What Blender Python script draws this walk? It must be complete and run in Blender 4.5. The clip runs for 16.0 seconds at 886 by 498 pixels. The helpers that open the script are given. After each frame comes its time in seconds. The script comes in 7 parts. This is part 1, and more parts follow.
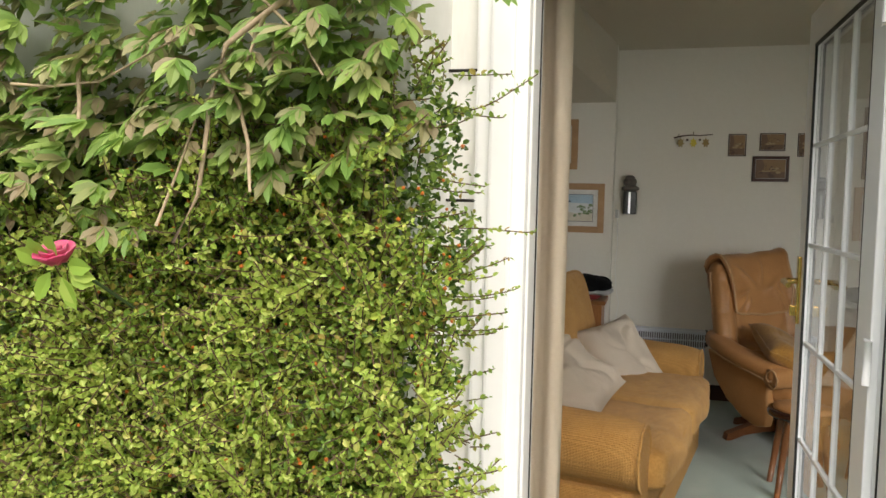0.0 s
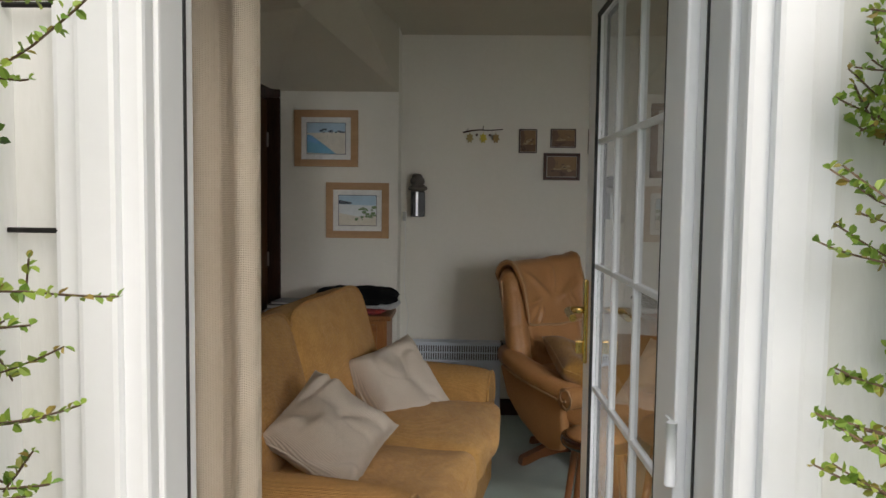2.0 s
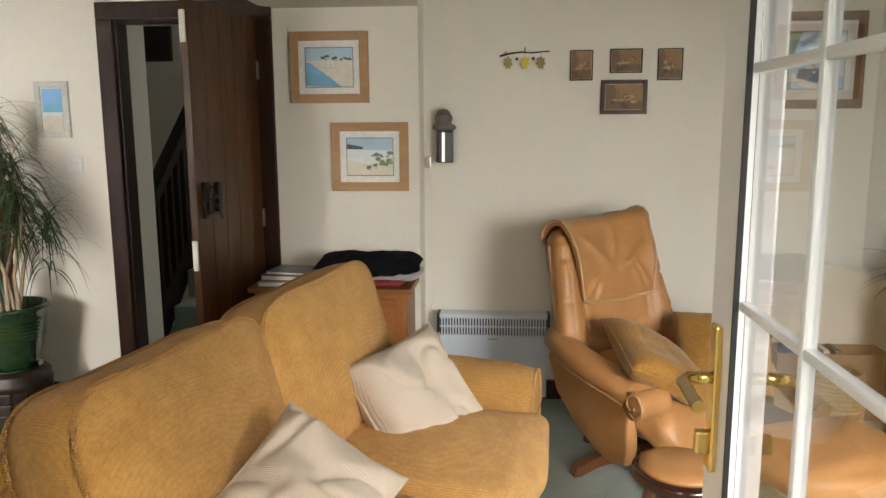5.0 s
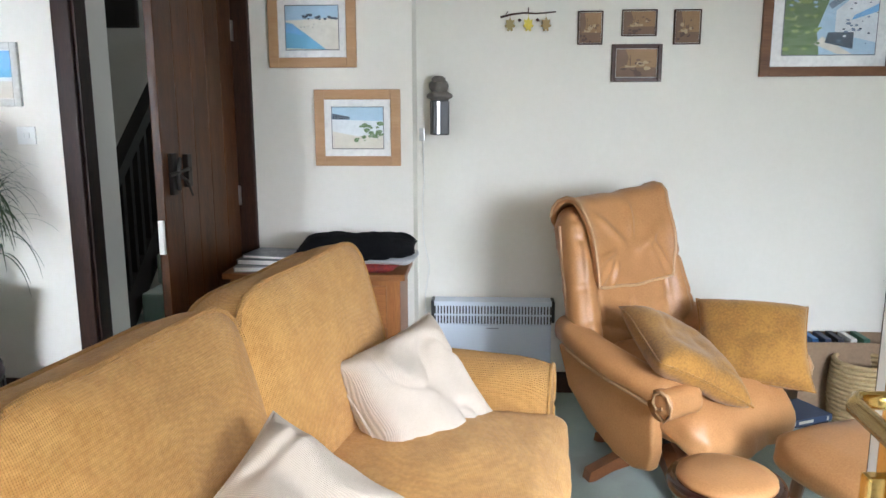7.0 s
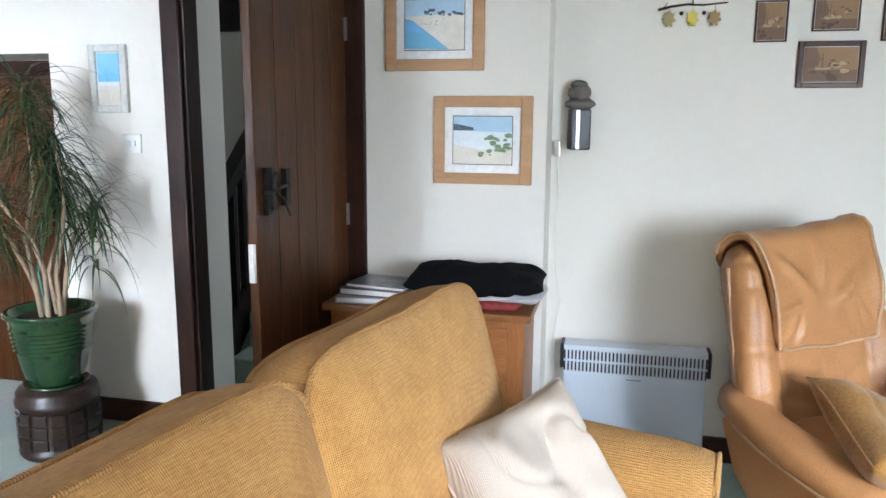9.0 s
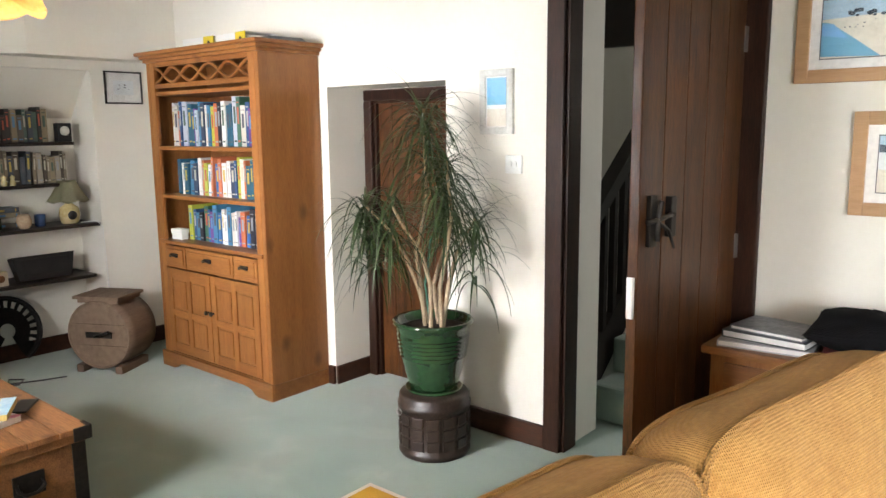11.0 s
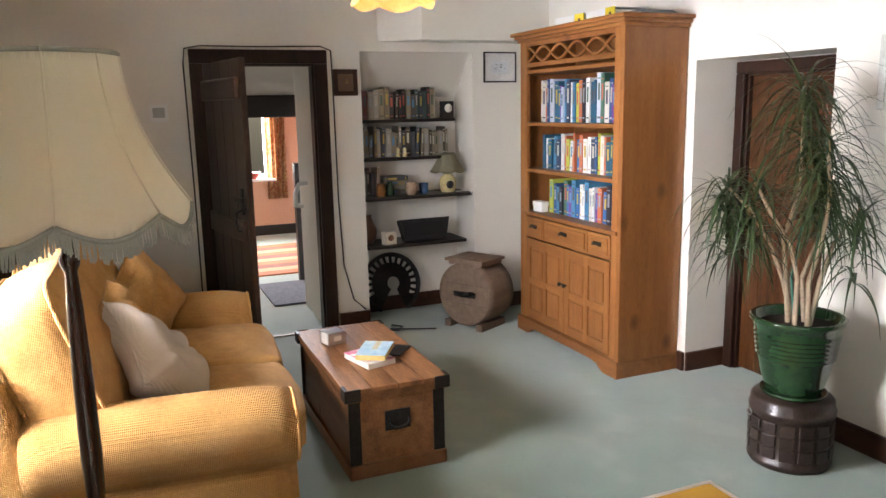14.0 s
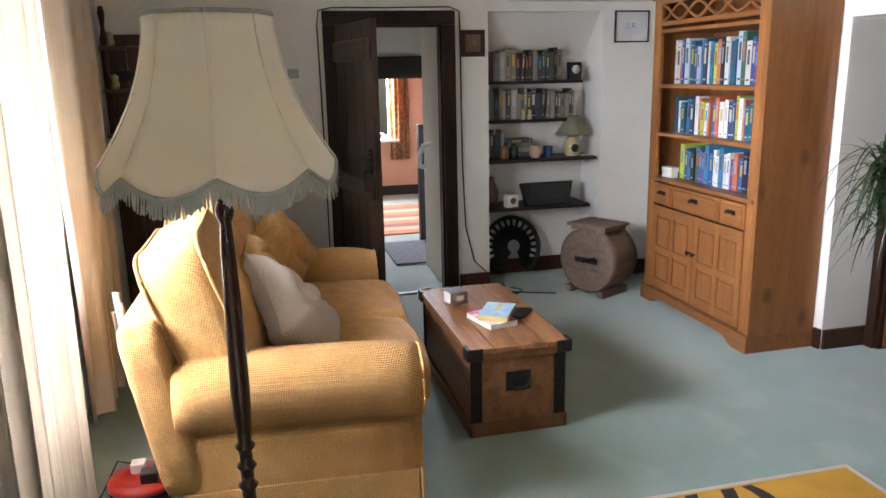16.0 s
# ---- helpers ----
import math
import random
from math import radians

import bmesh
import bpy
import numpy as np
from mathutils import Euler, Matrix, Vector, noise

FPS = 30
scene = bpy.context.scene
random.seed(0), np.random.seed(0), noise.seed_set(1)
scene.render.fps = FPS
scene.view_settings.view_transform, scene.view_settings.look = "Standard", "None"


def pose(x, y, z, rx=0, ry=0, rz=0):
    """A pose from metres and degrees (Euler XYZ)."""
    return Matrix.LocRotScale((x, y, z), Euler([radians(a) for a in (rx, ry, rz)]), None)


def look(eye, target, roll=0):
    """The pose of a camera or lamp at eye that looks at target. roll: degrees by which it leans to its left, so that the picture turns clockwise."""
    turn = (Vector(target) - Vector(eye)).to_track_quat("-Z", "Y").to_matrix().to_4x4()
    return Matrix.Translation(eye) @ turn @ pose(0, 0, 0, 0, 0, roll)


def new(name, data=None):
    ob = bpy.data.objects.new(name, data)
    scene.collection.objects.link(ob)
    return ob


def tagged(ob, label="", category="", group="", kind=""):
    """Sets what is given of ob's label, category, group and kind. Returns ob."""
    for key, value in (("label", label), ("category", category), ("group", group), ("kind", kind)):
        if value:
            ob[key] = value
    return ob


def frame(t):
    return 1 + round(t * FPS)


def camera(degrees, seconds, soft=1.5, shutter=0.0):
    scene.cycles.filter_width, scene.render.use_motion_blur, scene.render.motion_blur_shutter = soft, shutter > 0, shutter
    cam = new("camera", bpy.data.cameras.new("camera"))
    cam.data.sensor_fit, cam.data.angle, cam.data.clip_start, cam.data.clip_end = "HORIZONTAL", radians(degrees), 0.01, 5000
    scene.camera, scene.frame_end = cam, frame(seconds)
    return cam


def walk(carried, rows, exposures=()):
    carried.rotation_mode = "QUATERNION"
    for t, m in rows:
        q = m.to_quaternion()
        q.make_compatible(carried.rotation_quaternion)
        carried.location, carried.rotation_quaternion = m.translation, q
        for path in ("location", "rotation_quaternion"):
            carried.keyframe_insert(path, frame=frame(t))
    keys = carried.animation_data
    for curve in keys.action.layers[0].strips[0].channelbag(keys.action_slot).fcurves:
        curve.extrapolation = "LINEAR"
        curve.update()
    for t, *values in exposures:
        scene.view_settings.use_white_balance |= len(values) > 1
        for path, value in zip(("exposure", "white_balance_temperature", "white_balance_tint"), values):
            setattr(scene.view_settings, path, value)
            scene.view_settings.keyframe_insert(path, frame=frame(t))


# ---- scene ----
cam = camera(60.8, 16.0)
PATH = [
    (0, (0.465, 0.242, 1.396), (-0.044, 2.069, 1.272), 1.2),
    (0.5, (0.495, 0.447, 1.407), (0.218, 2.323, 1.287), 0.9),
    (1, (0.518, 0.581, 1.43), (0.39, 2.474, 1.31), 0.9),
    (1.5, (0.56, 0.747, 1.43), (0.492, 2.642, 1.305), 0.9),
    (2, (0.611, 0.941, 1.445), (0.553, 2.836, 1.316), 0.7),
    (2.5, (0.649, 1.105, 1.473), (0.583, 2.998, 1.331), 0.6),
    (3, (0.649, 1.244, 1.483), (0.573, 3.136, 1.318), 0.3),
    (3.5, (0.629, 1.432, 1.515), (0.538, 3.32, 1.321), 0.2),
    (4, (0.665, 1.569, 1.54), (0.541, 3.451, 1.314), 0.1),
    (4.5, (0.617, 1.691, 1.529), (0.491, 3.57, 1.273), -0.0),
    (5, (0.624, 1.839, 1.521), (0.465, 3.707, 1.211), -0.3),
    (5.2, (0.611, 1.856, 1.524), (0.461, 3.721, 1.193), -0.1),
    (7.5, (0.506, 2.323, 1.433), (0.405, 4.188, 1.086), -0.2),
    (8.2, (0.503, 2.527, 1.437), (0.322, 4.388, 1.095), 0.1),
    (10.3, (0.324, 2.79, 1.472), (-0.617, 4.413, 1.17), -0.3),
    (10.4, (0.315, 2.78, 1.474), (-0.663, 4.38, 1.173), -0.4),
    (10.5, (0.314, 2.78, 1.481), (-0.704, 4.354, 1.177), -0.4),
    (11, (0.316, 2.825, 1.493), (-0.891, 4.262, 1.191), -0.6),
    (11.5, (0.317, 2.843, 1.5), (-1.04, 4.139, 1.203), -0.7),
    (12, (0.319, 2.843, 1.512), (-1.156, 4.003, 1.217), -1.0),
    (12.5, (0.324, 2.853, 1.513), (-1.244, 3.884, 1.218), -1.1),
    (13, (0.332, 2.867, 1.511), (-1.308, 3.778, 1.206), -1.3),
    (13.5, (0.33, 2.882, 1.518), (-1.359, 3.688, 1.189), -1.3),
    (14, (0.325, 2.864, 1.505), (-1.398, 3.585, 1.154), -1.2),
    (14.5, (0.324, 2.856, 1.506), (-1.426, 3.492, 1.13), -1.3),
    (15, (0.322, 2.841, 1.502), (-1.45, 3.4, 1.103), -1.2),
    (15.5, (0.32, 2.818, 1.514), (-1.465, 3.312, 1.092), -1.3),
    (16, (0.315, 2.818, 1.499), (-1.481, 3.259, 1.065), -1.2),
]
EXPOSURES = [(0.0, 0.15, 6900, 10), (0.5, 0.0, 6700, 10), (1.0, -0.08, 6600, 10), (2.0, -0.2, 6500, 12), (2.7, -0.1, 6550, 12), (3.5, 0.42, 6700, 12), (4.5, 0.92, 7200, 12), (5.2, 1.3, 7000, 12), (7.4, 1.80, 5600, 11), (8.2, 1.82, 5550, 11), (10.4, 2.1, 6000, 12), (11.5, 2.16, 6850, 13), (12.5, 2.06, 6650, 14), (14.0, 2.0, 6400, 18), (15.0, 1.95, 6300, 18), (16.0, 1.86, 5800, 16)]
walk(cam, [(t, look(eye, target, roll)) for t, eye, target, roll in PATH], EXPOSURES)

# world, sun and window light
world = bpy.data.worlds.new("sky")
scene.world = world
world.use_nodes = True
wn = world.node_tree.nodes
sky = wn.new("ShaderNodeTexSky")
sky.sky_type, sky.sun_disc = "NISHITA", False
sky.sun_elevation, sky.sun_rotation = radians(50), radians(155)
sky.dust_density, sky.air_density = 4.0, 1.5
world.node_tree.links.new(sky.outputs[0], wn["Background"].inputs[0])
wn["Background"].inputs[1].default_value = 0.15


def lamp(name, kind, m, energy, color=(1, 1, 1), **more):
    data = bpy.data.lights.new(name, kind)
    data.energy, data.color = energy, color
    for key, value in more.items():
        setattr(data, key, value)
    ob = new(name, data)
    ob.matrix_world = m
    return ob


lamp("sun", "SUN", look((1.2, -1.6, 5.6), (0.0, 2.0, 1.0)), 4.0, (1.0, 0.98, 0.95), angle=radians(80))
# daylight standing in the openings of the two windows
lamp("window_light_west", "AREA", look((-2.05, 1.62, 1.42), (-2.1, 3.0, 1.12)), 18.5, (0.95, 0.98, 1.0), shape="RECTANGLE", size=1.15, size_y=1.0, spread=radians(98))
lamp("window_light_east", "AREA", look((2.3, 2.06, 1.40), (1.5, 3.4, 0.2)), 19, (0.95, 0.98, 1.0), shape="RECTANGLE", size=1.0, size_y=0.9, spread=radians(120))


# ---- materials ----
def mat(name, base, second=None, rough=0.6, metal=0.0, scale=8.0, fine=60.0, bump=0.15, mix=0.5, stretch=(1, 1, 1), vary=0.0, sheen=0.0, coat=0.0, trans=0.0, spec=0.5):
    """Two-scale noise between two colours, with fine relief; vary shifts the brightness from object to object."""
    m = bpy.data.materials.new(name)
    m.use_nodes = True
    nt = m.node_tree
    n, l = nt.nodes, nt.links
    p = n["Principled BSDF"]
    second = second or tuple(c * 0.8 for c in base)
    co = n.new("ShaderNodeTexCoord")
    mp = n.new("ShaderNodeMapping")
    mp.inputs["Scale"].default_value = stretch
    l.new(co.outputs["Object"], mp.inputs[0])
    a, b = n.new("ShaderNodeTexNoise"), n.new("ShaderNodeTexNoise")
    a.inputs["Scale"].default_value, b.inputs["Scale"].default_value = scale, fine
    a.inputs["Detail"].default_value, b.inputs["Detail"].default_value = 5, 3
    l.new(mp.outputs[0], a.inputs[0]), l.new(mp.outputs[0], b.inputs[0])
    add = n.new("ShaderNodeMath")
    add.operation = "MULTIPLY_ADD"
    add.inputs[1].default_value = 0.5
    half = n.new("ShaderNodeMath")
    half.operation = "MULTIPLY"
    half.inputs[1].default_value = 0.5
    l.new(b.outputs[0], half.inputs[0]), l.new(a.outputs[0], add.inputs[0]), l.new(half.outputs[0], add.inputs[2])
    ramp = n.new("ShaderNodeValToRGB")
    w = 0.25 * (1.05 - mix)
    ramp.color_ramp.elements[0].position, ramp.color_ramp.elements[1].position = 0.5 - w, 0.5 + w
    ramp.color_ramp.elements[0].color, ramp.color_ramp.elements[1].color = (*second, 1), (*base, 1)
    l.new(add.outputs[0], ramp.inputs[0])
    out = ramp.outputs[0]
    if vary:
        info, hsv, span = n.new("ShaderNodeObjectInfo"), n.new("ShaderNodeHueSaturation"), n.new("ShaderNodeMapRange")
        span.inputs["To Min"].default_value, span.inputs["To Max"].default_value = 1 - vary, 1 + vary
        l.new(info.outputs["Random"], span.inputs[0]), l.new(span.outputs[0], hsv.inputs["Value"]), l.new(out, hsv.inputs["Color"])
        out = hsv.outputs[0]
    l.new(out, p.inputs["Base Color"])
    p.inputs["Roughness"].default_value, p.inputs["Metallic"].default_value = rough, metal
    p.inputs["Specular IOR Level"].default_value = spec
    p.inputs["Sheen Weight"].default_value, p.inputs["Coat Weight"].default_value = sheen, coat
    if bump:
        bp = n.new("ShaderNodeBump")
        bp.inputs["Strength"].default_value, bp.inputs["Distance"].default_value = bump, 0.004
        l.new(add.outputs[0], bp.inputs["Height"]), l.new(bp.outputs[0], p.inputs["Normal"])
    if trans:
        tr, ms = n.new("ShaderNodeBsdfTranslucent"), n.new("ShaderNodeMixShader")
        ms.inputs[0].default_value = trans
        l.new(out, tr.inputs[0]), l.new(p.outputs[0], ms.inputs[1]), l.new(tr.outputs[0], ms.inputs[2])
        l.new(ms.outputs[0], n["Material Output"].inputs[0])
    return m


def wood(name, base, second, rough=0.45, scale=3.0, axis=2, ring=9.0, coat=0.15, vary=0.12, spec=0.35):
    """Grain drawn out along one axis, with knots' waves and pores."""
    stretch = [ring, ring, ring]
    stretch[axis] = 0.8
    return mat(name, base, second, rough, 0, scale, scale * 12, 0.12, 0.35, tuple(stretch), vary, coat=coat, spec=spec)


def cloth(name, base, second, size=150.0, rough=0.9, bump=0.5, sheen=0.3, trans=0.0, ribs=0.35, dirs="XYZ", patch=6.0, mix=0.3):
    """A woven stuff: two crossed waves for the threads over a soft blotching."""
    m = mat(name, base, second, rough, 0, patch, 90.0, 0.1, mix, sheen=sheen, trans=trans)
    n, l = m.node_tree.nodes, m.node_tree.links
    co, add = n.new("ShaderNodeTexCoord"), n.new("ShaderNodeMath")
    waves = []
    for d in {"XYZ": "XYZ", "XY": "XYX", "Z": "ZZX"}[dirs]:
        w = n.new("ShaderNodeTexWave")
        w.bands_direction = d
        w.inputs["Scale"].default_value, w.inputs["Distortion"].default_value = size / 6.28, 0.6
        w.inputs["Detail"].default_value = 1
        l.new(co.outputs["Object"], w.inputs[0])
        waves.append(w)
    add.operation = "ADD"
    add2 = n.new("ShaderNodeMath")
    add2.operation = "ADD"
    l.new(waves[0].outputs["Fac"], add.inputs[0]), l.new(waves[1].outputs["Fac"], add.inputs[1])
    l.new(add.outputs[0], add2.inputs[0]), l.new(waves[2].outputs["Fac"], add2.inputs[1])
    bp = next(x for x in n if x.type == "BUMP")
    bp.inputs["Strength"].default_value, bp.inputs["Distance"].default_value = bump, 0.003
    l.new(add2.outputs[0], bp.inputs["Height"])
    # hollows between the threads are coloured darker, as painted shade
    p = n["Principled BSDF"]
    src = p.inputs["Base Color"].links[0].from_socket
    mx, rg = n.new("ShaderNodeMixRGB"), n.new("ShaderNodeMapRange")
    rg.inputs["From Min"].default_value, rg.inputs["From Max"].default_value = 0.6, 2.2
    rg.inputs["To Min"].default_value, rg.inputs["To Max"].default_value = ribs, 0.0
    l.new(add2.outputs[0], rg.inputs[0]), l.new(rg.outputs[0], mx.inputs[0])
    l.new(src, mx.inputs[1])
    mx.inputs[2].default_value = (*[c * 0.6 for c in second], 1)
    l.new(mx.outputs[0], p.inputs["Base Color"])
    return m


def glass(name, tint=(1, 1, 1), rough=0.0):
    m = bpy.data.materials.new(name)
    m.use_nodes = True
    n, l = m.node_tree.nodes, m.node_tree.links
    g = n.new("ShaderNodeBsdfGlass")
    g.inputs["IOR"].default_value, g.inputs["Roughness"].default_value = 1.45, rough
    g.inputs["Color"].default_value = (*tint, 1)
    l.new(g.outputs[0], n["Material Output"].inputs[0])
    return m


def dyed(name, colours, rough=0.5):
    """One of many colours for each object, by its own random number."""
    m = mat(name, (0.5, 0.5, 0.5), None, rough, bump=0.05)
    n, l = m.node_tree.nodes, m.node_tree.links
    info, ramp = n.new("ShaderNodeObjectInfo"), n.new("ShaderNodeValToRGB")
    ramp.color_ramp.interpolation = "CONSTANT"
    e = ramp.color_ramp.elements
    while len(e) < len(colours):
        e.new(0.5)
    for i, c in enumerate(colours):
        e[i].position = i / len(colours)
        e[i].color = (*c, 1)
    l.new(info.outputs["Random"], ramp.inputs[0]), l.new(ramp.outputs[0], n["Principled BSDF"].inputs["Base Color"])
    return m


M_WALL = mat("wall_paint", (0.78, 0.75, 0.685), (0.745, 0.715, 0.645), 0.85, scale=1.2, fine=45, bump=0.25, mix=0.2)
M_RENDER = mat("outdoor_paint", (0.80, 0.80, 0.78), (0.74, 0.74, 0.71), 0.8, scale=2.0, fine=40, bump=0.3, mix=0.2, stretch=(3, 3, 0.6))
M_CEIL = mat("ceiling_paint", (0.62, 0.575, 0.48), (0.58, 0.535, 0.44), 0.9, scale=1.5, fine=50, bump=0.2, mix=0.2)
M_CARPET = mat("carpet_pile", (0.265, 0.355, 0.295), (0.175, 0.25, 0.205), 0.95, scale=2.2, fine=420, bump=0.7, mix=0.3, sheen=0.4)
M_DARK = wood("dark_oak_stain", (0.120, 0.043, 0.012), (0.016, 0.006, 0.003), 0.34, 3.0, 2, coat=0.0, spec=0.3)
M_FRAME = wood("black_brown_stain", (0.045, 0.017, 0.009), (0.010, 0.005, 0.004), 0.42, 3.0, 2, coat=0.0, spec=0.25)
# worn brown for the ledges, lighter than the boards to paint in their highlights
M_LEDGE = wood("worn_brown_highlit", (0.085, 0.045, 0.028), (0.03, 0.015, 0.010), 0.42, 3.0, 0, coat=0.1)
M_LEDGEV = wood("worn_brown_boards", (0.070, 0.038, 0.024), (0.022, 0.011, 0.008), 0.42, 3.0, 2, coat=0.1)
M_DARKH = wood("dark_oak_stain_flat", (0.070, 0.022, 0.009), (0.022, 0.008, 0.004), 0.45, 3.0, 0, coat=0.05)
M_BLACKOAK = wood("black_oak", (0.020, 0.014, 0.010), (0.009, 0.007, 0.006), 0.5, 3.0, 1)
M_PINE = wood("waxed_pine", (0.335, 0.140, 0.040), (0.20, 0.070, 0.019), 0.42, 2.4, 2)
M_PINEX = wood("waxed_pine_across", (0.335, 0.140, 0.040), (0.20, 0.070, 0.019), 0.42, 2.4, 0)
M_TRUNK = wood("trunk_pine", (0.34, 0.155, 0.060), (0.13, 0.052, 0.020), 0.5, 2.0, 0)
M_TRUNKD = wood("trunk_pine_dark", (0.22, 0.10, 0.040), (0.12, 0.05, 0.02), 0.5, 2.0, 0)
M_OAKPALE = wood("pale_oak", (0.46, 0.285, 0.15), (0.38, 0.22, 0.11), 0.55, 3.0, 0)
M_GREYWOOD = wood("weathered_wood", (0.24, 0.165, 0.115), (0.13, 0.085, 0.06), 0.75, 3.0, 0, coat=0)
M_MAHOG = wood("mahogany_turned", (0.045, 0.014, 0.008), (0.018, 0.006, 0.004), 0.22, 3.0, 2, coat=0.6)
M_TEAK = wood("teak_legs", (0.22, 0.085, 0.03), (0.14, 0.05, 0.018), 0.35, 3.0, 0)
M_UPVC = mat("white_upvc", (0.84, 0.85, 0.86), (0.80, 0.81, 0.82), 0.28, scale=2, fine=30, bump=0.02, mix=0.1)
M_SEAL = mat("black_rubber", (0.015, 0.015, 0.016), None, 0.6)
M_BRASS = mat("polished_brass", (0.83, 0.58, 0.20), (0.70, 0.46, 0.14), 0.22, 1.0, bump=0.03)
M_IRON = mat("black_iron", (0.018, 0.017, 0.016), (0.035, 0.03, 0.027), 0.5, 0.6, bump=0.3)
M_STEEL = mat("brushed_steel", (0.55, 0.55, 0.56), None, 0.3, 1.0, bump=0.05)
M_GLASS = glass("window_glass")
M_SOFA = cloth("golden_chenille", (0.64, 0.352, 0.105), (0.49, 0.245, 0.062), 360, 0.9, 0.8, 0.05, ribs=0.38, patch=9.0, mix=0.3)
M_SOFAB = cloth("golden_chenille_brushed", (0.63, 0.348, 0.105), (0.50, 0.255, 0.066), 430, 0.9, 0.45, 0.1, ribs=0.30, patch=14.0, mix=0.6)
M_CREAM = cloth("cream_weave", (0.76, 0.665, 0.56), (0.69, 0.59, 0.48), 560, 0.9, 0.55, 0.1, dirs="XY", ribs=0.42, patch=10.0)
M_OCHRE = mat("ochre_velvet", (0.36, 0.175, 0.026), (0.22, 0.10, 0.014), 0.8, scale=9, fine=120, bump=0.25, mix=0.6, sheen=0.2)
M_CURTAIN = cloth("curtain_stuff", (0.84, 0.745, 0.62), (0.79, 0.69, 0.565), 640, 0.9, 0.35, 0.05, trans=0.02, ribs=0.10, dirs="Z")
M_LEATHER = mat("tan_leather", (0.47, 0.235, 0.092), (0.35, 0.165, 0.060), 0.41, scale=5, fine=170, bump=0.2, mix=0.4)
M_PIPING = mat("leather_piping", (0.52, 0.32, 0.17), None, 0.4)
M_HEATER = mat("pale_enamel", (0.62, 0.68, 0.76), (0.59, 0.65, 0.73), 0.35, bump=0.02, mix=0.1)
M_BLACK = mat("black_plastic", (0.012, 0.012, 0.013), (0.02, 0.02, 0.021), 0.4, bump=0.05)
M_BLACKCLOTH = cloth("black_wool", (0.010, 0.010, 0.012), (0.006, 0.006, 0.007), 500, 0.95, 0.5, 0.0)
M_BLACKCLOTH.node_tree.nodes["Principled BSDF"].inputs["Specular IOR Level"].default_value = 0.1
M_GREYCLOTH = cloth("pale_grey_cotton", (0.55, 0.55, 0.56), (0.45, 0.45, 0.46), 600)
M_REDCLOTH = mat("red_tartan", (0.33, 0.035, 0.02), (0.10, 0.02, 0.03), 0.9, scale=14, fine=60)
M_WHITE = mat("white_plastic", (0.80, 0.80, 0.78), (0.77, 0.77, 0.75), 0.4, bump=0.02)
M_PAPER = mat("paper", (0.78, 0.75, 0.68), (0.72, 0.69, 0.62), 0.8, bump=0.05)
M_MOUNT = mat("picture_mount", (0.76, 0.74, 0.70), None, 0.85, bump=0.03)
M_GLAZE = mat("green_glaze", (0.022, 0.062, 0.024), (0.013, 0.040, 0.017), 0.14, scale=5, fine=30, bump=0.03, coat=0.6)
M_SOIL = mat("soil", (0.05, 0.03, 0.02), (0.02, 0.014, 0.01), 0.95, scale=30, fine=160, bump=1.0)
M_PALM = mat("strap_leaf", (0.045, 0.078, 0.024), (0.020, 0.042, 0.014), 0.38, scale=6, fine=40, bump=0.08)
M_STEM = mat("pale_stem", (0.40, 0.31, 0.20), (0.28, 0.21, 0.14), 0.8, scale=14, fine=90, bump=0.5)
M_DRUM = mat("embossed_leather", (0.050, 0.031, 0.024), (0.016, 0.010, 0.008), 0.38, scale=14, fine=90, bump=0.5)
M_SHADE = cloth("cream_silk", (0.93, 0.905, 0.82), (0.90, 0.875, 0.78), 900, 0.8, 0.2, 0.1, trans=0.6, ribs=0.1)
M_FRINGE = mat("grey_fringe", (0.42, 0.43, 0.38), (0.34, 0.35, 0.31), 0.9, scale=40, fine=300, bump=0.5)
M_SLATE = mat("slate_tile", (0.10, 0.115, 0.14), None, 0.6)
M_PAVING = mat("paving", (0.17, 0.16, 0.15), (0.11, 0.105, 0.10), 0.9, scale=4, fine=80, bump=0.5)
M_GRASS = mat("lawn", (0.06, 0.11, 0.025), (0.035, 0.07, 0.015), 0.95, scale=3, fine=200, bump=1.0)


def knots(m, size=2.6, colour=(0.10, 0.035, 0.010)):
    """Dark knots scattered along the grain."""
    n, l = m.node_tree.nodes, m.node_tree.links
    p = n["Principled BSDF"]
    src = p.inputs["Base Color"].links[0].from_socket
    co, mp, vo = n.new("ShaderNodeTexCoord"), n.new("ShaderNodeMapping"), n.new("ShaderNodeTexVoronoi")
    mp.inputs["Scale"].default_value = (1.6, 1.6, 1.0)
    vo.inputs["Scale"].default_value = size
    rg, mx = n.new("ShaderNodeMapRange"), n.new("ShaderNodeMixRGB")
    rg.inputs["From Min"].default_value, rg.inputs["From Max"].default_value = 0.05, 0.16
    rg.inputs["To Min"].default_value, rg.inputs["To Max"].default_value = 0.75, 0.0
    l.new(co.outputs["Object"], mp.inputs[0]), l.new(mp.outputs[0], vo.inputs[0])
    l.new(vo.outputs["Distance"], rg.inputs[0]), l.new(rg.outputs[0], mx.inputs[0]), l.new(src, mx.inputs[1])
    mx.inputs[2].default_value = (*colour, 1)
    l.new(mx.outputs[0], p.inputs["Base Color"])


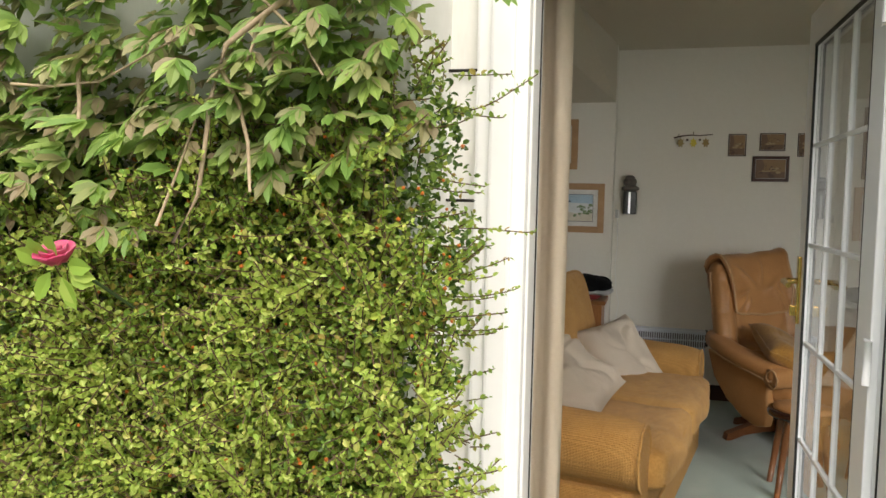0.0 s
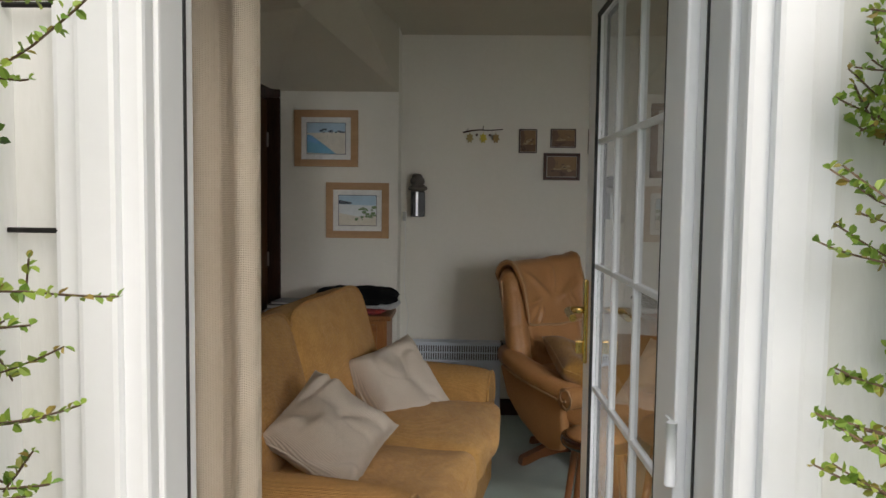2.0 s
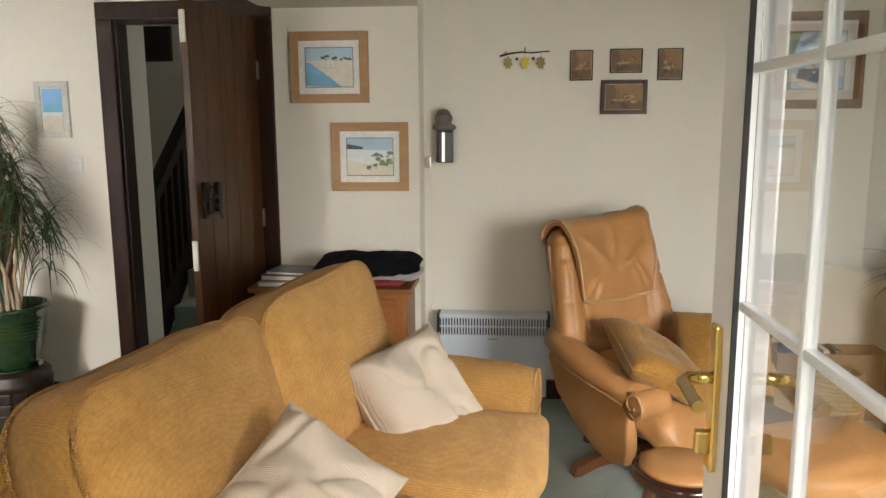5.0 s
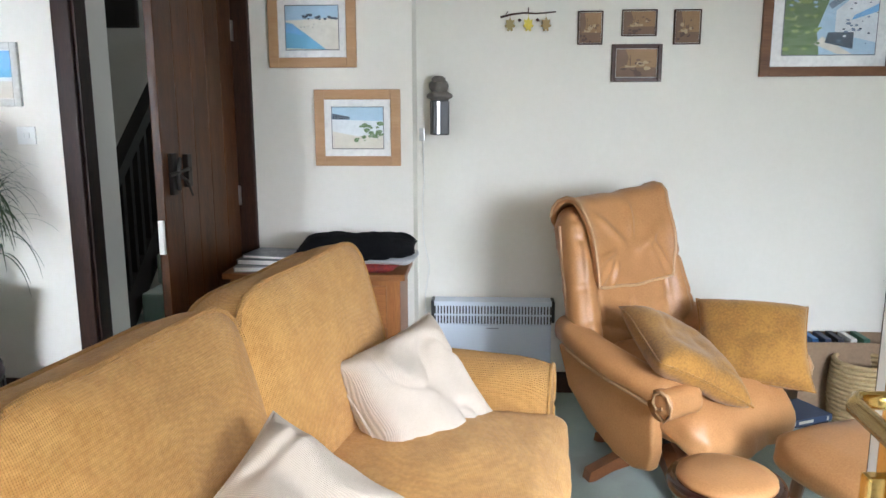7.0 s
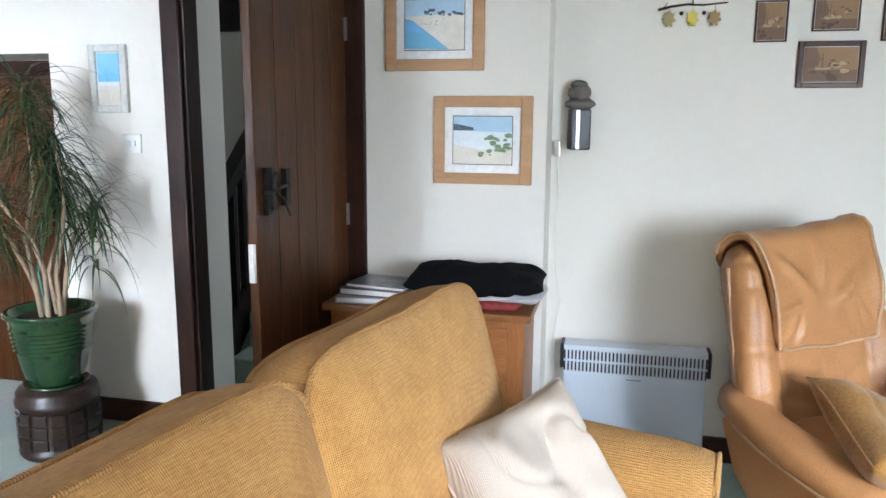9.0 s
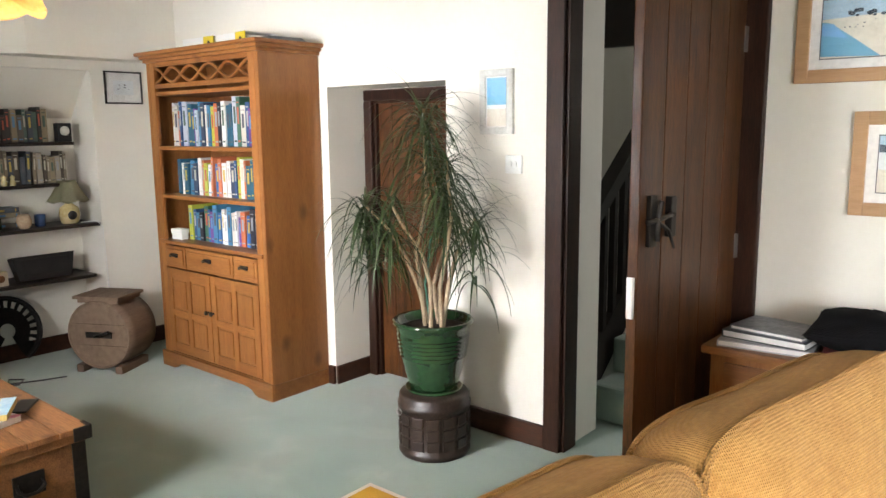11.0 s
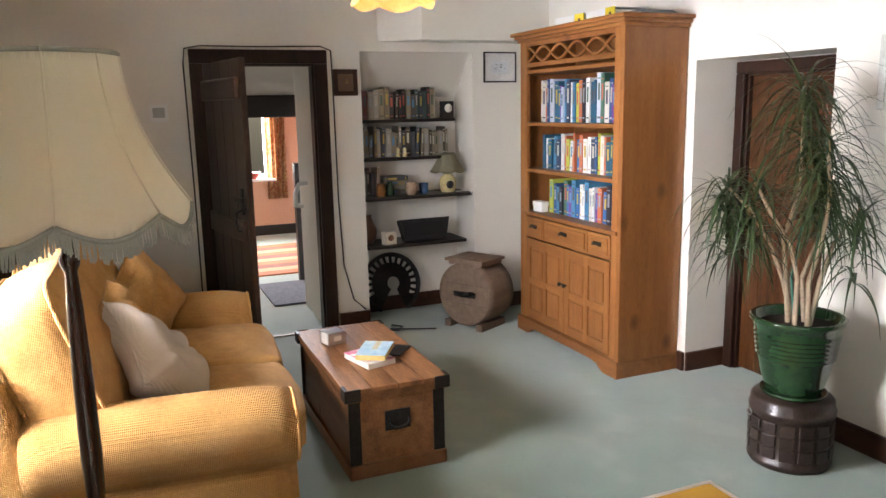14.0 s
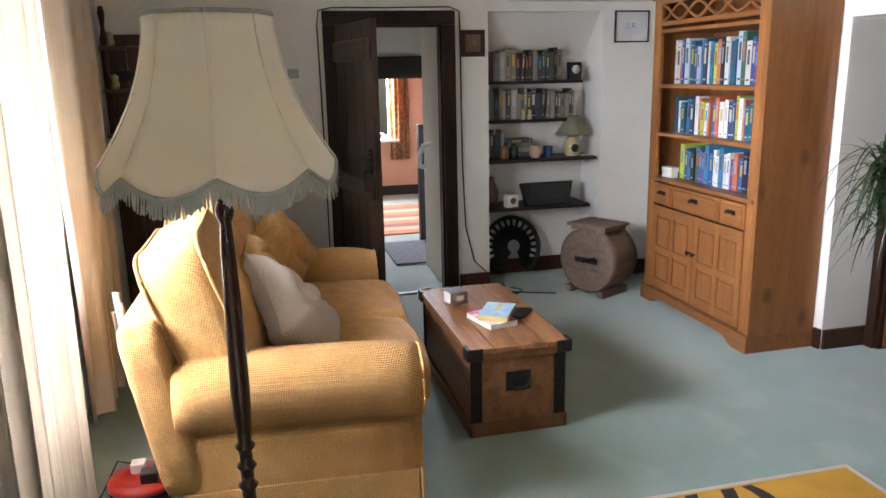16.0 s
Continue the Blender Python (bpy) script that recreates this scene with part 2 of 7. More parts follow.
def stained(m, scale, colour, lo, hi, amount):
    """Large worn patches of another tone."""
    n, l = m.node_tree.nodes, m.node_tree.links
    p = n["Principled BSDF"]
    src = p.inputs["Base Color"].links[0].from_socket
    co, no, rg, mx = n.new("ShaderNodeTexCoord"), n.new("ShaderNodeTexNoise"), n.new("ShaderNodeMapRange"), n.new("ShaderNodeMixRGB")
    no.inputs["Scale"].default_value, no.inputs["Detail"].default_value = scale, 4
    rg.inputs["From Min"].default_value, rg.inputs["From Max"].default_value = lo, hi
    rg.inputs["To Max"].default_value = amount
    l.new(co.outputs["Object"], no.inputs[0]), l.new(no.outputs[0], rg.inputs[0]), l.new(rg.outputs[0], mx.inputs[0]), l.new(src, mx.inputs[1])
    mx.inputs[2].default_value = (*colour, 1)
    l.new(mx.outputs[0], p.inputs["Base Color"])


knots(M_PINE), knots(M_PINEX), knots(M_TRUNK, 3.4, (0.07, 0.025, 0.010))
stained(M_CARPET, 1.1, (0.21, 0.19, 0.14), 0.50, 0.72, 0.75)
stained(M_CARPET, 3.5, (0.36, 0.42, 0.36), 0.55, 0.75, 0.5)
stained(M_RENDER, 2.5, (0.60, 0.60, 0.56), 0.55, 0.80, 0.5)


# ---- builders ----
def box(bm, x0, x1, y0, y1, z0, z1, bev=0.0, seg=2):
    made = bmesh.ops.create_cube(bm, size=1, matrix=Matrix.Translation(((x0 + x1) / 2, (y0 + y1) / 2, (z0 + z1) / 2)) @ Matrix.Diagonal((abs(x1 - x0), abs(y1 - y0), abs(z1 - z0), 1)))
    if bev:
        edges = {e for v in made["verts"] for e in v.link_edges}
        bmesh.ops.bevel(bm, geom=list(edges), offset=bev, segments=seg, affect="EDGES", profile=0.6)
    return bm


def boxes(*rows, bev=0.0):
    bm = bmesh.new()
    for r in rows:
        box(bm, *r, bev=bev)
    return bm


def lathe(bm, prof, n=28, cx=0.0, cy=0.0, lobes=0, depth=0.0):
    rings = []
    for r, z in prof:
        ring = []
        for i in range(n):
            a = 2 * math.pi * i / n
            rr = r * (1 + depth * math.cos(lobes * a)) if lobes else r
            ring.append(bm.verts.new((cx + rr * math.cos(a), cy + rr * math.sin(a), z)))
        rings.append(ring)
    for a, b in zip(rings, rings[1:]):
        for i in range(n):
            f = bm.faces.new((a[i], a[(i + 1) % n], b[(i + 1) % n], b[i]))
            f.smooth = True
    for ring, flip in ((rings[0], True), (rings[-1], False)):
        if prof[0 if flip else -1][0] > 1e-4:
            bm.faces.new(ring[::-1] if flip else ring)
    return bm


def tube(bm, pts, r, n=8, r1=None):
    """A round rod along points; r1 tapers it to the end."""
    pts = [Vector(p) for p in pts]
    rings = []
    for i, p in enumerate(pts):
        d = (pts[min(i + 1, len(pts) - 1)] - pts[max(i - 1, 0)]).normalized()
        side = d.cross(Vector((0, 0, 1)) if abs(d.z) < 0.9 else Vector((1, 0, 0))).normalized()
        up = side.cross(d)
        rr = r if r1 is None else r + (r1 - r) * i / (len(pts) - 1)
        rings.append([bm.verts.new(p + rr * (math.cos(2 * math.pi * k / n) * side + math.sin(2 * math.pi * k / n) * up)) for k in range(n)])
    for a, b in zip(rings, rings[1:]):
        for k in range(n):
            f = bm.faces.new((a[k], a[(k + 1) % n], b[(k + 1) % n], b[k]))
            f.smooth = True
    bm.faces.new(rings[0]), bm.faces.new(rings[-1][::-1])
    return bm


def soft(bm, c, s, r, puff=0.0, n=10, wrinkle=0.0, m=None, seed=0.0, freq=4.0):
    """An upholstered block: rounded by r, its faces swollen by puff, with creases."""
    half = [v / 2 for v in s]
    grid = {}

    def vert(p):
        key = tuple(round(v, 4) for v in p)
        if key not in grid:
            q = [max(-(h - r), min(h - r, v * h)) for v, h in zip(p, half)]
            d = Vector([v * h - w for v, h, w in zip(p, half, q)])
            d = d.normalized() * r if d.length > 1e-6 else d
            o = Vector(q) + d
            for k in range(3):
                a, b = (k + 1) % 3, (k + 2) % 3
                o[k] += puff * p[k] * (1 - p[a] ** 2) * (1 - p[b] ** 2)
            if wrinkle:
                w = noise.noise(o * freq + Vector((seed, 3.1 * seed, 0))) + 0.5 * noise.noise(o * freq * 2.6 + Vector((seed, 0, seed)))
                o += d.normalized() * wrinkle * w if d.length > 1e-6 else Vector((0, 0, wrinkle * w))
            o += Vector(c)
            grid[key] = bm.verts.new(m @ o if m else o)
        return grid[key]

    for k in range(3):
        for sign in (-1, 1):
            for i in range(n):
                for j in range(n):
                    quad = []
                    for di, dj in ((0, 0), (1, 0), (1, 1), (0, 1)):
                        p = [0, 0, 0]
                        p[k], p[(k + 1) % 3], p[(k + 2) % 3] = sign, -1 + 2 * (i + di) / n, -1 + 2 * (j + dj) / n
                        quad.append(vert(p))
                    f = bm.faces.new(quad if sign > 0 else quad[::-1])
                    f.smooth = True
    return bm


def pillow(bm, w, h, t, m, seed=0.0, n=44, crease=0.02, pinch=0.09):
    """A loose cushion: a closed sack with pinched corners and folds."""
    top, bot = {}, {}
    for i in range(n + 1):
        for j in range(n + 1):
            u, v = -1 + 2 * i / n, -1 + 2 * j / n
            x = u * w / 2 * (1 - pinch * (1 - v * v) * abs(u) ** 2)
            y = v * h / 2 * (1 - pinch * (1 - u * u) * abs(v) ** 2)
            e = max(0.0, (1 - u ** 4) * (1 - v ** 4)) ** 0.5
            fold = crease * (noise.noise(Vector((x * 5 + y * 3, y * 2 - x * 2, seed))) + 0.6 * noise.noise(Vector((x * 12, y * 9, seed + 5))))
            ridge = noise.noise(Vector((x * 5 + y * 3, y * 4 - x * 3, seed + 3)))
            fold -= 0.45 * crease * math.exp(-(ridge / 0.07) ** 2)
            edge = i in (0, n) or j in (0, n)
            sag = 0.03 * noise.noise(Vector((x * 3, y * 3, seed + 9)))
            top[i, j] = bm.verts.new(m @ Vector((x, y, sag + (t / 2 + fold) * e)))
            bot[i, j] = top[i, j] if edge else bm.verts.new(m @ Vector((x, y, sag - (t / 2 + fold) * e)))
    for i in range(n):
        for j in range(n):
            for g, flip in ((top, False), (bot, True)):
                q = [g[i, j], g[i + 1, j], g[i + 1, j + 1], g[i, j + 1]]
                f = bm.faces.new(q[::-1] if flip else q)
                f.smooth = True
    return bm


def prism(bm, outline, axis, lo, hi):
    """An outline in the two other axes, drawn out along one."""
    def at(p, w):
        o = list(p)
        o.insert(axis, w)
        return o
    a, b = [bm.verts.new(at(p, lo)) for p in outline], [bm.verts.new(at(p, hi)) for p in outline]
    k = len(outline)
    bm.faces.new(a[::-1]), bm.faces.new(b)
    for i in range(k):
        bm.faces.new((a[i], a[(i + 1) % k], b[(i + 1) % k], b[i]))
    bmesh.ops.recalc_face_normals(bm, faces=bm.faces[:])
    return bm


def shape(name, bm, material):
    me = bpy.data.meshes.new(name)
    bm.to_mesh(me)
    bm.free()
    for one in material if isinstance(material, (list, tuple)) else (material,):
        me.materials.append(one)
    return me


def part(name, bm, material, parent, label="", at=None):
    ob = new(name, shape(name, bm, material))
    ob.parent = parent
    if at is not None:
        ob.matrix_basis = at
    return tagged(ob, label)


def thing(name, label, category, m, group="", kind=""):
    ob = new(name)
    ob.empty_display_size = 0.1
    ob.matrix_basis = m
    return tagged(ob, label, category, group, kind)


def single(name, bm, material, label, category, m=None, group="", kind=""):
    ob = new(name, shape(name, bm, material))
    if m is not None:
        ob.matrix_basis = m
    return tagged(ob, label, category, group, kind)


def built(name, bm, material, label, category="wall"):
    return single(name, bm, material, label, category, kind="structure")


# ---- the house: plan in metres ----
W, HW, X0, XE, STEP = 5.70, 5.925, -4.65, 3.20, 0.177
TOP = 2.75

built("ground", boxes((-400, 400, -400, 1.64, -0.5, -0.18)), M_GRASS, "mown green lawn in front of the house", "ground")
built("pavement", boxes((-1.6, 3.4, -1.5, 1.66, -0.3, -0.15)), M_PAVING, "grey paving slabs before the garden door", "pavement")
built("floor", boxes((-9.2, 3.4, 1.66, 8.2, -0.3, 0.0)), M_CARPET, "sage green fitted carpet, slightly worn", "floor")
built("wall_south_west", boxes((-5.05, -2.85, 1.65, 1.98, -0.3, TOP), (-1.45, 0.0, 1.65, 1.98, -0.3, TOP), (-2.85, -1.45, 1.65, 1.98, -0.3, 0.75), (-2.85, -1.45, 1.65, 1.98, 1.95, TOP)), M_RENDER, "white painted render wall with a window opening")
built("wall_south_east", boxes((0.0, 0.14, 1.95, 2.13, -0.3, TOP), (1.04, 1.75, 1.95, 2.13, -0.3, TOP), (2.85, 3.4, 1.95, 2.13, -0.3, TOP), (0.14, 1.04, 1.95, 2.13, 2.08, TOP), (1.75, 2.85, 1.95, 2.13, -0.3, 0.85), (1.75, 2.85, 1.95, 2.13, 1.95, TOP)), M_RENDER, "white painted render wall round the garden door")
built("wall_north", boxes((-5.05, -2.93, W, 6.05, 0, TOP), (-2.93, -2.07, W, 6.05, 1.72, TOP), (-2.07, -1.41, W, 6.05, 0, TOP), (-1.41, -0.64, W, 6.05, 2.07, TOP), (-0.64, STEP, W, 6.05, 0, TOP)), M_WALL, "cream painted plaster wall with a door recess")
built("wall_north_east", boxes((STEP, 3.4, HW, 6.15, 0, TOP)), M_WALL, "cream painted plaster wall behind the heater")
built("wall_east", boxes((XE, 3.4, 2.13, HW, 0, TOP)), M_WALL, "cream painted plaster wall")
bm = boxes((-5.05, X0, 1.98, 3.36, 0, TOP), (-5.05, X0, 3.36, 4.07, 1.81, TOP), (-5.05, X0, 4.07, 4.375, 0, TOP), (-5.05, X0, 4.375, 5.2, 1.88, TOP), (-5.05, X0, 5.2, W, 0, TOP), (-5.05, -4.97, 4.375, 5.2, 0, 1.88))
prism(bm, [(-4.97, 1.58), (-4.70, 1.88), (-4.97, 1.88)], 1, 4.375, 5.2)
built("wall_west", bm, M_WALL, "cream painted plaster wall with a shelved alcove")
bm = bmesh.new()
prism(bm, [(X0, 4.50), (-4.44, 4.74), (-4.44, W), (X0, W)], 2, 1.944, 2.37)
built("trim", bm, M_WALL, "cream painted boxed bulkhead above the alcove", "trim")

# ceiling: low flat field, higher field by the garden door, a plaster slope over the pictures


def slab(bm, pts, up=0.08):
    lo, hi = [bm.verts.new(p) for p in pts], [bm.verts.new((p[0], p[1], p[2] + up)) for p in pts]
    bm.faces.new(lo[::-1]), bm.faces.new(hi)
    for i in range(len(pts)):
        j = (i + 1) % len(pts)
        bm.faces.new((lo[i], lo[j], hi[j], hi[i]))


bm = bmesh.new()
A, B, C, D = (-0.21, 4.7, 2.37), (-1.15, 5.15, 2.37), (-0.60, W, 2.10), (STEP, W, 2.10)
slab(bm, [(-5.05, 1.65, 2.37), (-0.21, 1.65, 2.37), A, B, (-1.15, W, 2.37), (-5.05, W, 2.37)])
slab(bm, [B, A, D, C]), slab(bm, [B, C, (-1.15, W, 2.37)])
slab(bm, [(0.02, 1.65, 2.50), (3.4, 1.65, 2.50), (3.4, HW, 2.50), (STEP, HW, 2.50), (STEP, W, 2.50), (0.02, 4.6, 2.50)])
slab(bm, [(-0.21, 1.65, 2.37), (0.02, 1.65, 2.50), (0.02, 4.6, 2.50), A])
slab(bm, [A, (0.02, 4.6, 2.50), (STEP, W, 2.50), D], 0.12)
bmesh.ops.recalc_face_normals(bm, faces=bm.faces[:])
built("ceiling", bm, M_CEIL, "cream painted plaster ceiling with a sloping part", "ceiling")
built("roof", boxes((-9.2, 3.6, 1.5, 8.3, TOP, TOP + 0.15)), M_SLATE, "slate grey roof slab", "roof")


def baseboard(x0, x1, y0, y1, h=0.11):
    bm = bmesh.new()
    box(bm, x0, x1, y0, y1, 0, h, 0.006)
    built("baseboard", bm, M_DARKH, "dark stained wooden baseboard", "baseboard")


for r in ((-2.98, -2.93, W - 0.02, W), (-2.93, -2.912, W, 6.0), (-2.07, -1.485, W - 0.02, W), (-0.58, STEP, W - 0.02, W), (STEP, XE, HW - 0.02, HW), (X0, X0 + 0.02, 2.62, 3.28), (X0, X0 + 0.02, 4.157, 4.375),
          (-4.97, -4.95, 4.375, 5.2), (X0, X0 + 0.02, 5.2, W), (STEP, STEP + 0.018, W - 0.02, HW - 0.02)):
    baseboard(*r)


def door_frame(name, along, lo, hi, top, face, depth, width=0.075, proud=0.025, label=""):
    """Lining and architrave of an opening lo..hi along x or y; face is the room's wall, depth the way into it."""
    bm = bmesh.new()
    s = -1 if depth > 0 else 1
    for a, b, z0, z1 in ((lo - width, lo + 0.012, 0, top - 0.012), (hi - 0.012, hi + width, 0, top - 0.012), (lo - width, hi + width, top - 0.012, top + width)):
        f0, f1 = sorted((face + s * proud, face + depth * 0.0))
        for q0, q1, g0, g1 in ((a, b, f0, f1), ):
            (box(bm, q0, q1, g0, g1, z0, z1, 0.008) if along == 0 else box(bm, g0, g1, q0, q1, z0, z1, 0.008))
    d0, d1 = sorted((face + 0.002 * (1 if depth > 0 else -1), face + depth))
    for a, b, z0, z1 in ((lo, lo + 0.025, 0, top - 0.025), (hi - 0.025, hi, 0, top - 0.025), (lo, hi, top - 0.025, top)):
        (box(bm, a, b, d0, d1, z0, z1, 0.003) if along == 0 else box(bm, d0, d1, a, b, z0, z1, 0.003))
    return built(name, bm, M_FRAME, label, "door frame")


def plank_door(name, width, height, planks, label, m, ledges=False, thick=0.035, boards=None):
    """A boarded door; its own x runs from the hinge to the free edge, the room's face is -y."""
    d = thing(name, label, "door", m, kind="structure")
    w = width / planks
    for i in range(planks):
        bm = bmesh.new()
        box(bm, i * w + 0.001, (i + 1) * w - 0.001, -thick / 2, thick / 2, 0.01, height, 0.004)
        part("plank", bm, boards or M_DARK, d)
    if ledges:
        for z in (0.16, 0.84, height - 0.16):
            bm = bmesh.new()
            box(bm, 0.03, width - 0.02, -thick / 2 - 0.028, -thick / 2, z - 0.06, z + 0.06, 0.012)
            part("ledge", bm, M_LEDGE, d)
    return d


# stair door, open into the room
door_frame("door_frame", 0, -1.41, -0.64, 2.07, W, 0.11, label="dark stained door frame of the stair door")
door_1 = plank_door("door_1", 0.72, 2.04, 5, "dark stained boarded door standing open", pose(-0.66, W - 0.03, 0, 0, 0, 266))
bm = bmesh.new()
tube(bm, [(0.63, 0.045, 1.26), (0.66, 0.05, 1.20), (0.65, 0.045, 1.14)], 0.009)
tube(bm, [(0.70, 0.035, 1.20), (0.66, 0.05, 1.205), (0.58, 0.05, 1.215), (0.53, 0.035, 1.21)], 0.008)
tube(bm, [(0.66, 0.05, 1.2), (0.61, 0.06, 1.17), (0.57, 0.06, 1.11)], 0.008, r1=0.004)
box(bm, 0.52, 0.555, 0.016, 0.04, 1.14, 1.27, 0.004), box(bm, 0.635, 0.675, 0.016, 0.035, 1.12, 1.28, 0.004)
part("latch", bm, M_IRON, door_1, "black iron thumb latch")
for z in (0.3, 1.0, 1.75):
    bm = bmesh.new()
    box(bm, -0.012, 0.012, 0.012, 0.024, z, z + 0.09, 0.002)
    part("hinge", bm, M_STEEL, door_1)
for z in (0.90, 1.86):
    bm = bmesh.new()
    box(bm, 0.722, 0.735, -0.01, 0.012, z, z + 0.13, 0.002)
    part("strike_plate", bm, M_WHITE, door_1)

# closed plank door at the back of the niche
door_frame("door_frame", 0, -2.86, -2.10, 1.66, 5.98, 0.06, 0.05, label="dark stained frame in the wall recess")
plank_door("door_2", 0.74, 1.65, 6, "dark stained boarded door in a recess, shut", pose(-2.85, 6.025, 0))
built("wall_niche", boxes((-2.97, -2.03, 6.05, 6.2, 0, 1.9)), M_WALL, "cream plaster behind the recess")

# low door near the window corner, shut
d = plank_door("door_3", 0.62, 1.68, 5, "dark boarded door with a black strap hinge, shut", pose(X0 + 0.03, 2.0, 0, 0, 0, 90), thick=0.03)
bm = bmesh.new()
box(bm, 0.02, 0.3, -0.024, -0.016, 1.5, 1.53, 0.003), box(bm, 0.06, 0.14, -0.026, -0.016, 1.485, 1.545, 0.003)
part("strap_hinge", bm, M_IRON, d, "black iron strap hinge")
bm = boxes((X0 + 0.002, X0 + 0.04, 1.985, 1.999, 0, 1.73), (X0 + 0.002, X0 + 0.04, 2.622, 2.69, 0, 1.73), (X0 + 0.002, X0 + 0.045, 1.99, 2.69, 1.684, 1.75))
built("door_frame", bm, M_DARK, "dark stained frame of the low door", "door frame")

# inner door to the passage, ledged, standing open
door_frame("door_frame", 1, 3.36, 4.07, 1.81, X0, -0.09, label="dark stained door frame to the passage")
door_4 = plank_door("door_4", 0.70, 1.79, 4, "dark ledged plank door standing open", pose(X0 + 0.03, 3.375, 0, 0, 0, 10), ledges=True, boards=M_LEDGEV)
built("threshold", boxes((X0 - 0.02, X0 + 0.015, 3.385, 4.045, 0.0, 0.008), bev=0.003), mat("dull_strip", (0.30, 0.30, 0.25), None, 0.6), "dull carpet strip in the doorway", "threshold")
bm = bmesh.new()
box(bm, 0.60, 0.64, -0.03, -0.018, 0.93, 1.08, 0.003), box(bm, 0.56, 0.68, -0.05, -0.03, 1.0, 1.03, 0.004)
tube(bm, [(0.66, -0.018, 0.83), (0.66, -0.07, 0.85), (0.66, -0.075, 0.9), (0.66, -0.07, 0.95), (0.66, -0.018, 0.97)], 0.008)
part("latch", bm, M_IRON, door_4, "black iron latch and pull")

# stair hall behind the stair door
# the gap in the east wall is added, unseen, for the hall's fill lamp
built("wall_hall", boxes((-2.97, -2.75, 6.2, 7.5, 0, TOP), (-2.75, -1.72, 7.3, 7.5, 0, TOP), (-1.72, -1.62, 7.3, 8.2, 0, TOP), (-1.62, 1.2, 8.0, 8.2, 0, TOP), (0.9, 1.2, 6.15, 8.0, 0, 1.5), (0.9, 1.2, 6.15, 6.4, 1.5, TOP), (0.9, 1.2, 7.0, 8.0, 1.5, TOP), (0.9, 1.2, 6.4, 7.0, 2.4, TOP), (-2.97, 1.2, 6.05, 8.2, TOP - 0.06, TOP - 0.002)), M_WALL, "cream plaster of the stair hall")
stairs = thing("staircase", "dark wooden staircase with sage green carpet", "stairs", pose(-1.56, 6.12, 0), kind="structure")
for i in range(8):
    bm = bmesh.new()
    box(bm, 0.06, 0.88, 0.03 + 0.235 * i, 1.88, 0.19 * i, 0.19 * (i + 1), 0.02)
    part("step", bm, M_CARPET, stairs)
bm = bmesh.new()
box(bm, -0.05, 0.04, -0.05, 0.04, 0, 1.02, 0.006), box(bm, -0.06, 0.05, -0.06, 0.05, 1.02, 1.05, 0.006)
part("newel", bm, M_BLACKOAK, stairs)
for nm, z0, z1, x0, x1 in (("string", 0.02, 0.26, -0.015, 0.025), ("handrail", 0.93, 1.02, -0.035, 0.045)):
    bm = bmesh.new()
    prism(bm, [(0.04, z0), (1.8, z0 + 1.42), (1.8, z1 + 1.42), (0.04, z1)], 0, x0, x1)
    part(nm, bm, M_BLACKOAK, stairs)
for i in range(15):
    y = 0.12 + 0.105 * i
    bm = boxes((-0.012, 0.022, y, y + 0.036, 0.12 + 0.807 * y, 0.97 + 0.807 * y))
    part("baluster", bm, M_BLACKOAK, stairs)
bm = boxes((-2.25, -1.80, 7.26, 7.3, 1.98, 2.45), bev=0.01)
single("picture", bm, M_BLACKOAK, "dark framed picture on the stair hall wall", "picture")
# added fill lamp, no window known here; it brightens the dark hall
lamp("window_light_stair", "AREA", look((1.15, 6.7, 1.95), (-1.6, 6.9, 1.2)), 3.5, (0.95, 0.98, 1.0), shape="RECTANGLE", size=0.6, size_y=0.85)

# passage and far room beyond the inner door
M_PINK = mat("pink_plaster", (0.62, 0.36, 0.24), (0.58, 0.33, 0.22), 0.85, scale=1.5, fine=40)
built("wall_passage", boxes((-5.42, -5.05, 4.09, 4.3, 0, TOP), (-6.0, -5.42, 4.7, 4.9, 0, TOP), (-5.42, -5.3, 4.3, 4.9, 0, TOP), (-6.0, -5.05, 3.0, 3.2, 0, TOP), (-6.15, -6.0, 3.0, 3.3, 0, TOP), (-6.15, -6.0, 4.30, 4.9, 0, TOP), (-6.15, -6.0, 3.3, 4.30, 1.63, TOP), (-6.15, -5.05, 3.0, 4.9, TOP - 0.3, TOP - 0.002)), M_WALL, "white plaster of the passage")
built("trim", boxes((-6.2, -5.96, 3.25, 4.35, 1.45, 1.63), bev=0.012), M_BLACKOAK, "black oak lintel beam", "beam")
built("wall_far_room", boxes((-9.2, -9.0, 2.0, 4.0, 0, TOP), (-9.2, -9.0, 4.5, 6.2, 0, TOP), (-9.2, -9.0, 4.0, 4.5, 0, 0.70), (-9.2, -9.0, 4.0, 4.5, 1.7, TOP), (-9.0, -6.15, 6.0, 6.2, 0, TOP), (-9.0, -6.15, 2.0, 2.2, 0, TOP), (-9.2, -6.15, 2.0, 6.2, 2.4, 2.5), (-6.15, -6.05, 4.9, 6.0, 0, TOP)), M_PINK, "pink plaster of the far room")
lamp("window_light_far", "AREA", look((-9.25, 4.25, 1.25), (-7, 4.3, 0.8)), 75, (0.95, 0.98, 1.0), shape="RECTANGLE", size=0.5, size_y=1.0)
built("baseboard", boxes((-9.0, -8.98, 2.2, 6.0, 0, 0.12)), M_BLACKOAK, "black baseboard of the far room", "baseboard")


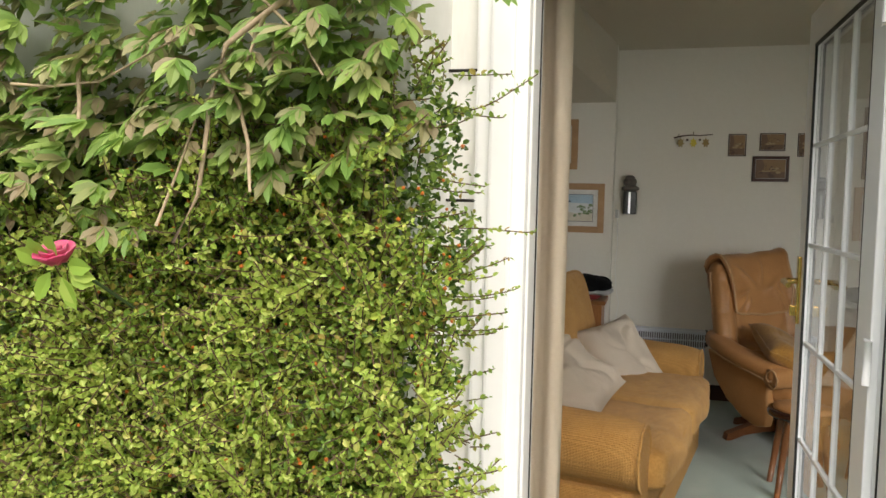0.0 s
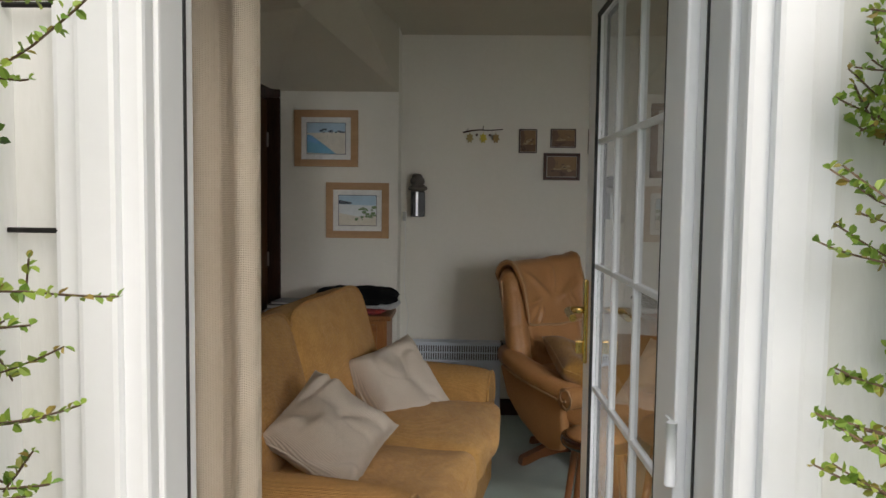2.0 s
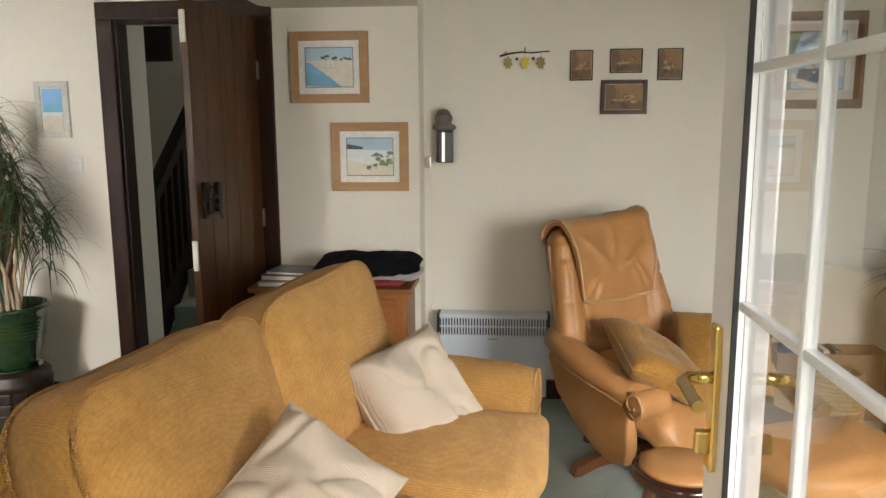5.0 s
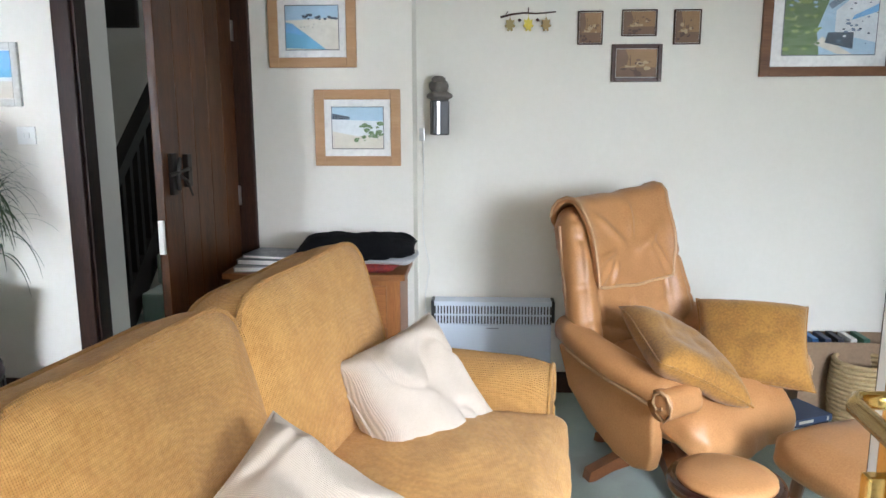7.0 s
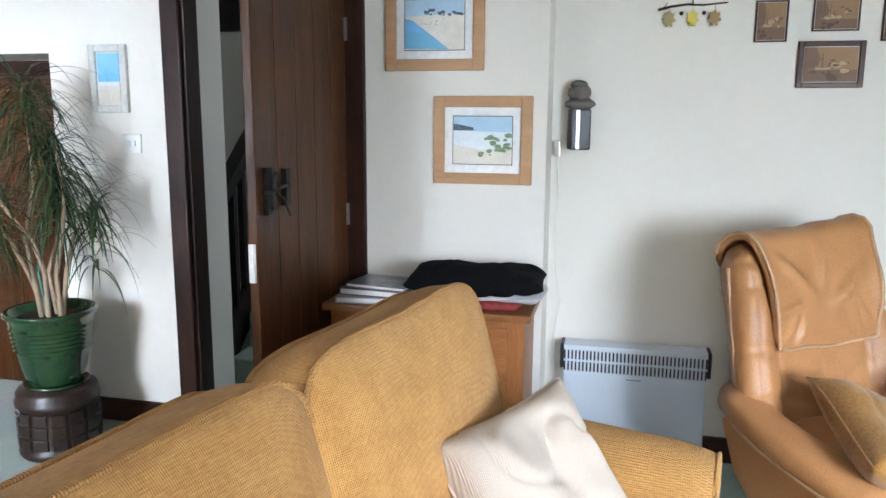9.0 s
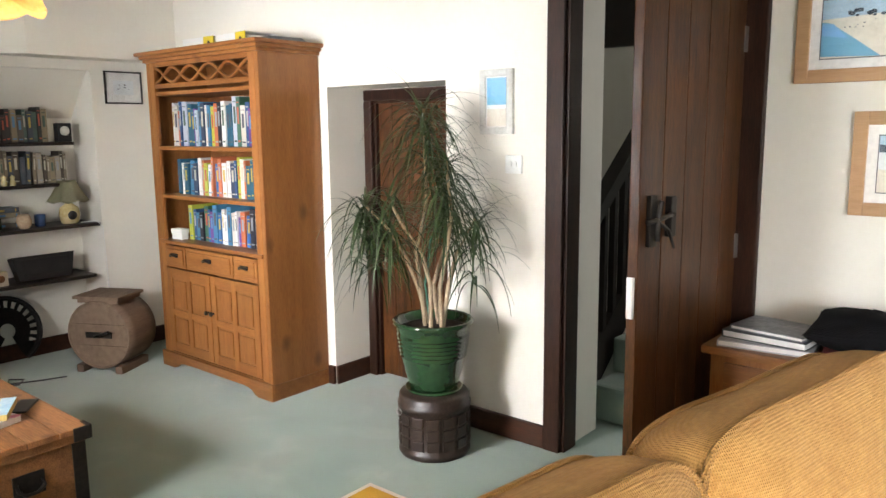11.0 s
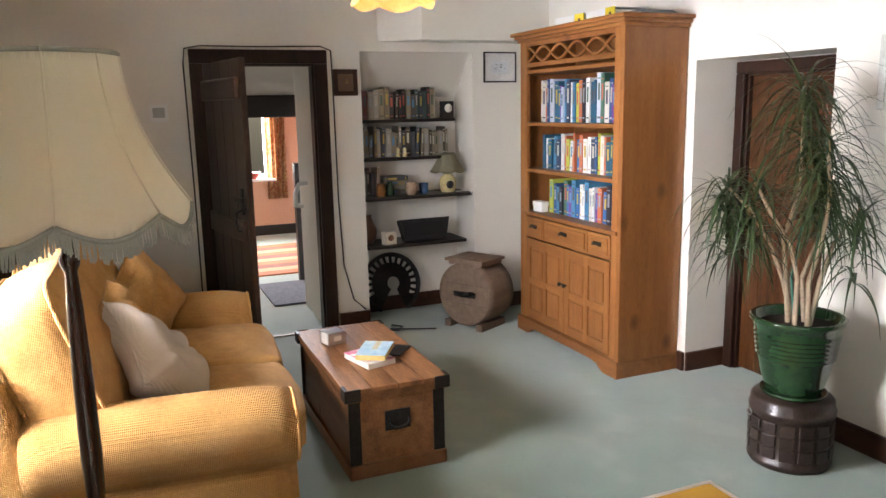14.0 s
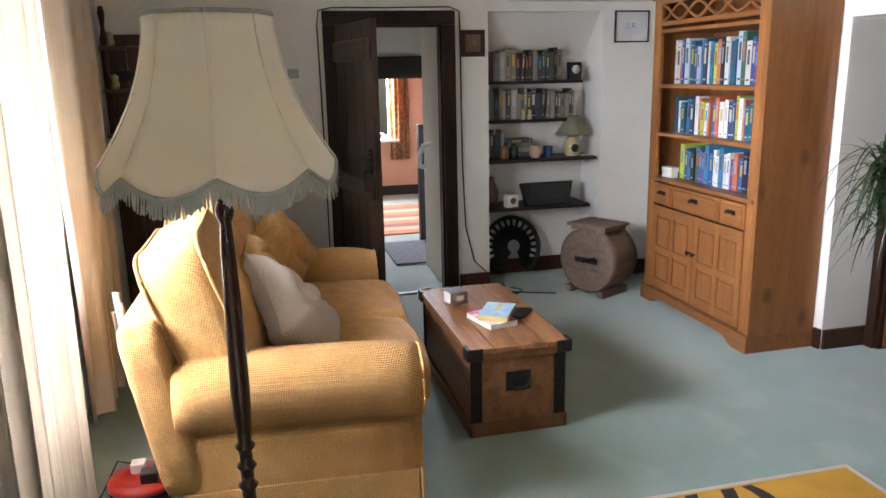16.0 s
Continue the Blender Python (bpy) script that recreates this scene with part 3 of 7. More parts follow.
# ---- garden door ----
frame_bm = bmesh.new()
for r in ((0.14, 0.19, 1.97, 2.10, -0.15, 2.08), (0.958, 1.04, 1.97, 2.1125, -0.15, 2.08), (0.19, 0.958, 1.97, 2.125, 2.02, 2.08), (0.19, 0.958, 1.95, 2.12, -0.15, -0.03)):
    box(frame_bm, *r, bev=0.006)
built("door_frame", frame_bm, M_UPVC, "white plastic garden door frame", "door frame")
bm = boxes((0.955, 0.960, 2.060, 2.066, -0.03, 2.02), (0.188, 0.193, 2.056, 2.063, -0.03, 2.02))
built("trim", bm, M_SEAL, "black rubber draught seal in the door frame", "trim")
for a, b, c in ((0.10, 0.185, 1), (0.968, 1.05, -1)):
    bm = bmesh.new()
    box(bm, a, b, 1.93, 1.969, -0.15, 2.12, 0.008)
    box(bm, a + (0.0 if c > 0 else 0.03), b - (0.03 if c > 0 else 0.0), 1.912, 1.935, -0.15, 2.12, 0.008)
    box(bm, a + (-0.035 if c > 0 else 0.045), b - (0.045 if c > 0 else -0.035), 1.925, 1.949, -0.15, 2.12, 0.008)
    built("trim", bm, M_UPVC, "white moulded cover strip beside the garden door", "trim")
bm = boxes((0.06, 1.09, 1.925, 1.969, 2.121, 2.2), bev=0.01)
built("trim", bm, M_UPVC, "white moulded cover strip over the garden door", "trim")

LEAF = 0.86
gd = thing("garden_door", "white glazed garden door standing open inwards", "door", pose(0.957, 2.115, 0, 0, 0, 90.6), kind="structure")
# own x: from the hinge to the free edge; +y is the outdoor face, seen first
GZ0, GZ1, GX0, GX1 = 0.33, 1.905, 0.115, 0.755
bm = bmesh.new()
for r in ((0, GX0, -0.038, 0.016, 0.0, 2.02), (GX1, LEAF, -0.038, 0.016, 0.0, 2.02), (GX0, GX1, -0.038, 0.016, 0.0, GZ0), (GX0, GX1, -0.038, 0.016, GZ1, 2.02)):
    box(bm, *r, bev=0.005)
part("leaf_frame", bm, M_UPVC, gd)
bm = bmesh.new()
for r in ((GX0 - 0.001, GX0 + 0.0015, 0.010, 0.0165, GZ0, GZ1), (GX1 - 0.003, GX1 + 0.001, 0.010, 0.0175, GZ0, GZ1), (GX0, GX1, 0.010, 0.0185, GZ0 - 0.003, GZ0 + 0.005), (GX0, GX1, 0.010, 0.0185, GZ1 - 0.005, GZ1 + 0.003),
          (LEAF + 0.0005, LEAF + 0.006, -0.012, 0.012, 0.02, 2.0)):
    box(bm, *r)
part("seal", bm, M_SEAL, gd, "black rubber seal")
for i in (1, 2):
    x = GX0 + (GX1 - GX0) * i / 3
    bm = boxes((x - 0.007, x + 0.007, -0.009, 0.010, GZ0, GZ1), bev=0.004)
    part("glazing_bar", bm, M_UPVC, gd)
for i in (1, 2, 3, 4):
    z = GZ0 + (GZ1 - GZ0) * i / 5
    bm = boxes((GX0, GX1, -0.008, 0.009, z - 0.007, z + 0.007), bev=0.004)
    part("glazing_bar", bm, M_UPVC, gd)
for i in range(3):
    for j in range(5):
        gw, gh = (GX1 - GX0) / 3, (GZ1 - GZ0) / 5
        bm = boxes((GX0 + gw * i + 0.002, GX0 + gw * (i + 1) - 0.002, -0.002, 0.002, GZ0 + gh * j + 0.002, GZ0 + gh * (j + 1) - 0.002))
        pane = part("pane", bm, M_GLASS, gd)
        pane.visible_shadow = False
for s in (1, -1):
    bm = bmesh.new()
    f = 0.0165 if s > 0 else 0.0385
    y0, y1 = sorted((s * f, s * (f + 0.011)))
    box(bm, 0.79, 0.822, y0, y1, 1.015, 1.235, 0.004)
    y0, y1 = sorted((s * (f + 0.009), s * (f + 0.03)))
    box(bm, 0.797, 0.815, y0, y1, 1.04, 1.075, 0.004)
    tube(bm, [(0.806, s * (f + 0.009), 1.155), (0.806, s * (f + 0.044), 1.155), (0.79, s * (f + 0.054), 1.155), (0.70, s * (f + 0.054), 1.15)], 0.0095, 10)
    part("handle", bm, M_BRASS, gd, "brass lever handle on a long plate")
for z in (0.25, 1.0, 1.80):
    bm = bmesh.new()
    tube(bm, [(-0.008, 0.022, z), (-0.008, 0.022, z + 0.1)], 0.009)
    box(bm, 0.0, 0.035, 0.0165, 0.022, z, z + 0.1, 0.002)
    part("hinge", bm, M_UPVC, gd)


# ---- curtains ----
def curtain(name, x0, x1, y, z0, z1, folds, depth, label, material, seed=0.0, flare=0.0):
    bm = bmesh.new()
    nx, nz = folds * 10, 14
    rows = []
    for j in range(nz + 1):
        t = j / nz
        row = []
        for i in range(nx + 1):
            s = i / nx
            ph = 2 * math.pi * folds * s + 0.7 * noise.noise(Vector((s * 3, t * 1.5, seed)))
            d = depth * (0.65 + 0.35 * t) * (math.sin(ph) + 0.35 * math.sin(2.3 * ph + seed))
            x = x0 + (x1 - x0) * s + 0.3 * depth * math.cos(ph) + flare * (1 - t) * (s - 0.5)
            row.append(bm.verts.new((x, y + d, z0 + (z1 - z0) * t)))
        rows.append(row)
    for a, b in zip(rows, rows[1:]):
        for i in range(nx):
            f = bm.faces.new((a[i], a[i + 1], b[i + 1], b[i]))
            f.smooth = True
    bmesh.ops.solidify(bm, geom=bm.faces[:], thickness=0.005)
    for f in bm.faces:
        f.smooth = True
    top = thing(name, label, "curtain", pose(0, 0, 0))
    part("drape", bm, material, top)
    return top


curtain("curtain", -0.12, 0.235, 2.28, 0.03, 2.12, 4, 0.024, "beige woven curtain drawn back beside the garden door", M_CURTAIN, 1.0)
curtain("curtain", 1.10, 1.62, 2.36, 0.03, 2.12, 6, 0.03, "beige woven curtain gathered behind the garden door", M_CURTAIN, 2.0)
curtain("curtain", -1.85, -1.00, 2.27, 0.12, 2.05, 7, 0.045, "beige woven window curtain hanging in deep folds", M_CURTAIN, 3.0)
curtain("curtain", -3.30, -2.78, 2.13, 0.14, 2.05, 4, 0.055, "cream curtain glowing in daylight beside the window", M_CURTAIN, 4.0)
for x0, x1, y, z in ((-3.3, -0.85, 2.24, 2.07), (-0.15, 1.75, 2.34, 2.14)):
    bm = bmesh.new()
    tube(bm, [(x0, y, z), (x1, y, z)], 0.012)
    for x in (x0 + 0.1, x1 - 0.1):
        box(bm, x - 0.01, x + 0.01, (1.98 if x0 < -1 else 2.25), y, z - 0.01, z + 0.01)
    single("curtain_rail", bm, M_UPVC, "white curtain rail fixed to the wall", "curtain rail")


def window(name, x0, x1, y, z0, z1, cols, rows, label):
    w = thing(name, label, "window", pose(0, 0, 0), kind="structure")
    bm = boxes((x0, x0 + 0.05, y, y + 0.06, z0, z1), (x1 - 0.05, x1, y, y + 0.06, z0, z1), (x0 + 0.05, x1 - 0.05, y, y + 0.06, z0, z0 + 0.05), (x0 + 0.05, x1 - 0.05, y, y + 0.06, z1 - 0.05, z1), bev=0.005)
    part("window_frame", bm, M_UPVC, w)
    bm = boxes((x0 - 0.03, x1 + 0.03, y + 0.06, y + 0.32, z0 - 0.03, z0 + 0.002), bev=0.006)
    part("window_sill", bm, M_WHITE, w)
    gw = (x1 - x0 - 0.1) / cols
    for i in range(cols):
        bm = boxes((x0 + 0.05 + gw * i, x0 + 0.05 + gw * (i + 1) - 0.02, y + 0.028, y + 0.032, z0 + 0.05, z1 - 0.05))
        part("pane", bm, M_GLASS, w).visible_shadow = False
        if i:
            bm = boxes((x0 + 0.035 + gw * i, x0 + 0.055 + gw * i, y + 0.005, y + 0.055, z0 + 0.05, z1 - 0.05), bev=0.004)
            part("mullion", bm, M_UPVC, w)


window("window_1", -2.85, -1.45, 1.68, 0.75, 1.95, 3, 1, "white framed window between the curtains")
window("window_2", 1.75, 2.85, 1.97, 0.85, 1.95, 2, 1, "white framed window beyond the garden door")


# ---- sofas ----
def box_cushion(bm, w, t, h, m, seed, outer=0, puff=0.055, corner=0.075, n=72, rings=12):
    """A boxed cushion in own x and z with a border of depth t between two seams; gives the seams' points."""
    def edge(i):
        a = 2 * math.pi * i / n
        c, q = math.cos(a), math.sin(a)
        k = 0.40
        x, z = math.copysign(abs(c) ** k, c), math.copysign(abs(q) ** k, q)
        x, z = x * w / 2, z * h / 2
        z += 0.035 * max(0.0, outer * x / w + 0.1) * (z > 0) - 0.012 * (1 - (2 * x / w) ** 2) * (z > 0)
        x += 0.008 * noise.noise(Vector((3 * x, 3 * z, seed)))
        return x, z + 0.010 * noise.noise(Vector((4 * x, 4 * z, seed + 2)))

    outline = [edge(i) for i in range(n)]
    loops = []

    def ring(k, y, lift):
        row = []
        for x, z in outline:
            px, pz = x * k, z * k
            wr = noise.noise(Vector((px * 6, pz * 5, seed + y * 3))) * 0.012 + 0.5 * noise.noise(Vector((px * 15, pz * 11, seed))) * 0.010
            row.append(bm.verts.new(m @ Vector((px, y + (1 if y > 0 else -1) * (lift + wr * (1 - k ** 6)), pz))))
        loops.append(row)

    for j in range(1, rings + 1):
        k = j / rings
        ring(k, -t / 2, puff * (1 - k ** 2.6) ** 0.8)
    for j in range(1, 4):
        f = j / 4
        row = []
        for x, z in outline:
            g = 1 + 0.035 * math.sin(math.pi * f)
            row.append(bm.verts.new(m @ Vector((x * g, -t / 2 + t * f, z * g))))
        loops.append(row)
    for j in range(rings, 0, -1):
        k = j / rings
        ring(k, t / 2, puff * (1 - k ** 2.6) ** 0.8)
    for a, b in zip(loops, loops[1:]):
        for i in range(n):
            f = bm.faces.new((a[i], a[(i + 1) % n], b[(i + 1) % n], b[i]))
            f.smooth = True
    bm.faces.new(loops[0][::-1]), bm.faces.new(loops[-1])
    bmesh.ops.recalc_face_normals(bm, faces=bm.faces[:])
    return [[m @ Vector((x * 1.004, y, z * 1.004)) for x, z in outline] for y in (-t / 2, t / 2)]


def sofa(label, m, length=1.72, seed=1.0, deep=0.165, tilt=-15):
    """Own x along the seat, front at -y, two seats, rolled arms."""
    s = thing("sofa", label, "sofa", m, "two sofas of one suite")
    h = length / 2
    bm = bmesh.new()
    soft(bm, (0, -0.01, 0.21), (length - 0.12, 0.78, 0.30), 0.03, 0.0, 8)
    part("base", bm, M_SOFA, s)
    bm = bmesh.new()
    for x0, x1, y0, y1 in ((-h + 0.03, h - 0.03, -0.415, -0.405), (-h + 0.05, -h + 0.06, -0.4, 0.38), (h - 0.06, h - 0.05, -0.4, 0.38)):
        box(bm, x0, x1, y0, y1, 0.015, 0.17, 0.003)
    part("skirt", bm, M_SOFA, s)
    for a in (-1, 1):
        bm = bmesh.new()
        prof = []
        cx, cz, r = a * (h - 0.13), 0.485, 0.125
        for k in range(22):
            t = radians(-75 + k * (285 / 21))
            prof.append((cx + a * r * math.cos(t) * 1.06, cz + r * math.sin(t)))
        prof = prof + [(a * (h - 0.24), 0.10), (a * (h - 0.055), 0.10)]
        n = 14
        ringset = []
        for j in range(n + 1):
            t = j / n
            y = -0.42 + 0.80 * t
            bulge = 1 - 0.10 * (2 * abs(t - 0.5)) ** 6
            drop = 0.02 * t
            ringset.append([bm.verts.new((cx + (px - cx) * bulge, y, max(0.10, 0.1 + (pz - 0.1) * (1 - 0.04 * (2 * abs(t - 0.5)) ** 6) + (drop if pz > 0.3 else 0) + 0.006 * noise.noise(Vector((px * 6, y * 6, seed)))))) for px, pz in prof])
        for p, q in zip(ringset, ringset[1:]):
            for k in range(len(prof)):
                f = bm.faces.new((p[k], p[(k + 1) % len(prof)], q[(k + 1) % len(prof)], q[k]))
                f.smooth = True
        bm.faces.new(ringset[0]), bm.faces.new(ringset[-1][::-1])
        bmesh.ops.recalc_face_normals(bm, faces=bm.faces[:])
        arm = part("arm", bm, M_SOFA, s)
        bm = bmesh.new()
        tube(bm, [(cx + (px - cx) * 0.90, -0.421, 0.1 + (pz - 0.1) * 0.96) for px, pz in prof[:-2]], 0.006, 6)
        part("piping", bm, M_SOFAB, arm)
    bm = bmesh.new()
    soft(bm, (0, 0, 0), (length - 0.10, 0.16, 0.62), 0.05, 0.01, 8, m=pose(0, 0.42, 0.46, -10))
    part("back_frame", bm, M_SOFA, s)
    w = (length - 0.46) / 2
    for a in (-1, 1):
        bm = bmesh.new()
        soft(bm, (a * w / 2, -0.10, 0.385), (w - 0.008, 0.76, 0.17), 0.040, 0.034, 20, 0.012, seed=seed + a, freq=5)
        cush = part("seat_cushion", bm, M_SOFAB, s)
        bm = bmesh.new()
        for z in (0.335, 0.435):
            tube(bm, [(a * w / 2 - (w / 2 - 0.03), -0.474, z), (a * w / 2, -0.492, z), (a * w / 2 + (w / 2 - 0.03), -0.474, z)], 0.006, 6)
        part("piping", bm, M_SOFA, cush)
        bm = bmesh.new()
        mm = pose(a * (w / 2 + 0.055), 0.30, 0.70, tilt, 0, -a * 3)
        edges = box_cushion(bm, w + 0.13, deep, 0.57, mm, seed * 2 + a, a)
        back = part("back_cushion", bm, M_SOFAB, s)
        for pts in edges:
            bm = bmesh.new()
            tube(bm, pts + pts[:1], 0.0075, 6)
            part("piping", bm, M_SOFA, back)
    for x in (-h + 0.1, h - 0.1):
        for y in (-0.34, 0.36):
            bm = bmesh.new()
            lathe(bm, [(0.022, 0.0), (0.028, 0.075)], 12, x, y)
            part("foot", bm, M_DARK, s)
    return s


def cushion(label, m, w, h, t, material, seed, crease=0.035):
    bm = bmesh.new()
    pillow(bm, w, h, t, Matrix(), seed, crease=crease)
    c = thing("cushion", label, "cushion", m)
    part("cover", bm, material, c)
    bm = bmesh.new()
    pts = []
    for k in range(61):
        a = 4 * k / 60
        side, f = int(a) % 4, a - int(a)
        u, v = ((-1 + 2 * f, -1), (1, -1 + 2 * f), (1 - 2 * f, 1), (-1, 1 - 2 * f))[side]
        x = u * w / 2 * (1 - 0.09 * (1 - v * v) * abs(u) ** 2)
        y = v * h / 2 * (1 - 0.09 * (1 - u * u) * abs(v) ** 2)
        pts.append((x, y, 0.03 * noise.noise(Vector((x * 3, y * 3, seed + 9)))))
    tube(bm, pts, 0.004, 6)
    part("seam", bm, material, c)
    return c




def oriented(place, normal, spin):
    """A pose whose own z points along normal."""
    return Matrix.Translation(place) @ Vector(normal).to_track_quat("Z", "Y").to_matrix().to_4x4() @ pose(0, 0, 0, 0, 0, spin)


S1 = pose(0.19, 3.91, 0, 0, 0, 80)
sofa("golden chenille two-seat sofa near the garden door", S1, 1.88, 1.0)
sofa("golden chenille two-seat sofa under the window", pose(-2.83, 2.93, 0, 0, 0, 177), 1.72, 5.0, 0.20, -19)
cushion("cream woven scatter cushion leaning in the sofa's corner", oriented((0.15, 3.52, 0.625), (0.40, -0.46, 0.78), 36), 0.41, 0.37, 0.21, M_CREAM, 2.0, 0.07)
cushion("cream woven scatter cushion lying against the sofa arm", S1 @ pose(0.52, -0.02, 0.555, 52, -10, -30), 0.46, 0.43, 0.21, M_CREAM, 7.0, 0.06)


# ---- trunk ----
trunk = thing("trunk", "waxed pine trunk with black iron straps", "trunk", pose(-2.93, 3.82, 0))
TL, TD = 0.455, 0.215
bm = boxes((-TL + 0.015, TL - 0.015, -TD + 0.015, TD - 0.015, 0.05, 0.335), bev=0.005)
part("body", bm, M_TRUNK, trunk)
bm = boxes((-TL, TL, -TD, -TD + 0.014, 0.0, 0.06), (-TL, TL, TD - 0.014, TD, 0.0, 0.06), (TL - 0.014, TL, -TD, TD, 0.0, 0.061), (-TL, -TL + 0.014, -TD, TD, 0.0, 0.061), bev=0.004)
part("plinth", bm, M_TRUNKD, trunk)
bm = boxes((-TL, TL, -TD, TD, 0.337, 0.372), bev=0.004)
lid = part("lid", bm, M_TRUNK, trunk)
for i in range(4):
    w = (2 * TD + 0.02) / 4
    bm = boxes((-TL - 0.01, TL + 0.01, -TD - 0.01 + w * i + 0.0015, -TD - 0.01 + w * (i + 1) - 0.0015, 0.3725, 0.395), bev=0.003)
    part("board", bm, M_TRUNK, lid)
for s in (-1, 1):
    for y in (-TD + 0.03, TD - 0.03):
        x0, x1 = sorted((s * (TL - 0.016), s * (TL - 0.008)))
        bm = boxes((x0, x1, y - 0.025, y + 0.025, 0.062, 0.335), bev=0.002)
        part("strap", bm, M_IRON, trunk, "black iron strap")
    for y in (-TD - 0.006, TD + 0.006):
        bm = bmesh.new()
        x0, x1 = sorted((s * (TL - 0.05), s * (TL + 0.014)))
        box(bm, x0, x1, y - 0.008, y + 0.008, 0.345, 0.398, 0.002)
        x0, x1 = sorted((s * (TL + 0.008), s * (TL + 0.015)))
        box(bm, x0, x1, min(y, y - math.copysign(0.06, y)), max(y, y - math.copysign(0.06, y)), 0.345, 0.398, 0.002)
        part("corner", bm, M_IRON, trunk, "black iron corner")
    bm = bmesh.new()
    x0, x1 = sorted((s * (TL - 0.016), s * (TL - 0.006)))
    box(bm, x0, x1, -0.055, 0.055, 0.19, 0.275, 0.003)
    tube(bm, [(s * (TL - 0.006), -0.045, 0.245), (s * (TL + 0.012), -0.045, 0.225), (s * (TL + 0.014), -0.02, 0.205), (s * (TL + 0.014), 0.02, 0.205), (s * (TL + 0.012), 0.045, 0.225), (s * (TL - 0.006), 0.045, 0.245)], 0.007)
    part("handle", bm, M_IRON, trunk, "black iron drop handle")


# ---- bookcase ----
BX0, BX1, BY0, BY1 = -4.10, -2.99, 5.285, 5.695
case = thing("bookcase", "waxed pine bookcase with drawers and cupboard doors", "bookcase", pose(0, 0, 0))
for x0 in (BX0, BX1 - 0.03):
    bm = boxes((x0, x0 + 0.03, BY0, BY1, 0.0, 1.90), bev=0.004)
    part("side", bm, M_PINE, case)
bm = boxes((BX0 + 0.03, BX1 - 0.03, BY1 - 0.012, BY1, 0.08, 1.90))
part("back", bm, M_PINE, case)
for x0 in (BX0 + 0.0305, BX1 - 0.085):
    bm = boxes((x0, x0 + 0.0545, BY0, BY0 + 0.022, 0.10, 1.90), bev=0.003)
    part("stile", bm, M_PINE, case)
for z in (0.80, 1.08, 1.375, 1.70):
    bm = boxes((BX0 + 0.03, BX1 - 0.03, BY0 + (0.004 if z > 0.9 else -0.012), BY1 - 0.012, z, z + 0.022), bev=0.004)
    part("shelf", bm, M_PINEX, case)
bm = bmesh.new()
for dz, out in ((1.895, 0.015), (1.915, 0.03), (1.935, 0.05)):
    box(bm, BX0 - out, BX1 + out, BY0 - out, BY1, dz, dz + 0.022, 0.006)
part("cornice", bm, M_PINEX, case)
# pierced frieze: two crossing waves between rails
bm = boxes((BX0 + 0.085, BX1 - 0.085, BY0 + 0.002, BY0 + 0.02, 1.868, 1.895), (BX0 + 0.085, BX1 - 0.085, BY0 + 0.002, BY0 + 0.02, 1.742, 1.768))
L = BX1 - BX0 - 0.17
for s in (-1, 1):
    pts = [(BX0 + 0.085 + L * k / 60, BY0 + 0.011, 1.818 + s * 0.042 * math.cos(math.pi * 5 * k / 60)) for k in range(61)]
    tube(bm, pts, 0.010, 6)
part("frieze", bm, M_PINEX, case)
bm = bmesh.new()
prism(bm, [(BX0 - 0.012, 0.0), (BX0 + 0.12, 0.0), (BX0 + 0.15, 0.012), (BX0 + 0.18, 0.035), (BX0 + 0.24, 0.045), (BX1 - 0.24, 0.045), (BX1 - 0.18, 0.035), (BX1 - 0.15, 0.012), (BX1 - 0.12, 0.0), (BX1 + 0.012, 0.0), (BX1 + 0.012, 0.085), (BX0 - 0.012, 0.085)], 1, BY0 - 0.016, BY0 - 0.001)
part("bracket_plinth", bm, M_PINEX, case)
bm = boxes((BX0 - 0.014, BX1 + 0.014, BY0 - 0.018, BY0 - 0.0015, 0.086, 0.098), (BX1 + 0.0005, BX1 + 0.012, BY0, BY1, 0.0, 0.09), (BX0 - 0.012, BX0 - 0.0005, BY0, BY1, 0.0, 0.09), (BX0 + 0.03, BX1 - 0.03, BY0 + 0.001, BY1 - 0.013, 0.08, 0.10), bev=0.003)
part("plinth", bm, M_PINEX, case)
for i, (a, b) in enumerate(((0.0, 0.24), (0.24, 0.76), (0.76, 1.0))):
    w = BX1 - BX0 - 0.17
    x0, x1 = BX0 + 0.085 + w * a + 0.004, BX0 + 0.085 + w * b - 0.004
    bm = boxes((x0, x1, BY0 - 0.004, BY0 + 0.3, 0.655, 0.79), bev=0.004)
    box(bm, x0 + 0.02, x1 - 0.02, BY0 - 0.010, BY0, 0.675, 0.77, 0.004)
    d = part("drawer", bm, M_PINEX, case)
    bm = bmesh.new()
    c = (x0 + x1) / 2
    pts = [(c + 0.035 * math.cos(radians(t)), BY0 - 0.018 - 0.012 * math.sin(radians(t)), 0.725 + 0.012 * math.sin(radians(t))) for t in range(0, 181, 15)]
    tube(bm, pts, 0.007, 6)
    box(bm, c - 0.036, c + 0.036, BY0 - 0.016, BY0 - 0.009, 0.722, 0.745, 0.003)
    part("cup_handle", bm, M_IRON, d, "dark metal cup handle")
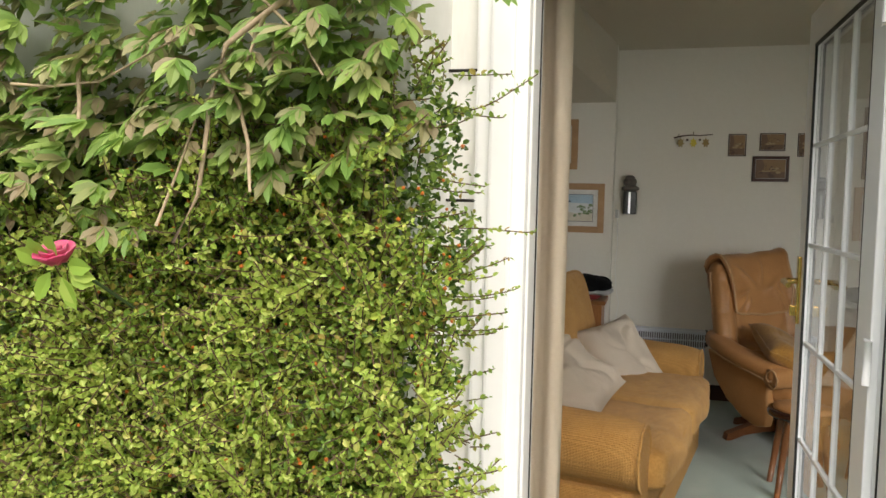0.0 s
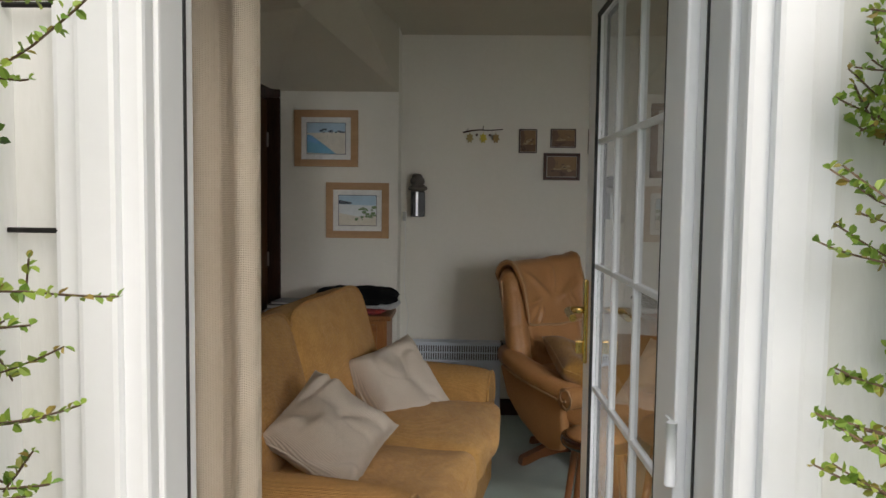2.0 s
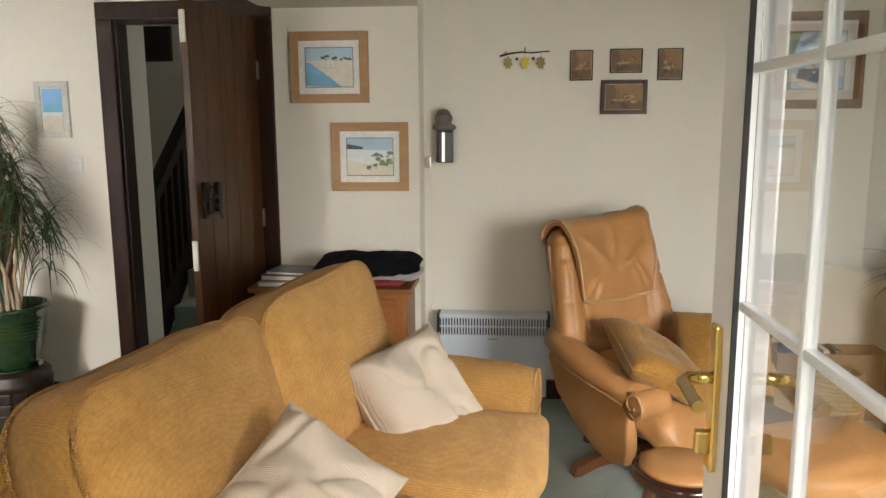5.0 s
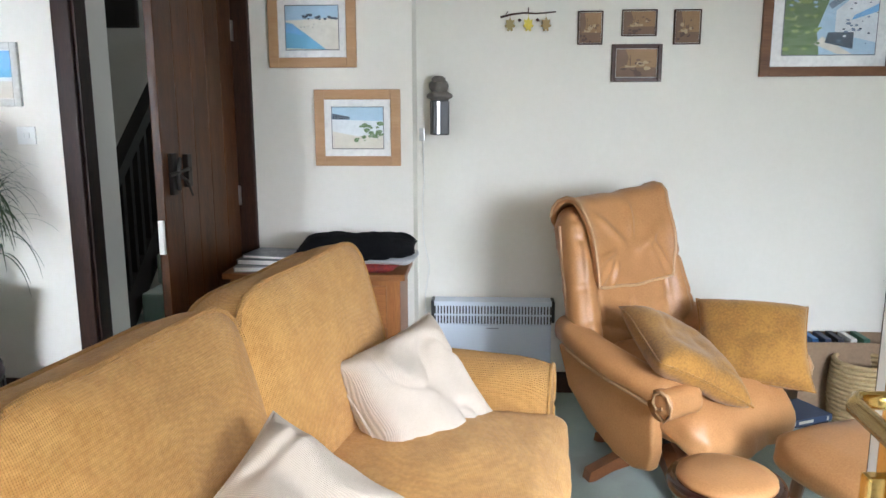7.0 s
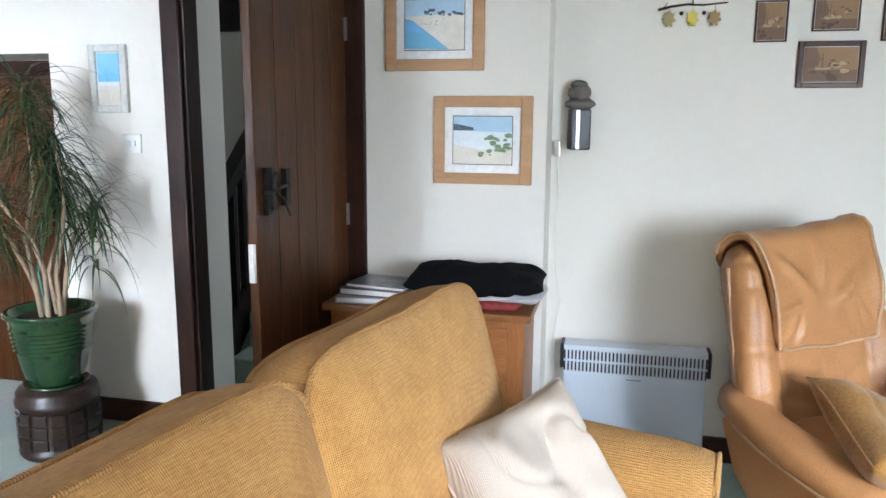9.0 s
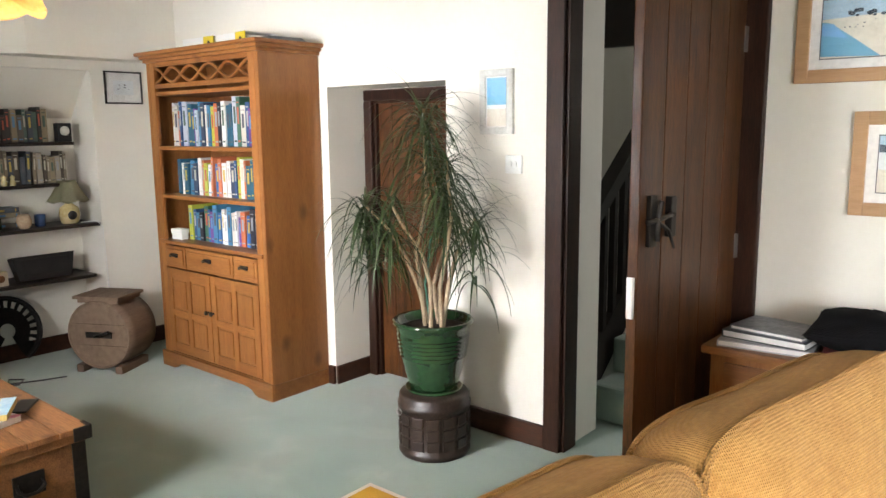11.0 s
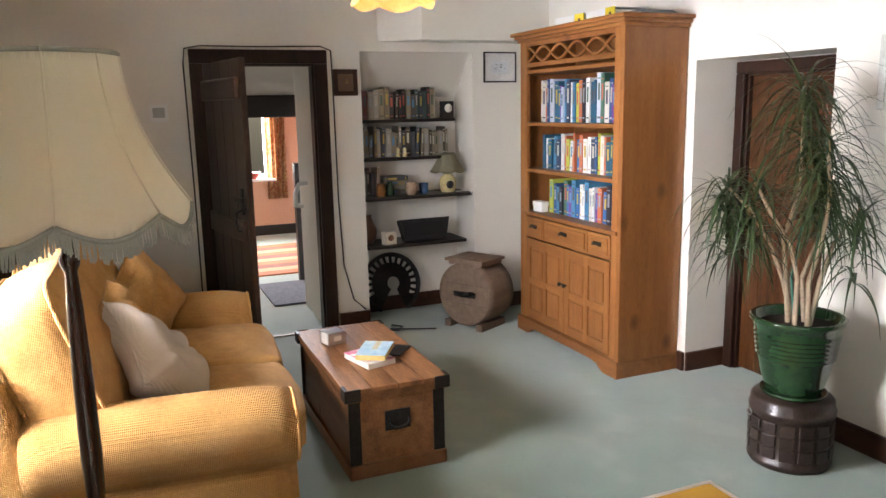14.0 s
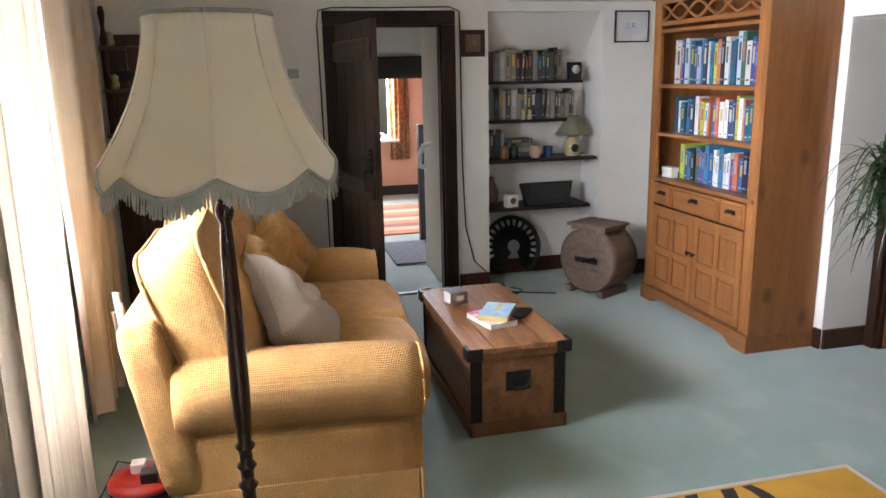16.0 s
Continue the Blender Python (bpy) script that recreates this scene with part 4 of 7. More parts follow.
for i in (0, 1):
    w = (BX1 - BX0 - 0.17) / 2
    x0 = BX0 + 0.085 + w * i + 0.003
    x1 = x0 + w - 0.006
    dr = part("cupboard_door", boxes((x0 + 0.01, x1 - 0.01, BY0 + 0.0105, BY0 + 0.0155, 0.12, 0.635)), M_PINE, case)
    for z0, z1 in ((0.11, 0.17), (0.345, 0.385), (0.585, 0.645)):
        part("rail", boxes((x0 + 0.05, x1 - 0.05, BY0 - 0.004, BY0 + 0.010, z0, z1), bev=0.002), M_PINEX, dr)
    for q0, q1 in ((x0, x0 + 0.05), (x1 - 0.05, x1), ((x0 + x1) / 2 - 0.022, (x0 + x1) / 2 + 0.022)):
        part("stile", boxes((q0, q1, BY0 - 0.0045, BY0 + 0.010, 0.11, 0.645), bev=0.002), M_PINE, dr)
    for q0, q1 in ((x0 + 0.05, (x0 + x1) / 2 - 0.022), ((x0 + x1) / 2 + 0.022, x1 - 0.05)):
        for z0, z1 in ((0.17, 0.345), (0.385, 0.585)):
            bm = bmesh.new()
            box(bm, q0, q1, BY0 + 0.004, BY0 + 0.010, z0, z1)
            box(bm, q0 + 0.012, q1 - 0.012, BY0 - 0.002, BY0 + 0.006, z0 + 0.014, z1 - 0.014, 0.005)
            part("panel", bm, M_PINE, dr)
    bm = bmesh.new()
    k = x1 - 0.022 if i == 0 else x0 + 0.022
    lathe(bm, [(0.006, 0.0), (0.006, 0.012), (0.014, 0.018), (0.012, 0.028), (0.0, 0.031)], 14)
    bmesh.ops.transform(bm, matrix=pose(k, BY0 - 0.004, 0.42, 90), verts=bm.verts[:])
    part("knob", bm, M_IRON, dr, "dark round knob")


# ---- chest of drawers ----
CX0, CX1, CY0, CY1 = -0.60, 0.150, 5.35, 5.67
chest = thing("chest_of_drawers", "small honey pine chest of drawers", "chest of drawers", pose(0, 0, 0))
bm = boxes((CX0, CX1, CY0, CY1, 0.06, 0.715), bev=0.006)
part("body", bm, M_PINE, chest)
bm = boxes((CX0 - 0.025, CX1 + 0.025, CY0 - 0.03, CY1, 0.716, 0.745), bev=0.008)
part("top", bm, M_PINEX, chest)
bm = boxes((CX0 - 0.012, CX1 + 0.012, CY0 - 0.014, CY1, 0.0, 0.07), bev=0.006)
part("plinth", bm, M_PINEX, chest)
for x0, x1, z0, z1 in ((CX0 + 0.05, -0.235, 0.52, 0.69), (-0.215, CX1 - 0.06, 0.52, 0.69), (CX0 + 0.05, CX1 - 0.06, 0.31, 0.50), (CX0 + 0.05, CX1 - 0.06, 0.10, 0.29)):
    bm = boxes((x0, x1, CY0 - 0.010, CY0 + 0.2, z0, z1), bev=0.005)
    dr = part("drawer", bm, M_PINEX, chest)
    for c in ([(x0 + x1) / 2] if x1 - x0 < 0.4 else [x0 + 0.12, x1 - 0.12]):
        bm = bmesh.new()
        lathe(bm, [(0.009, 0.0), (0.009, 0.012), (0.020, 0.020), (0.018, 0.030), (0.008, 0.034), (0.0, 0.033)], 16)
        bmesh.ops.transform(bm, matrix=pose(c, CY0 - 0.010, (z0 + z1) / 2, 90), verts=bm.verts[:])
        part("knob", bm, M_PINE, dr)


# ---- convector heater ----
heater = thing("convector_heater", "pale blue-white metal convector heater on black feet", "heater", pose(0.556, 5.855, 0))
hw = 0.29
bm = boxes((-hw, hw, -0.05, 0.05, 0.045, 0.39), bev=0.006)
part("body", bm, M_HEATER, heater)
# solid black block stands in for the shade behind the grille bars
bm = boxes((-hw, hw, -0.045, 0.045, 0.391, 0.500), bev=0.004)
part("grille_core", bm, M_BLACK, heater, "black block for the shade inside the grille")
for j in range(2):
    for i in range(37):
        x = -hw + 0.012 + i * (2 * hw - 0.024) / 36
        bm = boxes((x - 0.0042, x + 0.0042, -0.0525, -0.046, 0.392 + 0.05 * j, 0.434 + 0.05 * j))
        part("grille_bar", bm, M_HEATER, heater)
bm = boxes((-hw, hw, -0.054, -0.046, 0.434, 0.443), (-hw, hw, -0.054, -0.046, 0.484, 0.502), (-hw, hw, -0.054, 0.05, 0.498, 0.506), bev=0.002)
part("grille_rail", bm, M_HEATER, heater)
for s in (-1, 1):
    x0, x1 = sorted((s * hw, s * (hw + 0.016)))
    bm = boxes((x0, x1, -0.05, 0.05, 0.40, 0.508), bev=0.006)
    part("end_cap", bm, M_BLACK, heater, "black end cap")
    bm = boxes((s * (hw - 0.05) - 0.016, s * (hw - 0.05) + 0.016, -0.085, 0.06, 0.0, 0.045), bev=0.005)
    part("foot", bm, M_BLACK, heater, "black plastic foot")
bm = bmesh.new()
for k in range(2):
    r = 0.013 - 0.003 * k
    tube(bm, [(0.20 + r * math.cos(t * 0.449), -0.0515, 0.085 + r * math.sin(t * 0.449)) for t in range(15)], 0.0012, 5)
box(bm, 0.1955, 0.198, -0.0525, -0.050, 0.078, 0.092), box(bm, 0.198, 0.2045, -0.0525, -0.050, 0.090, 0.0925), box(bm, 0.198, 0.2045, -0.0525, -0.050, 0.084, 0.0865), box(bm, 0.2025, 0.205, -0.0525, -0.050, 0.078, 0.092)
part("mark", bm, mat("red_print", (0.5, 0.03, 0.03)), heater, "small red ring mark")
bm = boxes((-0.03, 0.03, -0.0515, -0.049, 0.368, 0.373))
part("lettering", bm, mat("grey_print", (0.3, 0.33, 0.38)), heater)


# ---- reclining armchair ----
REC = pose(1.235, 5.10, 0, 0, 0, 35)
rec = thing("reclining_chair", "tan leather reclining swivel armchair on wooden star base", "armchair", REC @ Matrix.Diagonal((0.94, 0.94, 1.0, 1)))
LEAN = pose(0, 0.21, 0.36, -18)


def narrowed(x, z):
    """The back draws in towards its top."""
    return x * (1 - 0.17 * max(0.0, min(1.0, (z - 0.15) / 0.62)))


def leaned(bm):
    """Draws a part of the back in towards its top, then leans it."""
    for v in bm.verts:
        v.co = LEAN @ Vector((narrowed(v.co.x, v.co.z), v.co.y - 0.05 * (v.co.x / 0.3) ** 2, v.co.z))


def creased(bm, rays, depth):
    """Folds of slack leather that fan out from a few gathers; own x and z."""
    for v in bm.verts:
        for cx, cz, dx, dz, wide, reach in rays:
            along = (v.co.x - cx) * dx + (v.co.z - cz) * dz
            off = (v.co.x - cx) * dz - (v.co.z - cz) * dx
            if 0 < along < reach:
                v.co.y += depth * math.exp(-(off / wide) ** 2) * math.sin(math.pi * along / reach)


bm = bmesh.new()
soft(bm, (0, -0.11, 0), (0.60, 0.68, 0.17), 0.075, 0.03, 26, 0.014, m=pose(0, 0, 0.40, 8), seed=1, freq=7)
for v in bm.verts:
    v.co.z -= 1.3 * max(0.0, -0.24 - v.co.y) ** 2
    v.co.z += 0.010 * math.exp(-((v.co.x - 0.12 + 0.3 * v.co.y) / 0.02) ** 2) * (v.co.y < -0.1)
part("seat", bm, M_LEATHER, rec)
bm = bmesh.new()
soft(bm, (0, 0.01, 0.32), (0.69, 0.19, 0.76), 0.088, 0.02, 48, 0.006, seed=4, freq=6)
creased(bm, [(-0.20, 0.30, 0.95, -0.31, 0.014, 0.42), (-0.26, 0.22, 0.97, -0.2, 0.012, 0.3), (0.26, 0.30, -0.9, -0.43, 0.013, 0.36), (0.28, 0.16, -0.97, 0.22, 0.012, 0.3), (0.0, 0.32, 0.05, -1.0, 0.006, 0.16), (0.22, 0.24, -0.7, -0.7, 0.02, 0.3), (-0.15, 0.12, 0.9, -0.2, 0.02, 0.3)], 0.020)
for v in bm.verts:
    side = min(1.0, max(0.0, (abs(v.co.x) - 0.20) / 0.10))
    v.co.y -= 0.030 * side * (1 - max(0.0, (v.co.z - 0.5) / 0.3))
    v.co.y += 0.016 * math.exp(-((abs(v.co.x) - 0.215) / 0.012) ** 2) * (v.co.y < 0)
    pull = max(0.0, 0.9 - 7 * abs(noise.noise(Vector((v.co.x * 2.5, 1.0, v.co.z * 11)))))
    v.co.y += 0.012 * side * pull
    v.co.x -= math.copysign(0.006, v.co.x) * side * pull
leaned(bm)
back = part("backrest", bm, M_LEATHER, rec)
for s in (-1, 1):
    bm = bmesh.new()
    tube(bm, [LEAN @ Vector((narrowed(s * 0.352, z), -0.062, z)) for z in (-0.02, 0.1, 0.2, 0.3, 0.4, 0.5, 0.58, 0.63)], 0.007)
    part("piping", bm, M_PIPING, back, "pale leather piping")

# the head pad is one slack flap that hangs over the top of the back


def flap(u, v):
    """u across -1..1, v from the front hem (0) over the top (0.62) to the back hem (1)."""
    wide = 0.240 + 0.055 * min(1.0, v / 0.55) ** 2 + 0.010 * math.sin(v * 9) - 0.25 * max(0.0, v - 0.62)
    x = u * wide
    if v < 0.52:
        f = v / 0.52
        y, z = -0.118 - 0.028 * math.sin(math.pi * f), 0.355 + 0.34 * f - 0.008 * (1 - f) * math.cos(u * 2.5)
    elif v < 0.72:
        g = (v - 0.52) / 0.20 * math.pi
        y, z = -0.012 - 0.106 * math.cos(g), 0.690 + 0.068 * math.sin(g)
    else:
        y, z = 0.094, 0.695 - 0.05 * (v - 0.72) / 0.28
    hang = 1.0 if v < 0.52 else 0.4
    for cx, cz, dx, dz, wd, ln in ((-0.02, 0.50, -0.75, 0.66, 0.020, 0.26), (0.0, 0.52, 0.30, 0.95, 0.018, 0.20), (0.02, 0.47, 0.85, 0.52, 0.020, 0.25), (-0.24, 0.36, 0.75, 0.66, 0.012, 0.16), (0.25, 0.36, -0.62, 0.78, 0.014, 0.24), (0.20, 0.35, -0.55, 0.83, 0.012, 0.22), (-0.25, 0.46, 0.97, 0.24, 0.013, 0.16), (-0.14, 0.34, 0.4, 0.9, 0.012, 0.12)):
        al, of = (x - cx) * dx + (z - cz) * dz, (x - cx) * dz - (z - cz) * dx
        if 0 < al < ln:
            y -= hang * 0.021 * math.exp(-(of / wd) ** 2) * math.sin(math.pi * al / ln)
    y += 0.010 * noise.noise(Vector((x * 7, z * 7, 3.0)))
    z += 0.045 * u * max(0.0, v - 0.2) + 0.012 * noise.noise(Vector((x * 8, v * 3, 8.0)))
    curl = max(0.0, abs(u) - 0.86) / 0.14
    y -= 0.006 * curl * (0.3 + 0.7 * math.sin(math.pi * min(1, v / 0.7)))
    return LEAN @ Vector((x * 0.93, y - 0.05 * (x / 0.3) ** 2, z))


bm = bmesh.new()
NU, NV = 44, 60
net = [[bm.verts.new(flap(-1 + 2 * i / NU, j / NV)) for i in range(NU + 1)] for j in range(NV + 1)]
for j in range(NV):
    for i in range(NU):
        bm.faces.new((net[j][i], net[j][i + 1], net[j + 1][i + 1], net[j + 1][i]))
bmesh.ops.recalc_face_normals(bm, faces=bm.faces[:])
bmesh.ops.solidify(bm, geom=bm.faces[:], thickness=0.022)
for f in bm.faces:
    f.smooth = True
head = part("headrest", bm, M_LEATHER, rec, "slack tan leather head pad")
for s in (-1, 1):
    bm = bmesh.new()
    tube(bm, [flap(s, j / 30) for j in range(22)], 0.0065)
    part("piping", bm, M_PIPING, head, "pale leather piping")
bm = bmesh.new()
tube(bm, [flap(-1 + i / 15, 0) for i in range(31)], 0.0065)
part("piping", bm, M_PIPING, head, "pale leather piping")
for s in (-1, 1):
    # arm pad: a broad roll that sinks to the front and ends in a scroll
    bm = bmesh.new()
    spine = [(0.315, 0.26, 0.575), (0.330, 0.18, 0.560), (0.345, 0.06, 0.535), (0.350, -0.08, 0.515), (0.345, -0.20, 0.498), (0.335, -0.30, 0.478), (0.33, -0.345, 0.468)]
    rows = []
    for j, (x, y, z) in enumerate(spine):
        half, tall = 0.088 - 0.012 * abs(j - 3) / 3, 0.058
        row = []
        for i in range(24):
            a = 2 * math.pi * i / 24
            wob = 1 + 0.05 * noise.noise(Vector((3 * math.cos(a), 3 * math.sin(a), y * 12 + s)))
            row.append(bm.verts.new((s * (x + half * wob * math.cos(a)), y, z + 0.010 * math.cos(a) + tall * wob * math.copysign(abs(math.sin(a)) ** 0.8, math.sin(a)))))
        rows.append(row)
    for p, q in zip(rows, rows[1:]):
        for i in range(24):
            bm.faces.new((p[i], p[(i + 1) % 24], q[(i + 1) % 24], q[i]))
    bm.faces.new(rows[0]), bm.faces.new(rows[-1][::-1])
    tube(bm, [(s * (0.33 + d), -0.345, 0.462) for d in (-0.082, -0.07, -0.03, 0.03, 0.07, 0.082)], 0.056, 20)
    bmesh.ops.recalc_face_normals(bm, faces=bm.faces[:])
    for f in bm.faces:
        f.smooth = True
    arm = part("arm", bm, M_LEATHER, rec)
    bm = bmesh.new()
    tube(bm, [(s * (x + 0.066), y, z - 0.036) for x, y, z in spine[1:-1]] + [(s * 0.415, -0.37, 0.412), (s * 0.415, -0.398, 0.44), (s * 0.415, -0.402, 0.47), (s * 0.415, -0.38, 0.505), (s * 0.415, -0.35, 0.512), (s * 0.415, -0.32, 0.495), (s * 0.415, -0.315, 0.465), (s * 0.415, -0.335, 0.445), (s * 0.415, -0.36, 0.455)], 0.006)
    part("piping", bm, M_PIPING, arm, "pale leather piping")
    bm = bmesh.new()
    prism(bm, [(0.27, 0.52), (-0.27, 0.45), (-0.275, 0.24), (-0.25, 0.165), (-0.17, 0.145), (-0.05, 0.165), (0.10, 0.25), (0.20, 0.36)], 0, s * 0.325 - 0.032, s * 0.325 + 0.032)
    bmesh.ops.bevel(bm, geom=bm.edges[:], offset=0.020, segments=3, affect="EDGES", profile=0.6)
    for f in bm.faces:
        f.smooth = True
    for v in bm.verts:
        v.co.x += s * 0.06 * (v.co.z - 0.3) + s * 0.006 * math.sin(v.co.y * 40) * (v.co.z < 0.4)
    part("side_panel", bm, M_LEATHER, rec)
bm = bmesh.new()
lathe(bm, [(0.17, 0.20), (0.17, 0.225), (0.05, 0.23), (0.05, 0.06), (0.07, 0.05)], 20)
part("swivel_post", bm, M_BLACK, rec, "black metal swivel post")
for k in range(5):
    bm = bmesh.new()
    outline = [(0.03, 0.05), (0.03, 0.125), (0.12, 0.12), (0.25, 0.075), (0.35, 0.04), (0.36, 0.0), (0.33, 0.0), (0.24, 0.032), (0.12, 0.05)]
    prism(bm, outline, 1, -0.028, 0.028)
    bmesh.ops.transform(bm, matrix=pose(0, 0, 0, 0, 0, 72 * k + 22), verts=bm.verts[:])
    part("leg", bm, M_TEAK, rec, "curved wooden leg")
CH = pose(1.24, 5.10, 0, 0, 0, 20)
cushion("ochre velvet cushion lying on the leather armchair", CH @ oriented((-0.09, -0.23, 0.56), (0.42, -0.22, 0.88), 20), 0.43, 0.40, 0.15, M_OCHRE, 21.0, 0.010)
cushion("ochre velvet cushion leaning on the armchair's arm", CH @ oriented((0.27, -0.16, 0.555), (-0.30, -0.55, 0.78), -4), 0.42, 0.38, 0.15, M_OCHRE, 23.0, 0.010)

stool = thing("footstool", "tan leather footstool on wooden legs", "footstool", pose(1.75, 4.42, 0, 0, 0, 20))
bm = bmesh.new()
soft(bm, (0, 0, 0.36), (0.52, 0.42, 0.14), 0.06, 0.03, 12, 0.01, seed=31, freq=6)
part("pad", bm, M_LEATHER, stool)
for x in (-0.19, 0.19):
    for y in (-0.13, 0.13):
        bm = bmesh.new()
        tube(bm, [(x * 1.2, y * 1.2, 0.0), (x, y, 0.30)], 0.018, 10, 0.022)
        part("leg", bm, M_TEAK, stool)

low = thing("stool", "small round wooden stool with a tan leather seat", "stool", pose(1.20, 4.20, 0))
bm = bmesh.new()
lathe(bm, [(0.135, 0.375), (0.160, 0.380), (0.165, 0.395), (0.160, 0.412), (0.140, 0.415), (0.0, 0.415)], 32)
part("rim", bm, M_MAHOG, low, "dark polished wooden rim")
bm = bmesh.new()
lathe(bm, [(0.138, 0.4155), (0.136, 0.428), (0.10, 0.440), (0.0, 0.446)], 32)
part("seat", bm, M_LEATHER, low)
for k in range(4):
    a = math.pi / 4 + k * math.pi / 2
    bm = bmesh.new()
    tube(bm, [(0.17 * math.cos(a), 0.17 * math.sin(a), 0.0), (0.14 * math.cos(a), 0.14 * math.sin(a), 0.2), (0.11 * math.cos(a), 0.11 * math.sin(a), 0.38)], 0.014, 10, 0.019)
    part("leg", bm, M_TEAK, low)


# ---- things on the chest ----
PALETTE = [(0.03, 0.05, 0.10), (0.62, 0.61, 0.58), (0.03, 0.12, 0.32), (0.68, 0.67, 0.64), (0.02, 0.10, 0.16), (0.05, 0.20, 0.34), (0.58, 0.55, 0.48), (0.02, 0.02, 0.03), (0.50, 0.14, 0.06), (0.26, 0.42, 0.58),
           (0.05, 0.14, 0.09), (0.42, 0.46, 0.06), (0.14, 0.05, 0.24), (0.64, 0.64, 0.63), (0.46, 0.50, 0.58), (0.08, 0.24, 0.46), (0.72, 0.71, 0.68), (0.03, 0.08, 0.20)]
M_COVER = dyed("book_cover", PALETTE)
M_COVERDULL = dyed("old_book_cover", [tuple(0.7 * v for v in c) for c in ((0.10, 0.08, 0.06), (0.30, 0.25, 0.18), (0.08, 0.10, 0.13), (0.22, 0.06, 0.05), (0.45, 0.40, 0.32), (0.05, 0.05, 0.05), (0.14, 0.12, 0.10), (0.36, 0.30, 0.20), (0.10, 0.16, 0.14), (0.50, 0.47, 0.42))])
M_TITLE = dyed("spine_print", [(0.5, 0.48, 0.4), (0.5, 0.36, 0.08), (0.08, 0.08, 0.1), (0.30, 0.32, 0.34), (0.45, 0.10, 0.06), (0.1, 0.25, 0.45), (0.06, 0.10, 0.08), (0.45, 0.42, 0.38)])


def book_mesh(cover):
    """One unit book: spine at -y, standing; cover boards, pages, and a printed band on the spine."""
    bm = bmesh.new()
    box(bm, -0.5, 0.5, -0.5, -0.42, 0, 1)
    box(bm, -0.5, -0.40, -0.42, 0.5, 0, 1)
    box(bm, 0.40, 0.5, -0.42, 0.5, 0, 1)
    n0 = len(bm.faces)
    box(bm, -0.395, 0.395, -0.415, 0.47, 0.02, 0.98)
    n1 = len(bm.faces)
    box(bm, -0.22, 0.20, -0.508, -0.5, 0.46, 0.80), box(bm, -0.30, 0.30, -0.508, -0.5, 0.09, 0.13), box(bm, -0.32, 0.32, -0.508, -0.5, 0.88, 0.90)
    bm.faces.ensure_lookup_table()
    for i, f in enumerate(bm.faces):
        f.material_index = 0 if i < n0 else 1 if i < n1 else 2
    return shape("book", bm, [cover, M_PAPER, M_TITLE])


BOOK, OLDBOOK = book_mesh(M_COVER), book_mesh(M_COVERDULL)


def book(mesh, m, w, d, h, label, group):
    ob = new("book", mesh)
    ob.matrix_basis = m @ Matrix.Diagonal((w, d, h, 1))
    return tagged(ob, label, "book", group)


def shelf_of_books(mesh, m, length, depth, low, high, label, group, rng, thin=0.016, thick=0.042):
    """Fills a run of shelf along its own x, spines to -y, with the odd book leaning."""
    x = 0.0
    while True:
        w = rng.uniform(thin, thick)
        if x + w > length:
            break
        h, d = rng.uniform(low, high), rng.uniform(0.72, 1.0) * depth
        lean = rng.choice((0, 0, 0, 0, 0, 0, 3))
        book(mesh, m @ pose(x + w / 2, d / 2 - depth / 2 + rng.uniform(0, 0.015), 0.0005, 0, lean, 0), w, d, h, label, group)
        x += w + 0.0015 + (math.tan(radians(lean)) * h if lean else 0)


rng = random.Random(4)
def flat_book(label, m, w, d, h, cover):
    """A hardback lying down: boards, spine and the block of pages."""
    b = thing("book", label, "book", m, "books on the chest")
    bm = boxes((-w / 2, w / 2, -d / 2, d / 2, 0, 0.003), (-w / 2, w / 2, -d / 2, d / 2, h - 0.003, h), (-w / 2, -w / 2 + 0.003, -d / 2, d / 2, 0.0031, h - 0.0031), bev=0.001)
    part("cover", bm, cover, b)
    part("page_block", boxes((-w / 2 + 0.004, w / 2 - 0.005, -d / 2 + 0.005, d / 2 - 0.005, 0.0032, h - 0.0032)), M_WHITE, b, "white page edges")


flat_book("large pale grey hardback lying on the chest", pose(-0.44, 5.47, 0.7455, 0, 0, 6), 0.30, 0.23, 0.022, mat("pale_cover", (0.45, 0.45, 0.47)))
flat_book("dark grey hardback lying on another book", pose(-0.43, 5.48, 0.768, 0, 0, -5), 0.28, 0.21, 0.026, mat("slate_cover", (0.035, 0.04, 0.05), None, 0.35))
flat_book("thin dark book on top of the pile", pose(-0.42, 5.48, 0.7945, 0, 0, -9), 0.25, 0.19, 0.016, mat("photo_cover", (0.05, 0.06, 0.08), (0.16, 0.17, 0.19), 0.3, scale=14, mix=0.7))


def folded(name, label, category, m, sx, sy, sz, material, seed):
    bm = bmesh.new()
    soft(bm, (0, 0, sz / 2), (sx, sy, sz), min(sz, 0.05) * 0.48, 0.012, 16, 0.010, seed=seed, freq=8)
    ob = single(name, bm, material, label, category, m)
    return ob


folded("blanket", "folded red and orange tartan blanket", "blanket", pose(-0.07, 5.48, 0.745, 0, 0, 2), 0.38, 0.27, 0.04, M_REDCLOTH, 41)
folded("garment", "folded pale grey garment", "garment", pose(0.02, 5.48, 0.780, 0, 0, -4), 0.36, 0.25, 0.03, M_GREYCLOTH, 43)
bm = bmesh.new()
pillow(bm, 0.52, 0.30, 0.115, Matrix(), 49.0, crease=0.025, pinch=0.03)
single("jumper", bm, M_BLACKCLOTH, "folded black woollen jumper on the chest", "jumper", pose(-0.05, 5.47, 0.845, 2, 2, 3))

